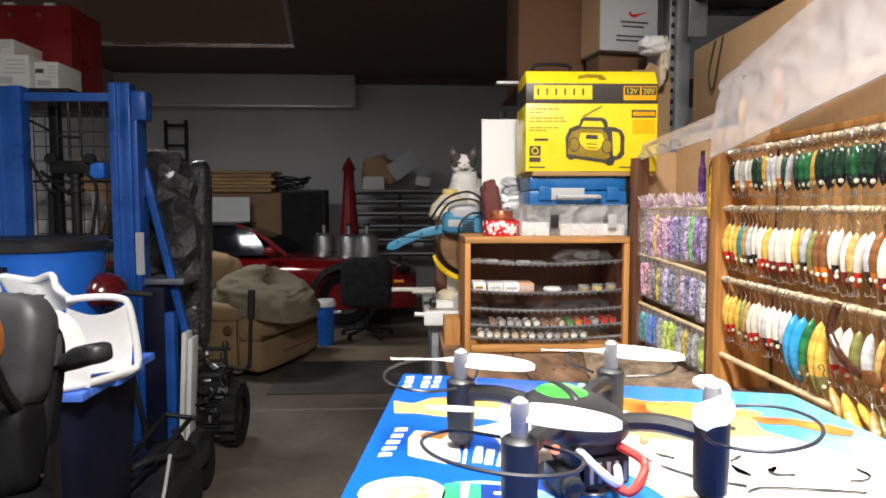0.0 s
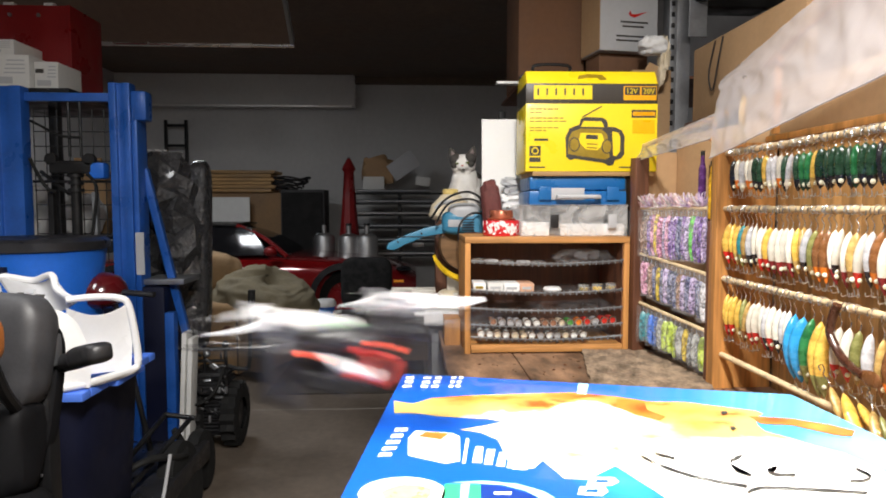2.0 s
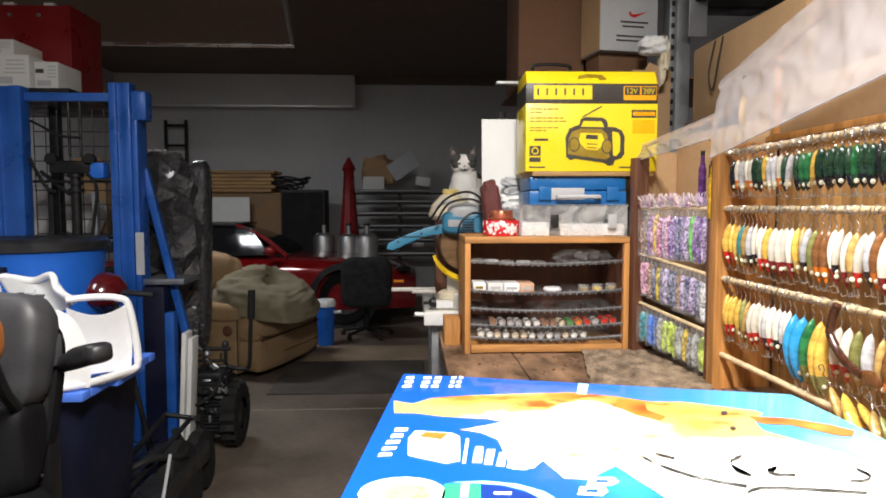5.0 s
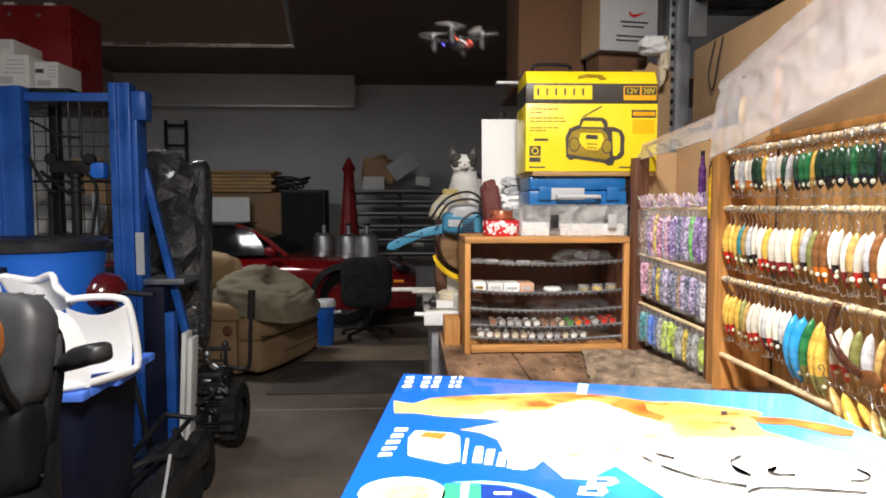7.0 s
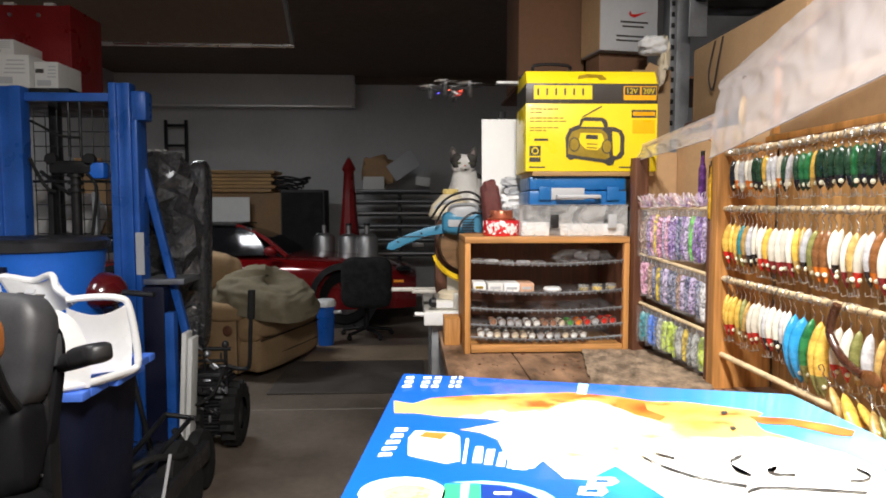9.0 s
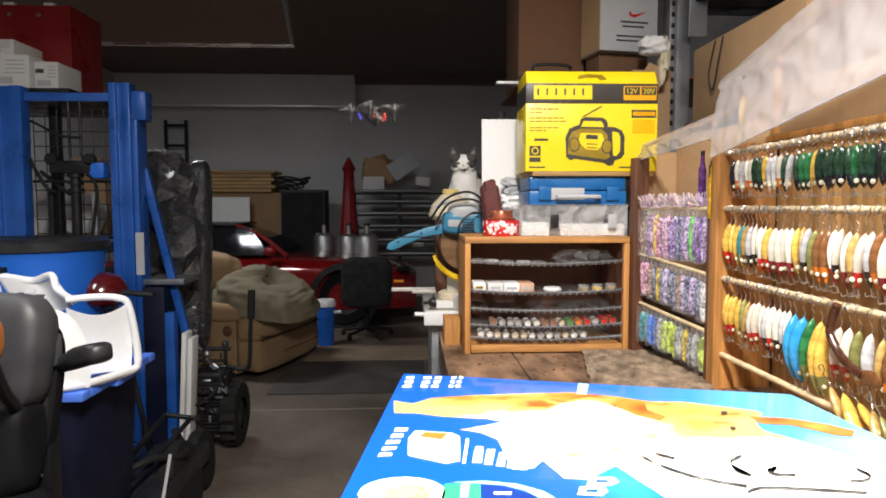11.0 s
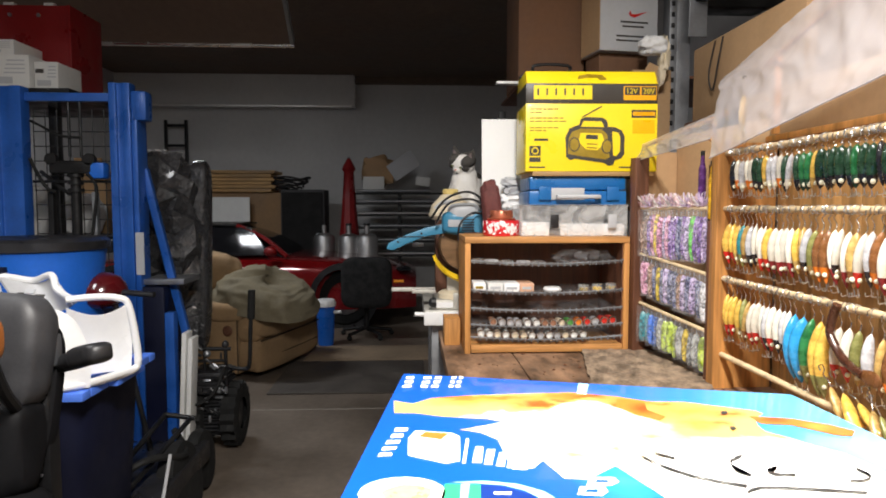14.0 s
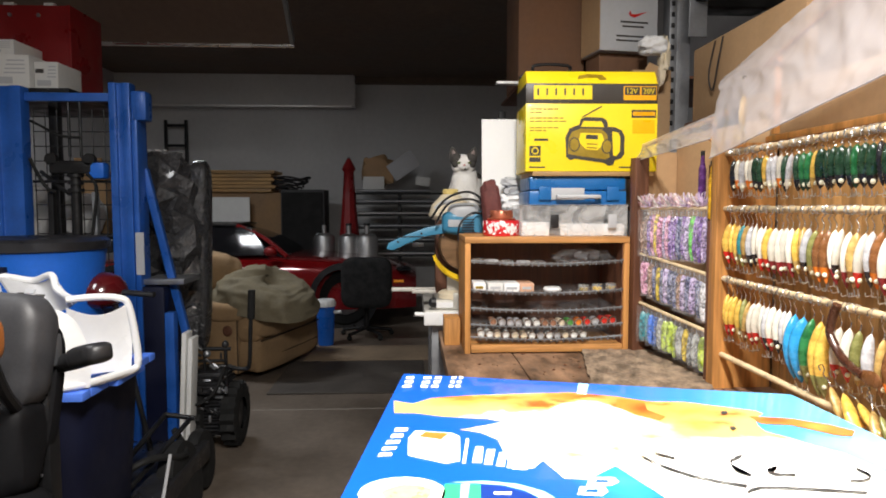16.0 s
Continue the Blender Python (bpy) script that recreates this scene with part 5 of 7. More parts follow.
def car():
    t = thing("sports_car", "low red sports car parked along the far wall", "car", pose(-2.0, 7.5, 0))

    def body(u, v):
        # u along the car (front to the right), v round the cross-section
        x = -2.2 + 4.25 * u
        top = 0.76 + 0.08 * math.sin(math.pi * min(1, u * 1.1)) - 0.18 * max(0, (u - 0.8) / 0.2) ** 2
        nose = 1 - 0.22 * max(0, (u - 0.85) / 0.15) ** 2 - 0.1 * max(0, (0.12 - u) / 0.12) ** 2
        a = math.pi * (v * 1.0)
        y = -0.9 * nose * math.copysign(abs(math.cos(a)) ** 0.3, math.cos(a))
        z = 0.2 + (top - 0.2) * abs(math.sin(a)) ** 0.42
        return Vector((x, y + 0.9, z))
    part("body", sheet(body, 48, 32), CARRED, t, angle=60)

    def roof(u, v):
        x = -1.55 + 2.05 * u
        h = math.sin(math.pi * u) ** 0.55 if 0 < u < 1 else 0
        a = math.pi * v
        return Vector((x, 0.9 - 0.72 * (0.75 + 0.25 * (1 - h)) * math.copysign(abs(math.cos(a)) ** 0.5, math.cos(a)), 0.78 + 0.42 * h * abs(math.sin(a)) ** 0.5))
    part("cabin_glass", sheet(roof, 36, 24), CARGLASS, t, "dark tinted glass cabin", 60)
    part("roof", sheet(lambda u, v: Vector((-1.1 + 0.95 * u, 0.36 + 1.06 * v, 1.203 + 0.02 * math.sin(math.pi * v))), 8, 8, 0.02), BLACKPL, t)
    part("side_window", sheet(lambda u, v: Vector((-0.55 + 0.85 * u - 0.25 * u * v, 0.11 + 0.15 * v, 0.84 + 0.33 * v)), 6, 4, 0.01), CARGLASS, t, "dark tinted side window")
    part("windscreen_pillar", tube([(0.5, 0.17, 0.82), (0.2, 0.24, 1.05), (-0.12, 0.3, 1.19)], 0.03), CARRED, t)
    part("door_pillar", tube([(-0.55, 0.16, 0.82), (-0.62, 0.24, 1.0), (-0.72, 0.32, 1.19)], 0.03), BLACKPL, t)
    for x in (-1.35, 1.2):
        w = part("wheel", moved(lathe([(0.2, -0.1), (0.3, -0.1), (0.33, -0.07), (0.33, 0.07), (0.3, 0.1), (0.2, 0.1)], 32), pose(x, 0.1, 0.33, 90)), RUBBER, t)
        part("rim", moved(lathe([(0, -0.07), (0.06, -0.08), (0.2, -0.06), (0.2, 0.06), (0, 0.06)], 24), pose(x, 0.1, 0.33, 90)), STEEL, w)
        part("wheel_arch", moved(lathe([(0.33, -0.02), (0.4, -0.02), (0.4, 0.12), (0.33, 0.12)], 32), pose(x, 0.0, 0.36, 90)), BLACKPL, t)
    part("sill", bx(-1.0, 0.9, 0.0, 0.08, 0.16, 0.26, 0.02), BLACKPL, t)
    part("side_marker", bx(1.78, 1.9, 0.0, 0.03, 0.52, 0.55, 0.004), glow("amber_marker_lens", (0.9, 0.3, 0.02), 0.15), t, "amber side marker")
    part("mirror", blob(0.08, 0.06, 0.06, (0.35, -0.05, 0.9)), CARRED, t)
    part("headlight", blob(0.1, 0.14, 0.04, (1.9, 0.2, 0.66)), CARGLASS, t)


car()


def far_things():
    p = thing("lumber_stack", "stack of plywood and timber by the far wall", "lumber", pose(-2.4, 9.0, 0))
    part("cabinet_base", bx(-0.45, 0.55, 0.1, 0.6, 0, 1.62, 0.01), mat("dull_brown_board", (0.28, 0.17, 0.085), 0.8, var=0.25, scale=3, fine=30), p)
    for i in range(6):
        part("plank", bx(-0.5 + 0.03 * (i % 3), 0.42 + 0.05 * (i % 2), 0.05, 0.6, 1.625 + i * 0.052, 1.67 + i * 0.052, 0.003), PLYX, p)
    w = thing("white_sheet_board", "white board leaning on the lumber", "board", pose(-2.5, 8.88, 0))
    part("panel", bx(-0.27, 0.26, 0, 0.03, 0.0, 1.55, 0.004), CARDW, w)
    d = thing("dark_cabinet", "dark grey steel cabinet at the far wall", "cabinet", pose(-1.54, 9.0, 0))
    part("body", bx(-0.3, 0.31, 0, 0.5, 0, 1.66, 0.01), mat("matte_dark_grey_paint", (0.05, 0.05, 0.052), 0.8, var=0.3, scale=4, fine=40), d)
    part("door", bx(-0.28, 0.29, -0.02, -0.002, 0.05, 1.62, 0.006), RUBBER, d)
    part("handle", bx(0.2, 0.23, -0.05, -0.021, 0.9, 1.05, 0.005), STEEL, d)
    c = thing("cable_heap", "tangled dark cables on the cabinet", "cables", pose(-1.75, 9.15, 1.661))
    part("coil", joined(*[tube([(0.3 * math.cos(a + k) * (0.6 + 0.1 * k), 0.12 * math.sin(a + k), 0.02 + 0.035 * k + 0.02 * math.sin(3 * a)) for a in [i * 0.7 for i in range(9)]], 0.014, 6) for k in range(5)]), BLACKPL, c)
    l = thing("step_ladder", "dark wooden ladder leaning on the wall", "ladder", pose(-3.55, 9.8, 0))
    for x in (-0.17, 0.13):
        part("rail", bx(x, x + 0.04, 0, 0.05, 0, 2.72, 0.004), BLACKSTEEL, l)
    for i in range(9):
        part("rung", bx(-0.13, 0.13, 0.01, 0.04, 0.22 + i * 0.3, 0.26 + i * 0.3, 0.003), BLACKSTEEL, l)
    u = thing("closed_parasol", "folded dark red parasol standing upright", "parasol", pose(-0.89, 9.05, 0))
    part("canopy", lathe([(0.02, 2.1), (0.06, 2.03), (0.1, 1.95), (0.07, 1.9), (0.09, 1.6), (0.12, 1.2), (0.15, 0.95), (0.05, 0.93), (0, 0.93)], 9), REDP, u)
    part("pole", rod((0, 0, 0), (0, 0, 2.12), 0.02), STEEL, u)
    part("foot", lathe([(0, 0), (0.2, 0), (0.2, 0.05), (0.05, 0.08), (0, 0.08)]), BLACKSTEEL, u)
    r = thing("pipe_rack", "black steel rack loaded with pipes and bars", "rack", pose(-0.2, 9.1, 0))
    for x in (-0.65, 0.0, 0.62):
        part("post", bx(x, x + 0.05, 0.05, 0.1, 0, 1.62, 0.004), BLACKSTEEL, r)
    for i, z in enumerate((0.7, 0.9, 1.1, 1.28, 1.45, 1.6)):
        part("shelf_arm", bx(-0.66, 0.68, 0, 0.4, z, z + 0.02, 0.003), BLACKSTEEL, r)
        for k in range(3):
            part("pipe", rod((-0.6 + 0.08 * k, 0.04 + 0.1 * k, z + 0.045), (0.66 - 0.1 * (i % 3), 0.04 + 0.1 * k, z + 0.045), 0.022, 10), STEEL if (i + k) % 3 else STAINLESS, r)
    for x, ry, s in ((-0.35, 0, 0.3), (0.15, 35, 0.42), (0.35, -8, 0.2)):
        q = thing("carton_scrap", "grey cardboard piece lying on the pipe rack", "cardboard", pose(-0.2 + x, 9.2, 1.667))
        part("board", moved(bx(-s / 2, s / 2, 0, 0.02 if ry else 0.2, 0, s * 0.62, 0.004), pose(0, 0, abs(ry) * 0.0068, 0, -ry, 0)), CARDW if ry < 30 else CARDG, q)
    b = thing("brown_bag", "crumpled brown paper bag on the pipe rack", "bag", pose(-0.5, 9.35, 1.64))
    part("paper", blob(0.22, 0.14, 0.2, (0, 0, 0.3), 0.7, 0.35, 24, 9), CARDB, b)
    for x in (-1.24, -0.87, -0.62):
        k = thing("steel_keg", "brushed stainless steel keg beside the car", "keg", pose(x, 9.0 if x < -1 else 8.75, 0.0), "kegs by the far wall")
        part("shell", lathe([(0, 0.3), (0.13, 0.3), (0.15, 0.34), (0.15, 0.98), (0.13, 1.02), (0.06, 1.05), (0, 1.05)]), STAINLESS, k)
        part("stand", lathe([(0, 0), (0.14, 0), (0.14, 0.299), (0, 0.299)]), BLACKSTEEL, k)
        part("neck", rod((0, 0, 1.05), (0, 0, 1.16), 0.035, 14), STAINLESS, k)
        part("cap", rod((0, 0, 1.161), (0, 0, 1.19), 0.042, 14), BLACKPL, k)


far_things()


# ---- lure racks on the right ----
RODS = (1.568, 1.414, 1.217, 1.0)


def lure_rack():
    t = thing("lure_rack", "pine rack with dowels holding painted fishing lures", "display rack", pose(0.88, 1.76, 0.9))
    part("end_post", bx(-0.025, 0.038, -0.02, 0.02, 0, 0.7, 0.003), PINE, t)
    part("end_panel", bx(0.039, 0.15, -0.012, 0.012, 0, 0.7, 0.003), PINE, t)
    part("end_post", bx(-0.025, 0.038, -1.15, -1.11, 0, 0.7, 0.003), PINE, t)
    part("top_rail", bx(0.13, 0.15, -1.15, 0.02, 0.702, 0.72, 0.003), PINE, t)
    for z in RODS:
        part("dowel", rod((0, -1.11, z - 0.9), (0, -0.021, z - 0.9), 0.0075, 12), DOWEL, t, "pale wooden dowel")
    loop = part("wire_loop", tube([(0.0092 * math.cos(a), 0.0015 * math.sin(2 * a), 0.0092 * math.sin(a)) for a in [i * 0.698 for i in range(10)]], 0.0011, 5), WIRE, t)
    rnd = random.Random(17)
    for i in range(150):
        m = pose(0, -0.03 - 0.66 * rnd.random(), RODS[i % 3] - 0.9, rnd.uniform(-12, 12), rnd.uniform(0, 180), rnd.uniform(-12, 12))
        if i:
            shared("wire_loop", loop, t, m)
        else:
            loop.matrix_basis = m
    y, k = -1.13, 0
    rnd = random.Random(4)
    while y < -0.02:
        w = rnd.choice((0.07, 0.1, 0.13))
        y1 = min(y + w, -0.012)
        part("back_plank", bx(0.152, 0.165 + 0.002 * (k % 2), y, y1 - 0.002, 0.0, 0.7, 0.002), BOARD, t)
        y, k = y1, k + 1
    s = thing("softbait_rack", "dark wooden rack of bagged soft baits", "display rack", pose(0.8, 2.2, 0.9, 0, 0, 8.3))
    part("end_post", bx(-0.026, 0.026, -0.02, 0.02, 0, 0.69, 0.003), DARKW, s)
    part("end_post", bx(-0.003, 0.024, -0.42, -0.405, 0, 0.64, 0.003), DARKW, s)
    for z0, z1 in ((1.414, 1.414), (1.255, 1.223), (1.082, 1.056)):
        part("dowel", rod((0, -0.404, z1 - 0.9), (0, -0.021, z0 - 0.9), 0.006, 10), DOWEL, s)
    part("back_panel", bx(0.2, 0.21, -0.4, 0.1, 0, 0.78, 0.002), CARDB, s)
    part("rear_panel", bx(0.034, 0.198, 0.09, 0.099, 0, 0.72, 0.002), CARDB, s, "plain cardboard panel")
    for z in (0.0, 0.45):
        part("side_rail", bx(0.028, 0.198, -0.012, 0.012, z, z + 0.03, 0.002), DARKW, s)


lure_rack()


def lure_mesh(length, width, thick, bend):
    """A plug body hanging nose up, split below into body and head; bend bows it."""
    def shape(z0, z1, grow=1.0):
        bm = bmesh.new()
        rings, n = [], 12
        for i in range(11):
            k = z0 + (z1 - z0) * i / 10
            r = (max(0.0, math.sin(math.pi * min(1, max(0, k)) ** 0.8)) ** 0.62) * grow
            if i in (0, 10) and (k <= 0.001 or k >= 0.999):
                r = 0.05
            off = bend * math.sin(math.pi * k)
            rings.append([bm.verts.new((off + 0.5 * width * r * math.cos(2 * math.pi * j / n), 0.5 * thick * r * math.sin(2 * math.pi * j / n), -length * k)) for j in range(n)])
        for a, b in zip(rings, rings[1:]):
            for j in range(n):
                bm.faces.new((a[j], a[(j + 1) % n], b[(j + 1) % n], b[j]))
        bm.faces.new(rings[0])
        bm.faces.new(rings[-1])
        return bm
    return shape(0, 0.72), shape(0.7, 1.0, 1.04)


def gloss(name, colour, var=0.2, scale=60):
    return mat(name, colour, 0.25, var=var, scale=scale, fine=160, coat=0.6, bump=0.05, vary=0.15)


L_WHITE = gloss("white_lacquer", (0.74, 0.7, 0.6), 0.15)
L_YEL = gloss("yellow_lacquer", (0.68, 0.43, 0.08), 0.45)
L_GOLD = gloss("gold_lacquer", (0.48, 0.31, 0.1), 0.6)
L_RED = gloss("red_lacquer", (0.55, 0.02, 0.015))
L_DRED = gloss("maroon_lacquer", (0.22, 0.015, 0.02))
L_GREEN = gloss("green_lacquer", (0.02, 0.16, 0.05), 0.6)
L_DGRN = gloss("dark_green_lacquer", (0.015, 0.05, 0.025), 0.6)
L_BLK = gloss("black_lacquer", (0.015, 0.015, 0.02), 0.4)
L_BLUE = gloss("blue_lacquer", (0.03, 0.3, 0.62))
L_SILV = gloss("silver_lacquer", (0.5, 0.5, 0.52), 0.5)
L_BRN = gloss("brown_lacquer", (0.22, 0.09, 0.03), 0.5)
L_OLV = gloss("olive_lacquer", (0.22, 0.22, 0.07), 0.5)
L_ORG = gloss("orange_lacquer", (0.75, 0.2, 0.02))
L_TEAL = gloss("teal_lacquer", (0.03, 0.2, 0.22), 0.4)
EYEW = mat("painted_eye_white", (0.8, 0.78, 0.6), 0.3, var=0.05)
EYEB = mat("painted_eye_black", (0.01, 0.01, 0.01), 0.2, var=0.05)

LURES, DROPS = {}, {}


def lure(key, body_m, head_m, length, width, bend, label):
    """The first lure of a kind; copies share its meshes."""
    t = thing("fishing_lure", label, "fishing lure", pose(0, 0, 0), "lures hanging on the pine rack")
    b, h = lure_mesh(length, width, width * 0.6, bend)
    part("body", b, body_m, t, angle=60)
    hd = part("head", h, head_m, t, angle=60)
    d = 0.0 if length > 0.1 else -0.02
    part("hanger", tube([(0, 0, -0.002), (0.003, 0.001, 0.012 + d * 0.4), (-0.002, 0.002, 0.026 + d), (0.0075, 0.003, 0.038 + d), (0.004, 0, 0.047 + d), (-0.008, -0.002, 0.044 + d), (-0.009, -0.003, 0.034 + d)], 0.0013, 5), WIRE, t, "bent wire hanger")
    DROPS[key] = 0.032 + d
    for s in (-1, 1):
        e = part("eye", blob(0.0052, 0.0025, 0.0052, (bend * 0.5, s * width * 0.22, -length * 0.84), n=10), EYEW, hd)
    for z in (0.45, 1.0):
        x = bend + width * 0.5 if z < 1 else 0
        hook = [tube([(x, 0, -length * z), (x + 0.002, 0, -length * z - 0.012), (x + 0.008 * math.cos(a), 0.008 * math.sin(a), -length * z - 0.016), (x + 0.009 * math.cos(a), 0.009 * math.sin(a), -length * z - 0.009)], 0.0008, 4) for a in (0.4, 2.5, 4.6)]
        part("treble_hook", joined(*hook), WIRE, t)
    LURES[key] = t
    return t


lure("white_red", L_WHITE, L_RED, 0.112, 0.026, -0.006, "white plug lure with red head and treble hooks")
lure("white_maroon", L_WHITE, L_DRED, 0.116, 0.0258, -0.006, "cream white plug lure with maroon head")
lure("yellow_red", L_YEL, L_RED, 0.112, 0.0267, -0.007, "yellow plug lure with red spotted head")
lure("yellow", L_YEL, L_GOLD, 0.107, 0.0232, -0.006, "yellow plug lure with gold belly")
lure("gold", L_GOLD, L_BRN, 0.112, 0.0241, -0.006, "gold scaled plug lure with brown head")
lure("teal", L_TEAL, L_OLV, 0.112, 0.0241, -0.006, "teal and olive plug lure")
lure("silver", L_SILV, L_BLK, 0.11, 0.0249, -0.006, "silver plug lure with black head")
lure("olive", L_OLV, L_GOLD, 0.112, 0.0241, -0.006, "olive plug lure with gold head")
lure("brown", L_BRN, L_ORG, 0.113, 0.0249, -0.006, "brown plug lure with orange head")
lure("white_black", L_WHITE, L_BLK, 0.107, 0.0241, -0.005, "white plug lure with black head")
lure("dark_green", L_DGRN, L_BLK, 0.088, 0.03, 0.002, "dark green plug lure with pale eyes")
lure("green", L_GREEN, L_DGRN, 0.088, 0.027, 0.002, "striped green plug lure")
lure("black_small", L_BLK, L_BLK, 0.086, 0.026, 0.002, "short black plug lure with pale eyes")
lure("white_small", L_WHITE, L_ORG, 0.08, 0.025, 0.002, "short white plug lure with orange head")
lure("yellow_small", L_YEL, L_GOLD, 0.084, 0.026, 0.002, "short yellow plug lure")
lure("silver_small", L_SILV, L_WHITE, 0.084, 0.025, 0.002, "short silver plug lure with white head")
lure("blue", L_BLUE, L_BLUE, 0.15, 0.038, -0.012, "large bright blue plug lure")
lure("yellow_big", L_YEL, L_OLV, 0.165, 0.034, -0.012, "large yellow plug lure with dark bars")
lure("green_big", L_GREEN, L_OLV, 0.15, 0.034, -0.012, "large green plug lure")
USED = set()


def hang(key, y, z, spin, lean=0.0, x=0.88):
    z -= 0.006 * abs(math.sin(y * 913))
    m = pose(x, y, z - DROPS[key], lean, 0, spin)
    if key in USED:
        return copy_thing(LURES[key], m)
    USED.add(key)
    LURES[key].matrix_basis = m
    return LURES[key]


def fill_rods():
    rnd = random.Random(11)
    top = "black_small white_small silver_small white_small white_small dark_green dark_green yellow_small silver_small silver_small white_small dark_green silver_small dark_green green green yellow_small dark_green dark_green dark_green dark_green dark_green green dark_green dark_green black_small dark_green dark_green".split()
    y = 1.7
    for k in top:
        hang(k, y, 1.56, rnd.uniform(-40, 25), rnd.uniform(-7, 7))
        y -= rnd.uniform(0.019, 0.025)
    mid = "yellow_red yellow_red yellow teal gold silver white_black white_red white_red yellow_red white_maroon white_maroon white_maroon white_maroon yellow gold silver olive brown brown white_maroon white_black white_maroon gold white_red silver brown white_maroon yellow".split()
    y = 1.71
    for k in mid:
        hang(k, y, 1.407, rnd.uniform(-45, 25), rnd.uniform(-8, 8))
        y -= rnd.uniform(0.019, 0.025)
    low = "yellow_red yellow_red yellow_red yellow olive gold white_red white_red white_red silver white_red white_black silver white_black".split()
    y = 1.71
    for k in low:
        hang(k, y, 1.21, rnd.uniform(-45, 25), rnd.uniform(-8, 8))
        y -= rnd.uniform(0.019, 0.025)
    for k in "blue blue green_big yellow_big yellow_big white_red white_red olive silver gold brown white_black".split():
        hang(k, y, 1.21, rnd.uniform(-25, 10), rnd.uniform(-5, 5))
        y -= rnd.uniform(0.026, 0.034)


fill_rods()


def soft_baits():
    """Bagged soft baits on the dark rack: a header card, a clear bag, striped bait inside."""
    rnd = random.Random(7)
    cols = {"violet": (0.16, 0.05, 0.32), "pink": (0.6, 0.2, 0.36), "lilac": (0.4, 0.3, 0.55), "navy": (0.05, 0.06, 0.18), "brown": (0.25, 0.12, 0.06), "yellow": (0.7, 0.5, 0.04), "green": (0.1, 0.5, 0.05), "teal": (0.02, 0.25, 0.3),
            "blue": (0.03, 0.15, 0.6), "lime": (0.42, 0.55, 0.04), "grey": (0.4, 0.4, 0.42), "smoke": (0.34, 0.35, 0.34)}
    made = {}

    def bait(key, length, m, label, twin=True):
        kk = (key, length)
        if kk in made:
            return copy_thing(made[kk], m)
        t = thing("bait_pack", label, "bait pack", m, "soft baits on the dark rack")
        plain = key in ("teal", "blue", "lime", "yellow", "green", "smoke")
        c = marbled("marbled_" + key + "_bait", cols[key], [min(0.9, k * 1.3 + 0.05) for k in cols[key]] if plain else [min(0.9, 0.3 + 1.1 * k) for k in cols[key]], [k * 0.35 for k in cols[key]] if plain else [0.2 * k for k in cols[key]], 45.0 if plain else 70.0)
        part("bait", blob(0.014, 0.006, length / 2, (0, 0, -length / 2 - 0.012), 0.7, 0.15, 14, length * 50, 7), c, t)
        if twin:
            part("bait", blob(0.011, 0.005, length / 2.2, (0.013, 0.008, -length / 2 - 0.014), 0.7, 0.2, 14, 3, 7), c, t)
        part("bag", sheet(lambda u, v: Vector((-0.022 + 0.044 * u, -0.009 - 0.004 * math.sin(6 * v) * math.sin(3.1 * u), 0.01 - (length + 0.025) * v)), 4, 8), BLISTER, t, "clear bag")
        part("hook", tube([(0, 0, -0.01), (0, 0, 0.006), (0.004, 0, 0.012)], 0.0012, 5), WIRE, t)
        made[kk] = t
        return t
    def row(keys, length, z0, z1, label):
        n = len(keys)
        for i, k in enumerate(keys):
            v = (i + 0.5) / n
            y = 2.17 - 0.375 * v + rnd.uniform(-0.003, 0.003)
            x = 0.8 + 0.06 * (2.2 - y) / 0.41
            bait(k, length, pose(x, y, z0 + (z1 - z0) * v - 0.006 + rnd.uniform(-0.006, 0.002), rnd.uniform(-4, 4), 0, rnd.uniform(-30, 25)), "clear bag of " + label + k + " soft baits")
    row("brown brown violet pink yellow pink lilac pink violet violet navy violet lilac green violet violet lilac".split(), 0.135, 1.41, 1.41, "marbled ")
    row("pink pink brown navy yellow navy lilac navy navy brown lilac navy lilac navy grey".split(), 0.115, 1.25, 1.22, "marbled ")
    row("teal teal blue blue smoke lime lime lime smoke yellow smoke smoke lime".split(), 0.1, 1.078, 1.052, "")
    # a ruffled row of pink skirts lying over the top dowel
    sk = thing("skirt_bundle", "ruffled pink and white bait skirts along the dowel", "bait skirts", pose(0.8, 2.19, 1.425, 0, 0, 8.3))
    for i in range(15):
        c = mat("skirt_strands", ((0.72, 0.5, 0.52), (0.78, 0.74, 0.72), (0.55, 0.42, 0.6))[i % 3], 0.5, var=0.4, scale=50, fine=150) if i < 3 else None
        strands = []
        for k in range(26):
            a, e = rnd.uniform(0, 6.28), rnd.uniform(0.01, 0.032)
            strands.append(rod((0, 0, -0.005), (e * math.cos(a), e * math.sin(a), rnd.uniform(-0.01, 0.04)), 0.0014, 4))
        ob = part("skirt", joined(*strands), c or bpy.data.materials["skirt_strands" + ("", ".001", ".002")[i % 3]], sk)
        ob.matrix_basis = pose(0, -0.02 - i * 0.025, 0)
    for y, z, ma in ((1.85, 1.405, mat("purple_foil", (0.15, 0.05, 0.22), 0.2, 0.3, var=0.5, scale=40)), (1.785, 1.37, mat("amber_foil", (0.75, 0.42, 0.02), 0.25, 0.2, var=0.4, scale=40))):
        b = thing("spray_bottle", "slim bottle with coloured foil label", "bottle", pose(0.862, y, z + 0.015))
        part("bottle", lathe([(0, 0), (0.009, 0), (0.011, 0.005), (0.011, 0.11), (0.006, 0.13), (0.006, 0.15), (0, 0.15)], 18), ma, b)
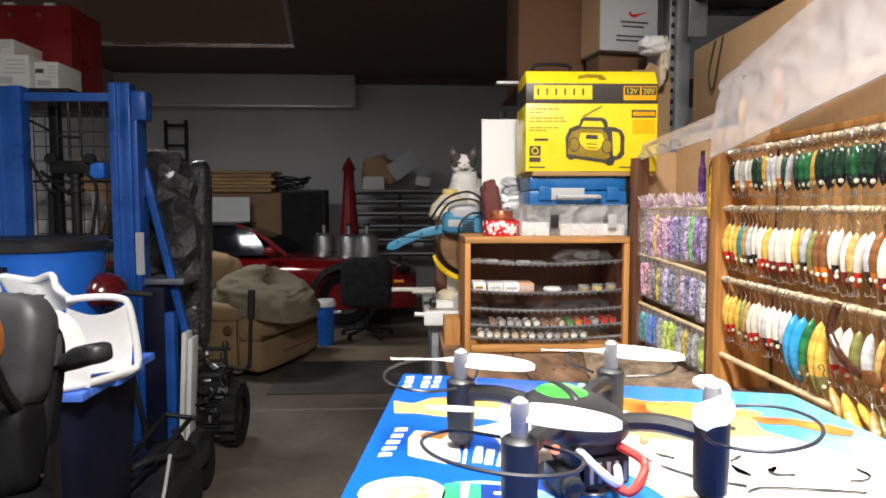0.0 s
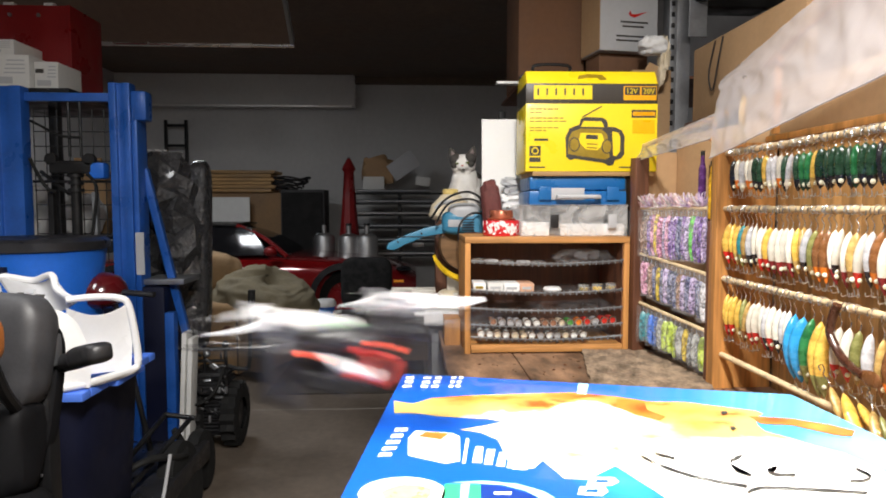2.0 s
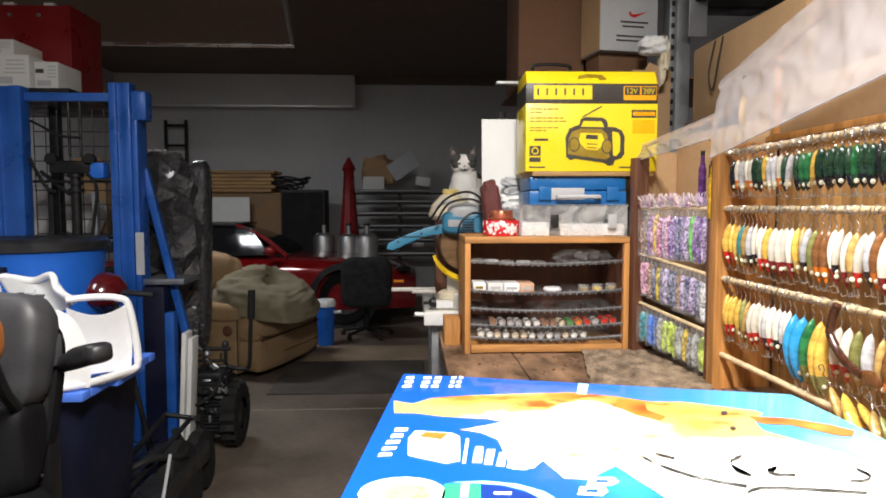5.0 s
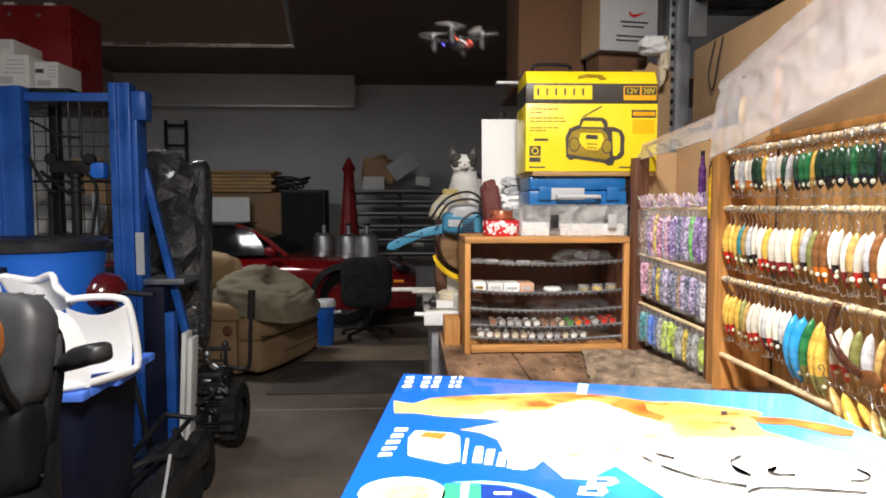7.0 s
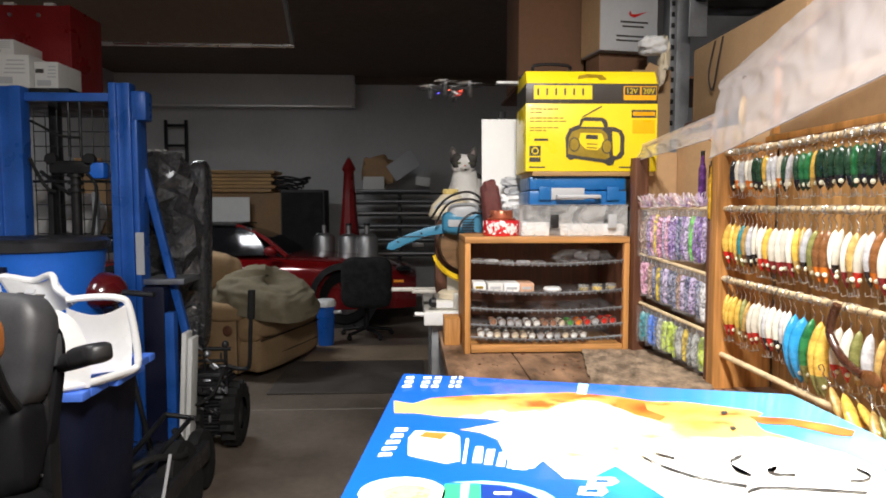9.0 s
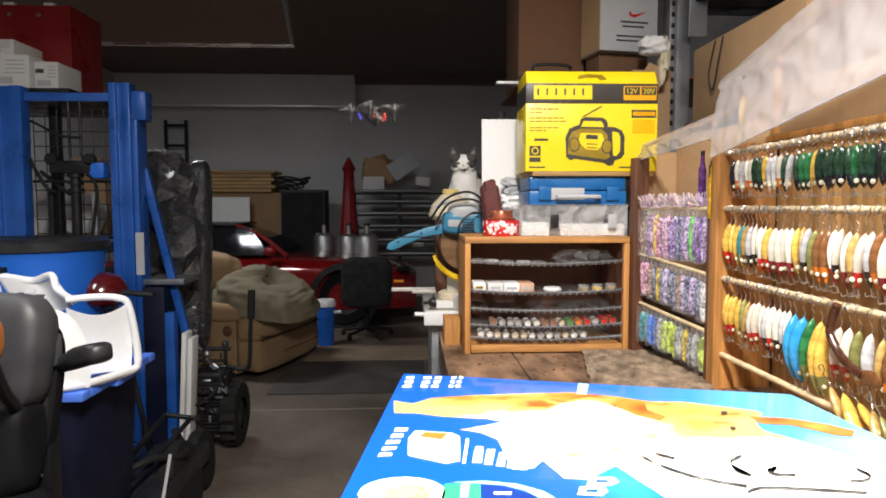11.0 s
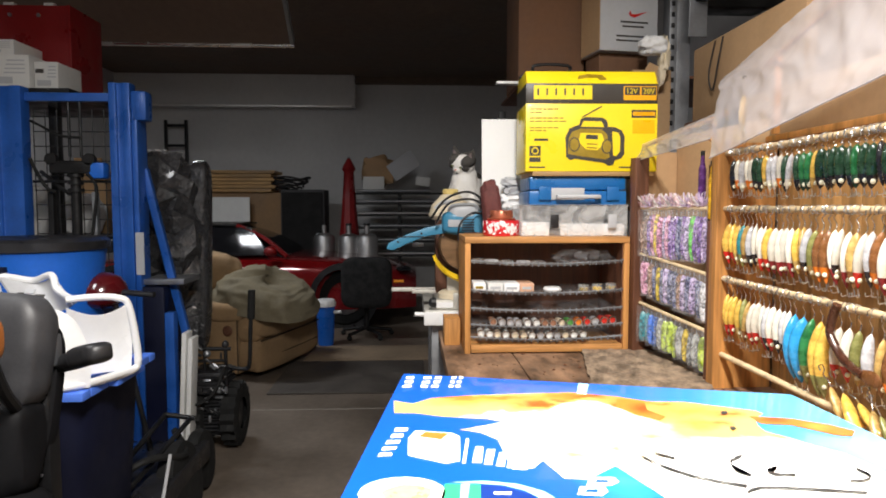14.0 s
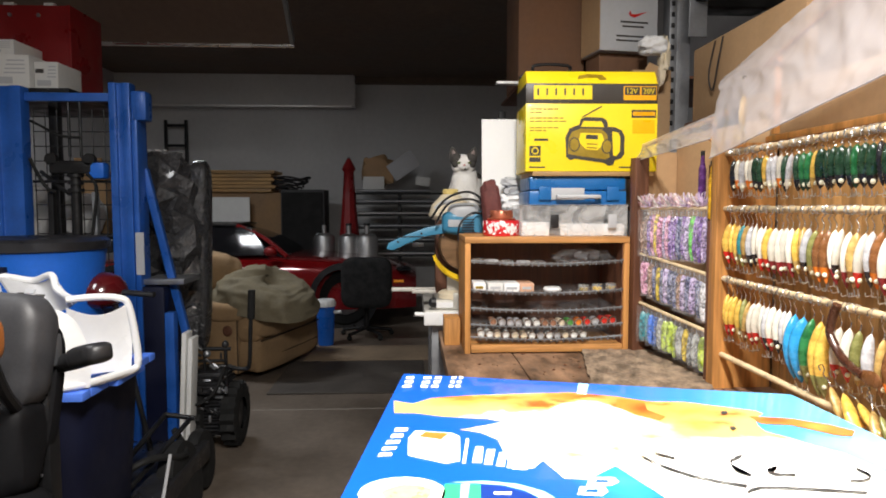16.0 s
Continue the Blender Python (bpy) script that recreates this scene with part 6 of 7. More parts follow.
        part("cap", lathe([(0, 0.151), (0.0065, 0.151), (0.0065, 0.165), (0, 0.165)], 14), BLACKPL, b)


soft_baits()


def film_awnings():
    def awning(label, y0, y1, slant, lines, seed, folds, props):
        """A film hung over straight lines running along y: each line is x, z at y0 and its rise to y1."""
        t = thing("film_awning", label, "plastic film", pose(0, 0, 0))
        n = len(lines) - 1

        def f(u, v):
            k = min(int(v * n), n - 1)
            w = v * n - k
            (xa, za, ra), (xb, zb, rb) = lines[k], lines[k + 1]
            y = y0 + slant * v * (1 - u) + (y1 - y0) * u
            sag = 0.006 * math.sin(math.pi * w) * math.sin(5 * u + seed)
            crease = folds * (0.25 - abs(noise.noise(Vector((u * 9 + v * 4, v * 3 - u * 2, seed)))))
            crease += 0.3 * folds * noise.noise(Vector((u * 30, v * 9 + u * 14, seed + 3)))
            return Vector((xa + (xb - xa) * w - crease - sag, y + 0.4 * crease, za + ra * u + (zb + rb * u - za - ra * u) * w + sag))
        part("film_sheet", sheet(f, 110, 40), FILM, t, angle=70)
        part("rolled_edge", tube([f(k / 8, 0) for k in range(9)], 0.002, 6), FILM, t)
        x, z, rise = lines[-1]
        part("batten", rod((x + 0.012, y0, z - 0.008), (x + 0.012, y1, z + rise - 0.008), 0.006, 8), PINE, t)
        for y, top in props:
            part("batten_prop", bx(x + 0.02, x + 0.035, y, y + 0.015, 1.605, top, 0.002), PINE, t)
    awning("milky polythene sheet draped over the lure rack", 1.62, 0.7, 0.2,
           ((0.775, 1.546, 0.14), (0.845, 1.735, -0.02), (0.9, 1.79, 0.25)), 2.0, 0.008, ((1.58, 1.8), (0.8, 1.99)))
    awning("narrow milky polythene sheet over the soft baits", 2.32, 1.66, 0.0,
           ((0.793, 1.578, 0.022), (0.825, 1.64, 0.036)), 5.0, 0.004, ((1.765, 1.66),))


film_awnings()
copy_thing(LURES["yellow"], pose(0.85, 1.6, 1.705, 0, 0, 20))


def eel_and_panel():
    e = thing("rubber_eel", "dark brown curved rubber eel lure on the dowel", "fishing lure", pose(0.86, 1.225, 1.21))
    part("body", tube([(0.0, 0.005, 0.012), (0.0, 0.02, -0.02), (0.0, 0.022, -0.055), (0, -0.02, -0.095), (0, -0.075, -0.112)], 0.009, 10), gloss("dark_brown_rubber", (0.06, 0.022, 0.012), 0.4), e)
    part("tail", blob(0.004, 0.03, 0.016, (0, -0.095, -0.113), 1, 0.1, 14), L_BRN, e)
    p = thing("cardboard_strip", "brown cardboard panel standing behind the rack top", "cardboard", pose(1.055, 1.7, 1.622))
    part("face", bx(0, 0.008, -1.1, 0.3, 0, 0.14, 0.001), CARDB, p)
    part("flap", moved(bx(0, 0.006, -0.3, 0.0, 0, 0.1, 0.001), pose(-0.01, -0.35, 0.02, 0, 8)), CARDB, p)
    rnd = random.Random(21)
    for k, y in (("yellow_big", 1.2), ("gold", 1.24), ("yellow", 1.165), ("gold", 1.13), ("olive", 1.1)):
        copy_thing(LURES[k], pose(0.865 + rnd.uniform(-0.01, 0.01), y, 1.045 + rnd.uniform(-0.01, 0.01), rnd.uniform(-60, -30), 0, rnd.uniform(-20, 40)))


eel_and_panel()


def storage_right():
    t = thing("pallet_rack", "grey perforated steel storage rack above the bench", "storage rack", pose(1.2, 2.95, 0))
    for x, y in ((0, 0), (0, 0.8), (0.9, 0), (0.9, 0.8)):
        p = part("upright", joined(bx(x, x + 0.035, y, y + 0.08, 0, 3.1, 0.003), bx(x + 0.036, x + 0.11, y + 0.02, y + 0.06, 0, 3.1, 0.004)), STEEL, t)
        if y == 0 and x == 0:
            for i in range(34):
                part("slot", bx(0.008, 0.024, -0.0015, 0.0002, 1.5 + i * 0.05, 1.522 + i * 0.05), BLACKSTEEL, t)
    part("beam", bx(0.111, 0.9, -0.03, 0.02, 2.34, 2.46, 0.005), BLACKSTEEL, t)
    part("beam_hook", bx(0.075, 0.16, -0.04, -0.031, 2.2, 2.4, 0.003), STEEL, t)
    part("side_beam", bx(-0.7, -0.002, -0.02, 0.03, 1.99, 2.025, 0.004), BLACKSTEEL, t)
    part("shelf_lip", bx(-0.81, -0.701, -0.015, 0.03, 1.984, 1.996, 0.002), WHITEPL, t, "white strip on the shelf edge")
    part("shelf", bx(-0.66, 0.9, 0.04, 0.9, 2.026, 2.04, 0.002), DARKW, t)
    part("shelf", bx(-0.7, 0.9, 0.04, 0.9, 1.4, 1.42, 0.002), DARKW, t)
    for x in (-0.68,):
        for y in (0.05, 0.84):
            part("rear_post", bx(x, x + 0.04, y, y + 0.04, 0, 1.988, 0.003), BLACKSTEEL, t)
    # long side beam toward the camera and its board
    r = thing("wall_shelf", "dark wooden wall shelf carrying cardboard boxes", "shelf", pose(1.15, 1.75, 1.74))
    part("shelf_board", bx(0, 1.04, -1.6, 0.9, 0, 0.03, 0.003), DARKW, r)
    part("upper_beam", bx(0.15, 0.21, -1.6, 1.18, 0.62, 0.76, 0.004), BLACKSTEEL, r)
    for y in (-1.4, -0.3, 0.75):
        part("bracket", bx(0.3, 1.04, y, y + 0.03, -0.16, -0.001, 0.003), BLACKSTEEL, r)

    def carton(m, w, d, h, material, label):
        c = thing("cardboard_box", label, "cardboard box", m, "cardboard boxes in the storage rack")
        part("box_body", bx(0, w, 0, d, 0, h, 0.004), material, c)
        part("tape", bx(w * 0.46, w * 0.54, -0.0008, d + 0.0008, h - 0.06, h + 0.0008), CARDB, c)
        return c
    c = carton(pose(1.18, 1.88, 1.771, 0, 0, 0), 0.5, 0.76, 0.3, CARDB, "long brown cardboard box on the wall shelf")
    part("loop_cord", tube([(-0.006, 0.5, 0.29), (-0.012, 0.52, 0.2), (-0.012, 0.56, 0.1), (-0.01, 0.6, 0.17), (-0.006, 0.56, 0.29)], 0.003, 6), BLACKPL, c, "looped black cord")
    carton(pose(1.2, 1.05, 1.771), 0.5, 0.8, 0.42, CARDB, "brown cardboard box with open flap on the wall shelf")
    carton(pose(1.22, 0.2, 1.771), 0.5, 0.8, 0.38, CARDB, "brown cardboard box at the shelf end")
    carton(pose(0.535, 3.2, 2.041), 0.33, 0.4, 0.95, CARDD, "tall brown cardboard box on the storage rack")
    carton(pose(0.88, 3.27, 2.041), 0.28, 0.4, 0.9, CARDD, "brown cardboard box set back on the rack")
    g = thing("shoe_carton", "silver grey printed carton with a red tick shape", "carton", pose(0.874, 2.95, 2.041, 0, 0, 9))
    part("box_body", bx(0, 0.29, 0, 0.21, 0.105, 0.52, 0.004), CARDG, g)
    part("side_panel", bx(-0.003, -0.0005, 0.004, 0.206, 0.11, 0.516), CARDB, g, "plain brown cardboard side")
    part("spacer", bx(0.02, 0.27, 0.05, 0.2, 0, 0.104, 0.003), CARDD, g)
    tick = part("red_tick", prism([(0.14, 0.21), (0.15, 0.195), (0.17, 0.19), (0.24, 0.222), (0.172, 0.205), (0.155, 0.207), (0.148, 0.222)], 0.0006), L_RED, g)
    tick.matrix_basis = pose(0, -0.0004, 0.07, 90)
    for z, a, b in ((0.165, 0.1, 0.24), (0.145, 0.11, 0.22), (0.1, 0.08, 0.26), (0.08, 0.08, 0.2)):
        part("text_bar", bx(a, b, -0.001, -0.0004, z + 0.07, z + 0.078), DARKPRINT, g)
    w = thing("white_sack", "crumpled white plastic bag on the rack", "plastic bag", pose(1.07, 2.86, 1.95))
    part("bag", blob(0.062, 0.05, 0.042, (0.015, 0, 0.195), 0.9, 0.35, 34, 8.0, 4), PAPER, w)
    part("tail", blob(0.022, 0.03, 0.075, (0.07, 0.0, 0.15), 0.8, 0.5, 26, 2.0, 6), CREAM, w)
    part("neck", blob(0.014, 0.02, 0.05, (0.06, 0.0, 0.07), 0.8, 0.4, 18, 4.0, 6), CREAM, w)
    s = thing("upright_carton", "brown carton with torn flap beside the upright", "carton", pose(1.02, 2.92, 1.421))
    part("box_body", bx(0, 0.18, 0.0, 0.06, 0, 0.63, 0.004), CARDB, s)
    part("flap", moved(bx(0, 0.1, 0, 0.004, 0, 0.14), pose(0.0, -0.02, 0.53, 12, 25, 0)), CARDB, s)
    b = thing("black_case", "black plastic carry case on the rack", "case", pose(0.66, 3.0, 2.041))
    part("shell", bx(-0.1, 0.1, 0.05, 0.25, 0, 0.02, 0.005), BLACKPL, b)
    part("handle", tube([(-0.07, 0.06, 0.01), (-0.07, 0.05, 0.052), (0.09, 0.05, 0.052), (0.09, 0.06, 0.01)], 0.008), BLACKPL, b)
    d = thing("dark_tote", "black storage tote on the high shelf", "tote", pose(1.4, 3.0, 2.465))
    part("tub", bx(0, 0.5, 0, 0.5, 0, 0.3, 0.03), BLACKPL, d)


storage_right()


# ---- mitre saw, cat and small things by the shelf ----
def saw_stand():
    s = thing("saw_stand", "grey steel stand with white table top", "tool stand", pose(0.22, 2.8, 0))
    part("table", bx(-0.17, 0.45, -0.2, 0.4, 0.925, 0.99, 0.006), CASTALU, s)
    part("lip", bx(-0.172, 0.0, -0.215, -0.201, 0.93, 0.985, 0.004), WHITEPL, s)
    for x in (-0.14, 0.36):
        for y in (-0.16, 0.3):
            part("leg", bx(x, x + 0.07, y, y + 0.05, 0, 0.924, 0.006), STEEL, s)
    part("lock_knob", rod((-0.17, -0.15, 0.965), (-0.21, -0.15, 0.967), 0.01), WHITEPL, s)
    b = thing("wood_block", "pale pine block at the bench edge", "wood block", pose(0.16, 2.34, 0.9))
    part("block", bx(-0.04, 0.02, 0, 0.12, 0, 0.1, 0.004), PINE, b)
    t = thing("mitre_saw", "teal and grey electric mitre saw with yellow guard", "mitre saw", pose(0.2, 2.7, 0.991))
    part("base", joined(bx(-0.11, 0.1, -0.08, 0.15, 0, 0.04, 0.01), bx(-0.2, -0.1, -0.02, 0.02, 0.06, 0.075, 0.003), bx(-0.29, -0.1, 0.03, 0.055, 0.062, 0.078, 0.004)), CASTALU, t)
    part("fence", bx(-0.05, 0.12, 0.0, 0.03, 0.041, 0.13, 0.006), CASTALU, t)
    part("turntable", lathe([(0, 0.041), (0.09, 0.041), (0.09, 0.06), (0.075, 0.07), (0, 0.07)]), CREAM, t)
    part("clamp", bx(-0.03, 0.03, -0.09, -0.06, 0.0, 0.07, 0.008), CASTALU, t)
    part("clamp_hole", moved(lathe([(0, 0), (0.008, 0), (0.008, 0.002), (0, 0.002)], 12), pose(0, -0.0905, 0.045, 90)), BLACKPL, t)
    part("blade", moved(lathe([(0, -0.001), (0.12, -0.001), (0.12, 0.001), (0, 0.001)], 40), pose(0.04, 0.02, 0.27, 90, 0, 12)), STEEL, t)
    part("guard", sheet(lambda u, v: Vector((0.04 + 0.155 * math.cos(3.55 + 1.3 * u), -0.075 + 0.04 * v, 0.29 + (0.155 + 0.02 * (v < 0.3)) * math.sin(3.55 + 1.3 * u))), 22, 3, 0.012), YELLOW, t, "yellow blade guard")
    part("upper_guard", moved(lathe([(0, -0.03), (0.1, -0.03), (0.115, -0.02), (0.115, 0.02), (0, 0.03)], 28), pose(0.03, 0.03, 0.27, 90, 0, 12)), wood("brown_guard", (0.2, 0.11, 0.05), 0), t)
    part("handle", moved(prism([(-0.31, 0.25), (-0.3, 0.275), (-0.22, 0.312), (-0.14, 0.34), (-0.05, 0.36), (-0.05, 0.318), (-0.14, 0.302), (-0.22, 0.272), (-0.28, 0.243)], 0.04, 0.007), Matrix(((1, 0, 0, 0), (0, 0, 1, -0.02), (0, 1, 0, 0), (0, 0, 0, 1)))), TEAL, t, "long teal trigger handle")
    part("motor_housing", blob(0.105, 0.06, 0.052, (0.03, -0.01, 0.362), 0.5, 0.0, 28), TEAL, t)
    part("motor_cover", moved(lathe([(0, 0), (0.036, 0), (0.042, 0.01), (0.042, 0.05), (0, 0.05)], 24), pose(0.09, -0.05, 0.355, 90)), TEAL, t)
    for k in range(5):
        part("vent_slot", bx(0.005, 0.055, -0.122, -0.119, 0.33 + k * 0.011, 0.335 + k * 0.011), BLACKPL, t)
    part("grey_band", moved(blob(0.07, 0.06, 0.045, (0, 0, 0), 0.6), pose(0.02, -0.01, 0.4)), CARDG, t)
    part("trigger", bx(-0.2, -0.15, -0.012, 0.012, 0.256, 0.276, 0.004), BLACKPL, t)
    part("handle_seam", bx(-0.27, -0.06, -0.0225, -0.0205, 0.3, 0.304), BLACKPL, t)
    for x, z in ((-0.26, 0.28), (-0.16, 0.315), (-0.07, 0.34)):
        part("screw", moved(lathe([(0, 0), (0.005, 0), (0.004, 0.003), (0, 0.003)], 10), pose(x, -0.0195, z, 90)), BLACKPL, t)
    part("badge", bx(-0.05, 0.01, -0.0715, -0.07, 0.345, 0.375, 0.0005), CARDG, t)
    part("lever", tube([(-0.1, -0.02, 0.42), (-0.07, -0.03, 0.445), (-0.03, -0.03, 0.45)], 0.009), CARDG, t)
    part("front_knob", moved(lathe([(0, 0), (0.02, 0), (0.022, 0.02), (0.012, 0.03), (0, 0.03)], 16), pose(-0.1, -0.08, 0.03, 0, -90)), BLACKPL, t)
    part("scale_plate", bx(-0.1, 0.09, -0.0835, -0.081, 0.008, 0.03), WHITEPL, t)
    part("cord", tube([(-0.1, -0.06, 0.36), (-0.05, -0.09, 0.44), (0.04, -0.1, 0.46), (0.1, -0.1, 0.43), (0.11, -0.1, 0.4), (0.04, -0.13, 0.4), (-0.01, -0.13, 0.34), (0.01, -0.12, 0.22), (0.06, -0.12, 0.13), (0.1, -0.12, 0.1)], 0.005, 7), BLACKPL, t, "looped black power cord")
    part("cord", tube([(-0.12, -0.03, 0.38), (-0.06, -0.08, 0.46), (0.02, -0.09, 0.49), (0.08, -0.05, 0.47), (0.1, 0.0, 0.42)], 0.005, 7), BLACKPL, t)
    p = thing("glue_tub", "cream tub with yellow lid and cloth", "tub", pose(0.175, 2.88, 1.0)
    )
    part("tub", lathe([(0, 0.362), (0.085, 0.362), (0.1, 0.38), (0.085, 0.43), (0.05, 0.465), (0.04, 0.475), (0, 0.475)]), CREAM, p)
    part("lid", lathe([(0, 0.476), (0.034, 0.476), (0.036, 0.482), (0.036, 0.496), (0.032, 0.5), (0, 0.5)]), mat("pale_yellow_plastic", (0.72, 0.55, 0.2), 0.5), p, "yellow lid")
    w = thing("low_crate", "dark wooden crate holding the cream tub", "crate", pose(0.175, 2.88, 0.991))
    part("crate_body", bx(-0.07, 0.07, -0.06, 0.069, 0, 0.37, 0.004), DARKW, w)
    k = thing("cat_perch", "rough wooden crate standing on the saw stand", "crate", pose(0.28, 2.95, 0.991))
    part("crate_body", bx(-0.13, 0.19, 0, 0.24, 0, 0.4, 0.004), DARKW, k)
    q = thing("rag_bundle", "dark maroon cloth pouch on the shelf top", "rags", pose(0.322, 2.46, 1.3145, 0, -7, 0))
    part("cloth", blob(0.036, 0.05, 0.1, (0, 0, 0.1), 0.5, 0.2, 30, 18, 5), mat("maroon_cloth", (0.16, 0.045, 0.04), 0.9, var=0.4), q)
    q = thing("rag_bundle", "pile of folded grey and white rags on the shelf top", "rags", pose(0.425, 2.56, 1.3145))
    rnd = random.Random(12)
    for i in range(7):
        ma = (CARDG, PAPER, CARDG, PAPER, PAPER, CARDG, CARDG)[i]
        part("folded_rag", moved(blob(0.062 - 0.004 * abs(i - 4), 0.03, 0.0175, (0, 0, 0), 0.55, 0.35, 26, i * 3.1, 6), pose(rnd.uniform(-0.008, 0.008), 0, 0.017 + 0.031 * i, 0, rnd.uniform(-7, 7), rnd.uniform(-10, 10))), ma, q)


saw_stand()


def shelf_contents():
    rnd = random.Random(3)
    cols = [("grey", (0.4, 0.4, 0.42)), ("white", (0.75, 0.75, 0.72)), ("cream", (0.65, 0.55, 0.4)), ("brown", (0.3, 0.14, 0.08)), ("orange", (0.75, 0.2, 0.02)), ("red", (0.6, 0.03, 0.02)), ("green", (0.08, 0.3, 0.06))]
    mats = {n: mat("enamel_" + n, c, 0.3, var=0.3, scale=60, coat=0.5) for n, c in cols}
    base = {}

    def vial(n, m):
        if n in base:
            return copy_thing(base[n], m)
        t = thing("paint_vial", "small glass vial lying with " + n + " paint", "vial", m, "paint vials on the pine rack")
        part("glass", moved(lathe([(0, 0), (0.011, 0), (0.0125, 0.004), (0.0125, 0.05), (0.009, 0.056), (0, 0.056)], 14), pose(0, 0, 0, -90)), mats[n], t)
        part("cap", moved(lathe([(0.0108, -0.004), (0.0135, -0.004), (0.0135, 0.004), (0.0128, 0.004)], 16), pose(0, 0, 0, -90)), WIRE, t)
        base[n] = t
        return t
    row = "brown grey grey grey white white brown brown cream green orange red grey red red".split()
    for i, n in enumerate(row):
        x = -0.19 + i * 0.0305 + rnd.uniform(-0.002, 0.002)
        vial(n, pose(0.478 + x, 2.212, 0.9 + 0.1 + 0.0185 - 0.012 * (1 - (x / 0.27) ** 2), 0, 0, rnd.uniform(-5, 5)))
    for i in range(13):
        x = -0.235 + i * 0.0305 + rnd.uniform(-0.002, 0.002)
        vial(rnd.choice(["grey", "white", "cream", "white"]), pose(0.478 + x, 2.212, 0.9 + 0.055 + 0.0185 - 0.012 * (1 - (x / 0.27) ** 2), 0, 0, rnd.uniform(-5, 5)))
    for x0, w, h, ma in ((-0.262, 0.045, 0.03, PAPER), (-0.21, 0.055, 0.028, CARDW), (-0.152, 0.055, 0.03, PAPER), (-0.095, 0.05, 0.03, mat("peach_card", (0.7, 0.42, 0.28), 0.6))):
        b = thing("small_box", "small white card box on the wire shelf", "box", pose(0.478 + x0, 2.215, 0.9 + 0.222 - 0.004 + 0.003 * (x0 < -0.2)), "small boxes on the pine rack")
        part("box_body", bx(0, w, 0, 0.1, 0, h, 0.002), ma, b)
        part("print", bx(0.008, w - 0.01, -0.001, -0.0003, h * 0.3, h * 0.6), OLIVEPR if x0 < -0.25 else CARDG, b)
    d = thing("white_disc", "small white plastic disc on the shelf", "disc", pose(0.51, 2.27, 1.115))
    part("disc", lathe([(0, 0), (0.032, 0), (0.034, 0.006), (0.028, 0.013), (0, 0.014)]), WHITEPL, d)
    for i in range(3):
        j = thing("glass_jar", "little glass jar with yellow contents", "jar", pose(0.62 + i * 0.05, 2.25, 1.116 + 0.002 * i), "jars on the pine rack")
        part("jar", lathe([(0, 0), (0.019, 0), (0.02, 0.003), (0.02, 0.022), (0, 0.022)], 18), CLEARPL, j)
        part("contents", lathe([(0, 0.002), (0.016, 0.002), (0.016, 0.012), (0, 0.014)], 14), YELLOW if i == 1 else OLIVEPR, j)
    for i in range(5):
        p = thing("flat_packet", "flat grey packet on the top shelf", "packet", pose(0.23 + i * 0.055, 2.22, 1.22 - 0.003 * min(i, 3), 0, 0, rnd.uniform(-12, 12)), "packets on the pine rack")
        part("packet", blob(0.026, 0.05, 0.007, (0, 0.04, 0.007), 0.6, 0.2, 16, i), CARDG if i % 2 else CLEARPL, p)
    for z in (0.325, 0.222, 0.158, 0.1, 0.055):
        w = thing("price_rail", "thin wire rail with small pegs on the rack shelf", "rail", pose(0.478, 2.2, 0.9))
        for i in range(24):
            x = -0.262 + i * 0.0228
            part("peg", bx(x, x + 0.0022, -0.004, 0.004, z - 0.004 - 0.012 * (1 - (x / 0.272) ** 2), z + 0.013 - 0.012 * (1 - (x / 0.272) ** 2)), STEEL, w)
    f = thing("film_bag", "clear crumpled plastic bag on the top shelf", "plastic bag", pose(0.62, 2.27, 1.216))
    part("bag", blob(0.1, 0.06, 0.025, (0, 0, 0.022), 0.8, 0.5, 26, 4, 8), BLISTER, f)


shelf_contents()


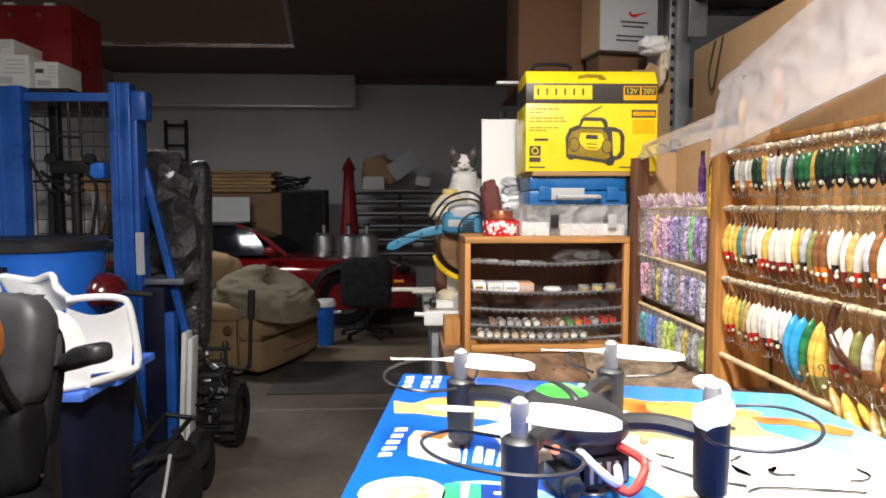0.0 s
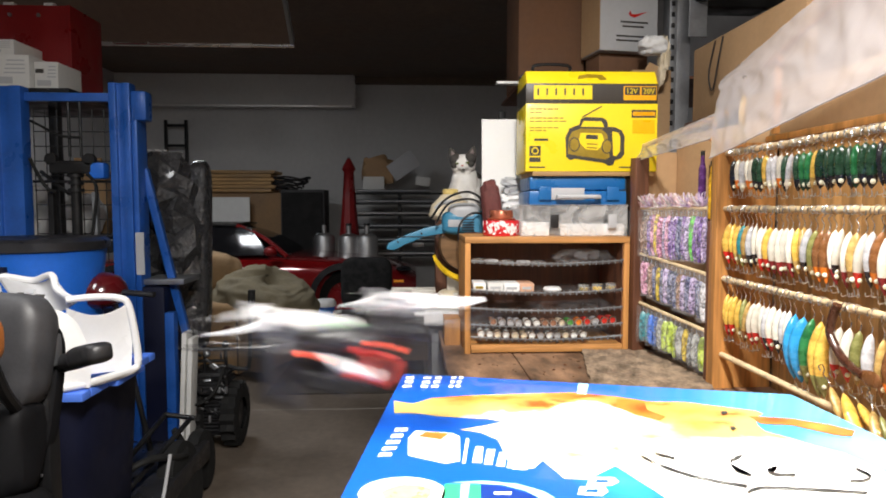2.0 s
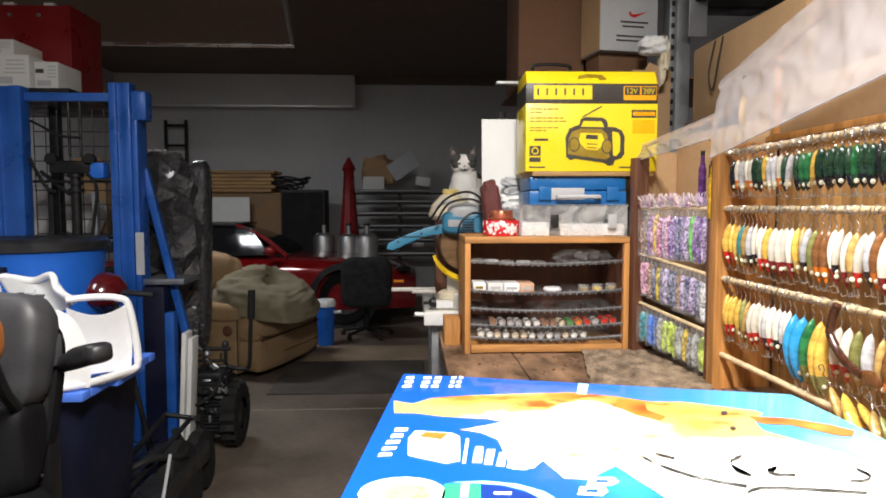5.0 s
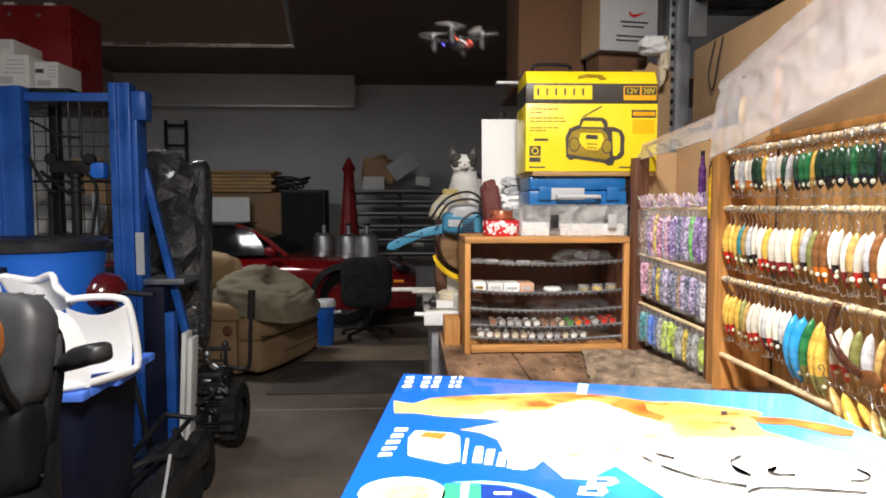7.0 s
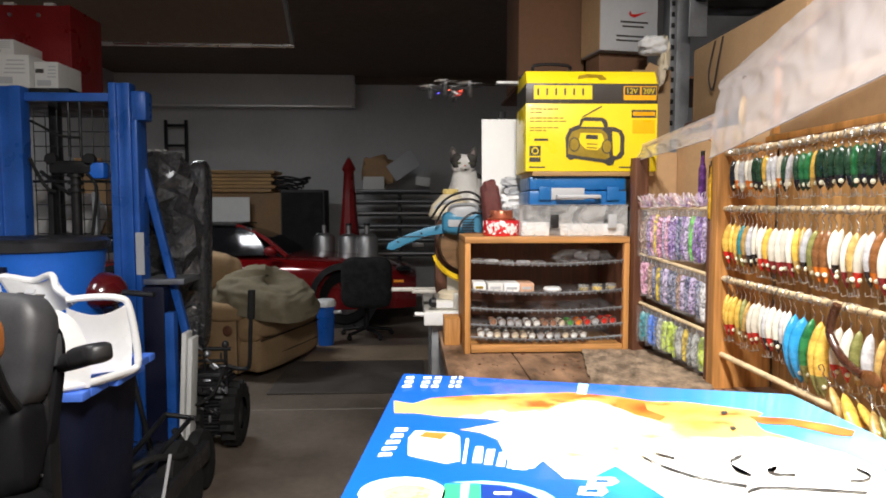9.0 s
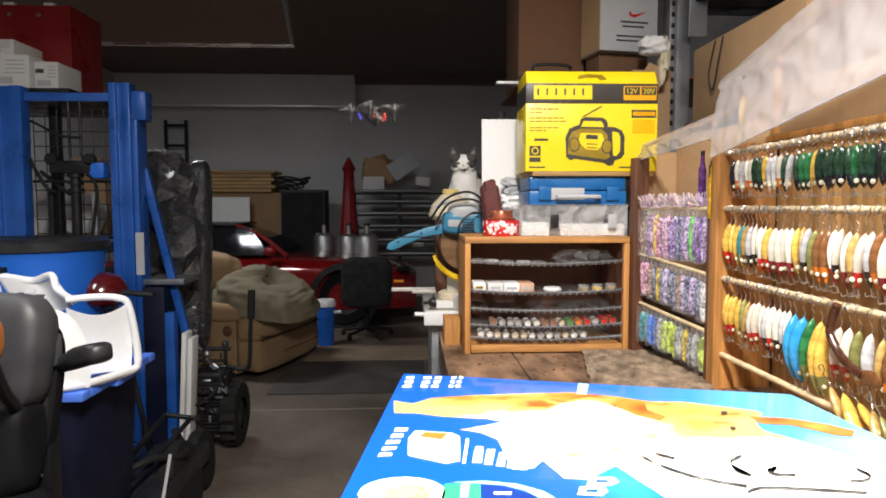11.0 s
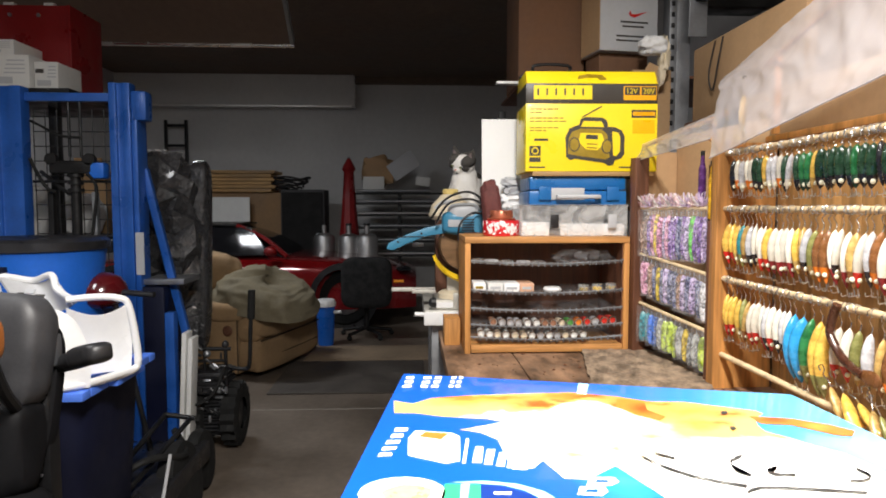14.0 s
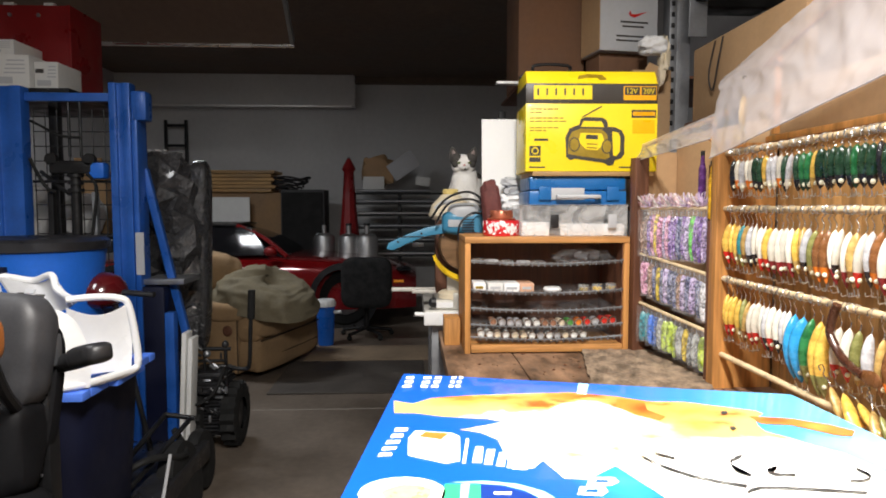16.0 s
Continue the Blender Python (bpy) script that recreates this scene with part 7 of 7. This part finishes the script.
# ---- the cat ----
def cat():
    t = thing("cat", "white cat with dark grey cap sitting on the crate", "cat", pose(0.252, 3.0, 1.392))
    part("body", joined(blob(0.09, 0.1, 0.1, (0.018, 0.04, 0.085), 0.9, 0.05, 32), blob(0.058, 0.06, 0.115, (-0.004, -0.02, 0.13), 0.95, 0.06, 32, 2), blob(0.045, 0.045, 0.05, (-0.008, -0.035, 0.2), 1, 0.05, 24, 3)), FUR, t)
    part("back_patch", blob(0.068, 0.095, 0.1, (0.032, 0.062, 0.105), 0.9, 0.06, 28, 5), FURG, t, "dark grey back")
    for x in (-0.032, 0.024):
        part("foreleg", tube([(x, -0.05, 0.12), (x, -0.066, 0.06), (x, -0.068, 0.012)], 0.019, 10), FUR, t)
        part("paw", blob(0.021, 0.028, 0.014, (x, -0.076, 0.014), n=14), FUR, t)
    part("tail", tube([(0.05, 0.13, 0.03), (0.095, 0.06, 0.022), (0.09, -0.02, 0.02)], 0.016, 10), FURG, t)
    h = part("head", joined(blob(0.052, 0.05, 0.046, (0, 0, 0), 0.95, 0.04, 32), blob(0.022, 0.018, 0.015, (0, -0.04, -0.016), 1, 0, 18), blob(0.032, 0.028, 0.026, (0.02, -0.012, -0.014), 1, 0.06, 16), blob(0.032, 0.028, 0.026, (-0.02, -0.012, -0.014), 1, 0.06, 16), blob(0.04, 0.04, 0.035, (0.004, 0.01, -0.04), 1, 0.05, 18)), FUR, t)
    for s in (-1, 1):
        part("head_patch", joined(blob(0.027, 0.043, 0.03, (s * 0.031, -0.005, 0.02), 0.95, 0.06, 20, s), blob(0.02, 0.016, 0.02, (s * 0.031, -0.03, -0.002), 1, 0.15, 16, s)), FURG, h, "dark grey cap")
        part("ear", moved(lathe([(0.024, -0.012), (0.022, 0.01), (0.013, 0.036), (0.003, 0.052), (0, 0.053)], 14), Matrix.Translation((s * 0.037, 0.004, 0.034)) @ Matrix.Rotation(s * 0.28, 4, "Y") @ Matrix.Diagonal((1, 0.42, 1, 1))), FURG, h)
        part("inner_ear", moved(lathe([(0.012, 0), (0.006, 0.02), (0, 0.03)], 10), Matrix.Translation((s * 0.038, -0.006, 0.04)) @ Matrix.Rotation(s * 0.28, 4, "Y") @ Matrix.Diagonal((1, 0.3, 1, 1))), mat("ear_skin", (0.22, 0.17, 0.16), 0.8), h)
        part("eye", blob(0.0075, 0.004, 0.0055, (s * 0.022, -0.0495, 0.003), n=12), EYE_M, h)
    part("nose", blob(0.006, 0.005, 0.004, (0, -0.058, -0.009), n=10), PINK, h)
    part("chin_patch", blob(0.006, 0.004, 0.005, (0.004, -0.052, -0.027), 1, 0.1, 12), FURG, h)
    part("nape_patch", blob(0.03, 0.02, 0.02, (0, 0.035, 0.03), 1, 0.1, 14), FURG, h)
    rnd = random.Random(2)
    for name, cx, cy, cz, sx, sy, sz, n, ma in (("chest_fur", -0.004, -0.02, 0.13, 0.06, 0.062, 0.118, 900, FUR), ("flank_fur", 0.018, 0.04, 0.085, 0.092, 0.102, 0.1, 900, FUR), ("back_fur", 0.034, 0.064, 0.107, 0.07, 0.097, 0.1, 500, FURG)):
        verts, faces = [], []
        for i in range(n):
            d = Vector((rnd.gauss(0, 1), rnd.gauss(0, 1), rnd.gauss(0, 1))).normalized()
            p = Vector((cx + d.x * sx, cy + d.y * sy, max(0.012, cz + d.z * sz)))
            tip = p + d * 0.006 + Vector((rnd.uniform(-0.004, 0.004), rnd.uniform(-0.004, 0.004), -0.016))
            tip.z = max(0.002, tip.z)
            u = d.orthogonal().normalized() * 0.0022
            w = d.cross(u)
            k = len(verts)
            verts += [p + u, p - 0.5 * u + 0.87 * w, p - 0.5 * u - 0.87 * w, tip]
            faces += [(k, k + 1, k + 3), (k + 1, k + 2, k + 3), (k + 2, k, k + 3)]
        me = bpy.data.meshes.new(name)
        me.from_pydata([tuple(v) for v in verts], [], faces)
        me.materials.append(ma)
        new(name, me).parent = t
    t.scale = (1.08, 1.08, 0.97)
    return t, h


CAT, CAT_HEAD = cat()


# ---- the quadcopter ----
def prop_material():
    """Thin white plastic that lets light through."""
    m = mat("white_propeller", (0.88, 0.88, 0.88), 0.3, var=0.03, bump=0.0)
    n, l = m.node_tree.nodes, m.node_tree.links
    tl, mx = n.new("ShaderNodeBsdfTranslucent"), n.new("ShaderNodeMixShader")
    tl.inputs[0].default_value, mx.inputs[0].default_value = (0.95, 0.95, 0.95, 1), 0.5
    l.new(n["Principled BSDF"].outputs[0], mx.inputs[1])
    l.new(tl.outputs[0], mx.inputs[2])
    l.new(mx.outputs[0], n["Material Output"].inputs["Surface"])
    return m


ARM = 0.0535


def quadcopter():
    t = thing("quadcopter", "small black quadcopter with white propellers and green canopy", "drone", pose(0, 0, 0))
    black = BLACKPL
    part("hull", joined(blob(0.025, 0.038, 0.0105, (0, 0, 0.032), 0.7, 0, 24), bx(-0.016, 0.016, -0.03, 0.028, 0.012, 0.026, 0.003)), black, t)
    part("canopy", blob(0.016, 0.021, 0.0065, (0, 0.014, 0.038), 0.85, 0, 22), mat("green_canopy", (0.05, 0.42, 0.05), 0.3, var=0.2, coat=0.5), t, "bright green canopy")
    part("canopy_stripe", blob(0.005, 0.023, 0.007, (0, 0.014, 0.0385), 0.85, 0, 18), black, t)
    props = []
    grey = mat("grey_hub", (0.26, 0.26, 0.28), 0.45)
    white = prop_material()
    for sx in (-1, 1):
        for sy in (-1, 1):
            x, y = sx * ARM, sy * ARM
            part("arm", tube([(0.02 * sx, 0.025 * sy, 0.034), (0.035 * sx, 0.037 * sy, 0.036), (x, y, 0.033)], 0.0052, 8), black, t)
            part("motor_pod", moved(lathe([(0, 0), (0.005, 0), (0.0085, 0.004), (0.0092, 0.022), (0.0092, 0.041), (0.0065, 0.043), (0, 0.043)], 18), pose(x, y, 0)), black, t)
            part("hub_pin", moved(lathe([(0.0045, 0.043), (0.0045, 0.05), (0.0052, 0.053), (0.0042, 0.06), (0.0015, 0.062), (0, 0.062)], 14), pose(x, y, 0)), grey, t)
            a0 = math.atan2(sy, sx)
            pts = []
            for k in range(9):
                a = a0 + radians(-105 + 210 * k / 8)
                r = (0.012, 0.034, 0.047, 0.05, 0.05, 0.05, 0.047, 0.034, 0.012)[k]
                pts.append((x + r * math.cos(a), y + r * math.sin(a), 0.039 + 0.006 * math.sin(math.pi * k / 8)))
            part("propeller_guard", tube(pts, 0.001, 6), black, t, "thin black wire guard")

            def blade(u, v):
                r = 0.004 + 0.0435 * u
                c = 0.0098 * (math.sin(math.pi * min(1, 0.1 + 0.85 * u)) ** 0.5) * (1 if u < 0.97 else 0.4)
                return Vector((r, (v - 0.45) * 2 * c, 0.0018 * (1 - u) + (v - 0.5) * 0.006 * (1 - 0.6 * u)))
            b1 = sheet(blade, 12, 4, 0.0007)
            b2 = moved(sheet(blade, 12, 4, 0.0007), pose(0, 0, 0, 0, 0, 180))
            p = part("propeller", joined(b1, b2, lathe([(0, -0.002), (0.0046, -0.002), (0.0046, 0.003), (0, 0.004)], 14)), white, t, "white two-bladed propeller", 60)
            p.matrix_basis = pose(x, y, 0.0525)
            props.append((p, x, y, sx * sy))
    red = mat("red_wire", (0.55, 0.03, 0.02), 0.4)
    part("wire", tube([(0.012, -0.032, 0.024), (0.02, -0.045, 0.018), (0.008, -0.05, 0.006), (0.0, -0.034, 0.012)], 0.0026, 8), red, t, "red wire")
    part("wire", tube([(-0.012, -0.032, 0.024), (-0.005, -0.047, 0.016), (0.004, -0.046, 0.01), (0.01, -0.034, 0.013)], 0.0022, 8), WHITEPL, t, "white wire")
    part("led", blob(0.0026, 0.0026, 0.0024, (-0.026, -0.034, 0.026), n=10), REDLED, t, "glowing red light")
    part("led", blob(0.0026, 0.0026, 0.0024, (0.026, -0.034, 0.026), n=10), REDLED, t, "glowing red light")
    for s in (-1, 1):
        part("led", blob(0.0026, 0.0026, 0.0024, (s * 0.03, 0.036, 0.026), n=10), BLUELED, t, "glowing blue light")
    part("battery", bx(-0.009, 0.019, -0.033, 0.012, 0.002, 0.019, 0.003), black, t, "ribbed black battery")
    for k in range(5):
        part("battery_rib", bx(-0.006 + 0.005 * k, -0.004 + 0.005 * k, -0.0345, -0.0332, 0.005, 0.016), grey, t)
    part("camera_pod", joined(bx(-0.024, -0.011, -0.036, -0.012, -0.0, 0.012, 0.003), moved(lathe([(0, 0), (0.006, 0), (0.006, 0.004), (0.004, 0.005), (0, 0.003)], 14), pose(-0.0175, -0.036, 0.006, 90))), black, t)
    return t, props


DRONE, PROPS = quadcopter()


def motions():
    # flight: seconds, x, y, z, pitch, roll, heading
    flight = [
        (0, 0.094, 0.36, 1.2665, 0, 0, 11),
        (1.1, 0.094, 0.36, 1.2665, 0, 0, 11),
        (1.3, 0.108, 0.36, 1.268, 0, 2, 10),
        (1.5, 0.154, 0.36, 1.258, 0, 2, 8),
        (1.6, 0.162, 0.345, 1.268, 0, -1, 10),
        (1.7, 0.14, 0.36, 1.272, -4, -4, 14),
        (1.8, 0.093, 0.385, 1.275, -6, -6, 16),
        (1.9, 0.03, 0.42, 1.278, -6, -5, 18),
        (2, -0.055, 0.475, 1.29, -5, -3, 20),
        (2.1, -0.125, 0.58, 1.258, 0, -4, 24),
        (2.2, -0.204, 0.72, 1.212, 8, -6, 30),
        (2.4, -0.33, 0.88, 1.142, 10, -8, 35),
        (2.6, -0.447, 1.05, 1.073, 12, -6, 40),
        (2.8, -0.537, 1.2, 1.047, 14, -4, 42),
        (3, -0.569, 1.4, 1.071, 16, -10, 40),
        (3.2, -0.441, 1.65, 1.139, 20, -16, 36),
        (3.4, -0.238, 1.85, 1.276, 10, -16, 30),
        (3.5, -0.06, 1.6, 1.437, 4, -6, 25),
        (3.6, -0.019, 1.58, 1.517, 4, -6, 20),
        (3.8, 0.077, 1.55, 1.767, 0, 6, 18),
        (4, 0.131, 1.55, 1.988, 0, 4, 18),
        (4.6, 0.137, 1.55, 2.209, 0, 0, 20),
        (5.4, 0.084, 1.55, 2.066, 0, 2, 24),
        (6, 0.037, 1.95, 1.946, 0, 2, 28),
        (6.3, 0.037, 2, 1.875, -2, 2, 30),
        (6.6, 0.083, 2, 1.926, -2, 2, 30),
        (6.9, 0.122, 2, 1.92, -2, 2, 28),
        (7, 0.144, 2, 1.902, -2, 2, 28),
        (7.2, 0.17, 2.02, 1.849, -2, 0, 26),
        (7.5, 0.213, 2.05, 1.728, 0, 0, 22),
        (7.8, 0.233, 2.05, 1.569, 2, 2, 10),
        (8, 0.285, 2.05, 1.513, 2, 2, 4),
        (8.2, 0.298, 2.05, 1.528, 2, 0, 0),
        (8.4, 0.269, 2.08, 1.576, 0, -2, 6),
        (8.6, 0.237, 2.2, 1.694, 0, -4, 14),
        (8.8, 0.19, 2.35, 1.814, 0, -2, 24),
        (9, 0.145, 2.4, 1.823, 0, -2, 28),
        (9.2, 0.097, 2.45, 1.752, 0, 0, 32),
        (9.8, 0.002, 2.4, 1.546, 0, -2, 36),
        (10.5, -0.08, 2.35, 1.543, 0, -2, 40),
        (11, -0.135, 2.25, 1.712, 0, 0, 42),
        (11.3, -0.154, 2.25, 1.803, -2, 2, 44),
        (11.5, -0.154, 2.15, 1.835, -2, 0, 44),
        (11.8, -0.183, 2.15, 1.947, -2, 0, 44),
        (12.1, -0.234, 2.2, 2.034, -2, -2, 44),
        (12.3, -0.241, 2.15, 2.082, 0, -2, 44),
        (12.7, -0.263, 1.95, 2.204, 0, 0, 44),
        (13.4, -0.41, 1.95, 2.297, 0, -4, 44),
        (14, -0.592, 2, 2.185, 0, -4, 44),
        (14.2, -0.654, 2, 2.051, 0, -2, 44),
        (14.4, -0.685, 2, 1.93, 6, 0, 46),
        (14.5, -0.705, 2, 1.81, 8, -1, 46),
        (14.6, -0.715, 2.05, 1.757, 12, 0, 46),
        (14.8, -0.655, 2.1, 1.532, 16, 0, 44),
        (15, -0.565, 2.2, 1.335, 16, -4, 40),
        (15.2, -0.455, 2.3, 1.08, 14, -6, 36),
        (15.4, -0.36, 2.35, 1.035, 12, -10, 34),
        (15.5, -0.285, 2.28, 1.25, 16, -10, 33),
        (15.6, -0.305, 2.2, 1.4, 18, -10, 32),
        (15.8, -0.175, 2.05, 1.827, 18, 0, 30),
        (16, -0.116, 2, 2.211, 2, 2, 30),
    ]
    walk(DRONE, [(t, pose(x, y, z, rx, ry, rz)) for t, x, y, z, rx, ry, rz in flight])
    starts = (-31.0, -28.0, 52.0, -28.0)
    for i, (p, x, y, way) in enumerate(PROPS):
        rows, a = [], starts[i]
        for k in range(481):
            t = k / 30
            rows.append((t, pose(x, y, 0.0525, 0, 0, a)))
            a += way * 84 * min(1.0, max(0.0, (t - 0.05) / 0.9)) ** 1.6
        walk(p, rows)
    # the cat follows the drone with its head
    head = [(0, 0, 0, 0), (1.6, 0, 0, 0), (2.0, 2, -10, -4), (3.0, 4, -6, -4), (3.5, 8, 2, 3), (4.2, 6, 0, 0), (6.3, 0, 0, -2), (7.5, -2, 6, 0), (8.2, 0, 10, 0), (9.2, 2, 0, 0),
            (11.3, 2, -4, 0), (12.5, 0, 0, 0), (13.4, 0, 0, 0), (13.7, 8, -16, 6), (14.0, 22, -38, 14), (14.2, 20, -42, 14), (14.5, 4, -18, 4), (14.9, -2, -16, 0), (15.3, 4, -10, 0), (16.0, 0, 0, 0)]
    walk(CAT_HEAD, [(t, pose(-0.012, -0.045, 0.232, rx, ry, rz)) for t, rx, rz, ry in head])


motions()
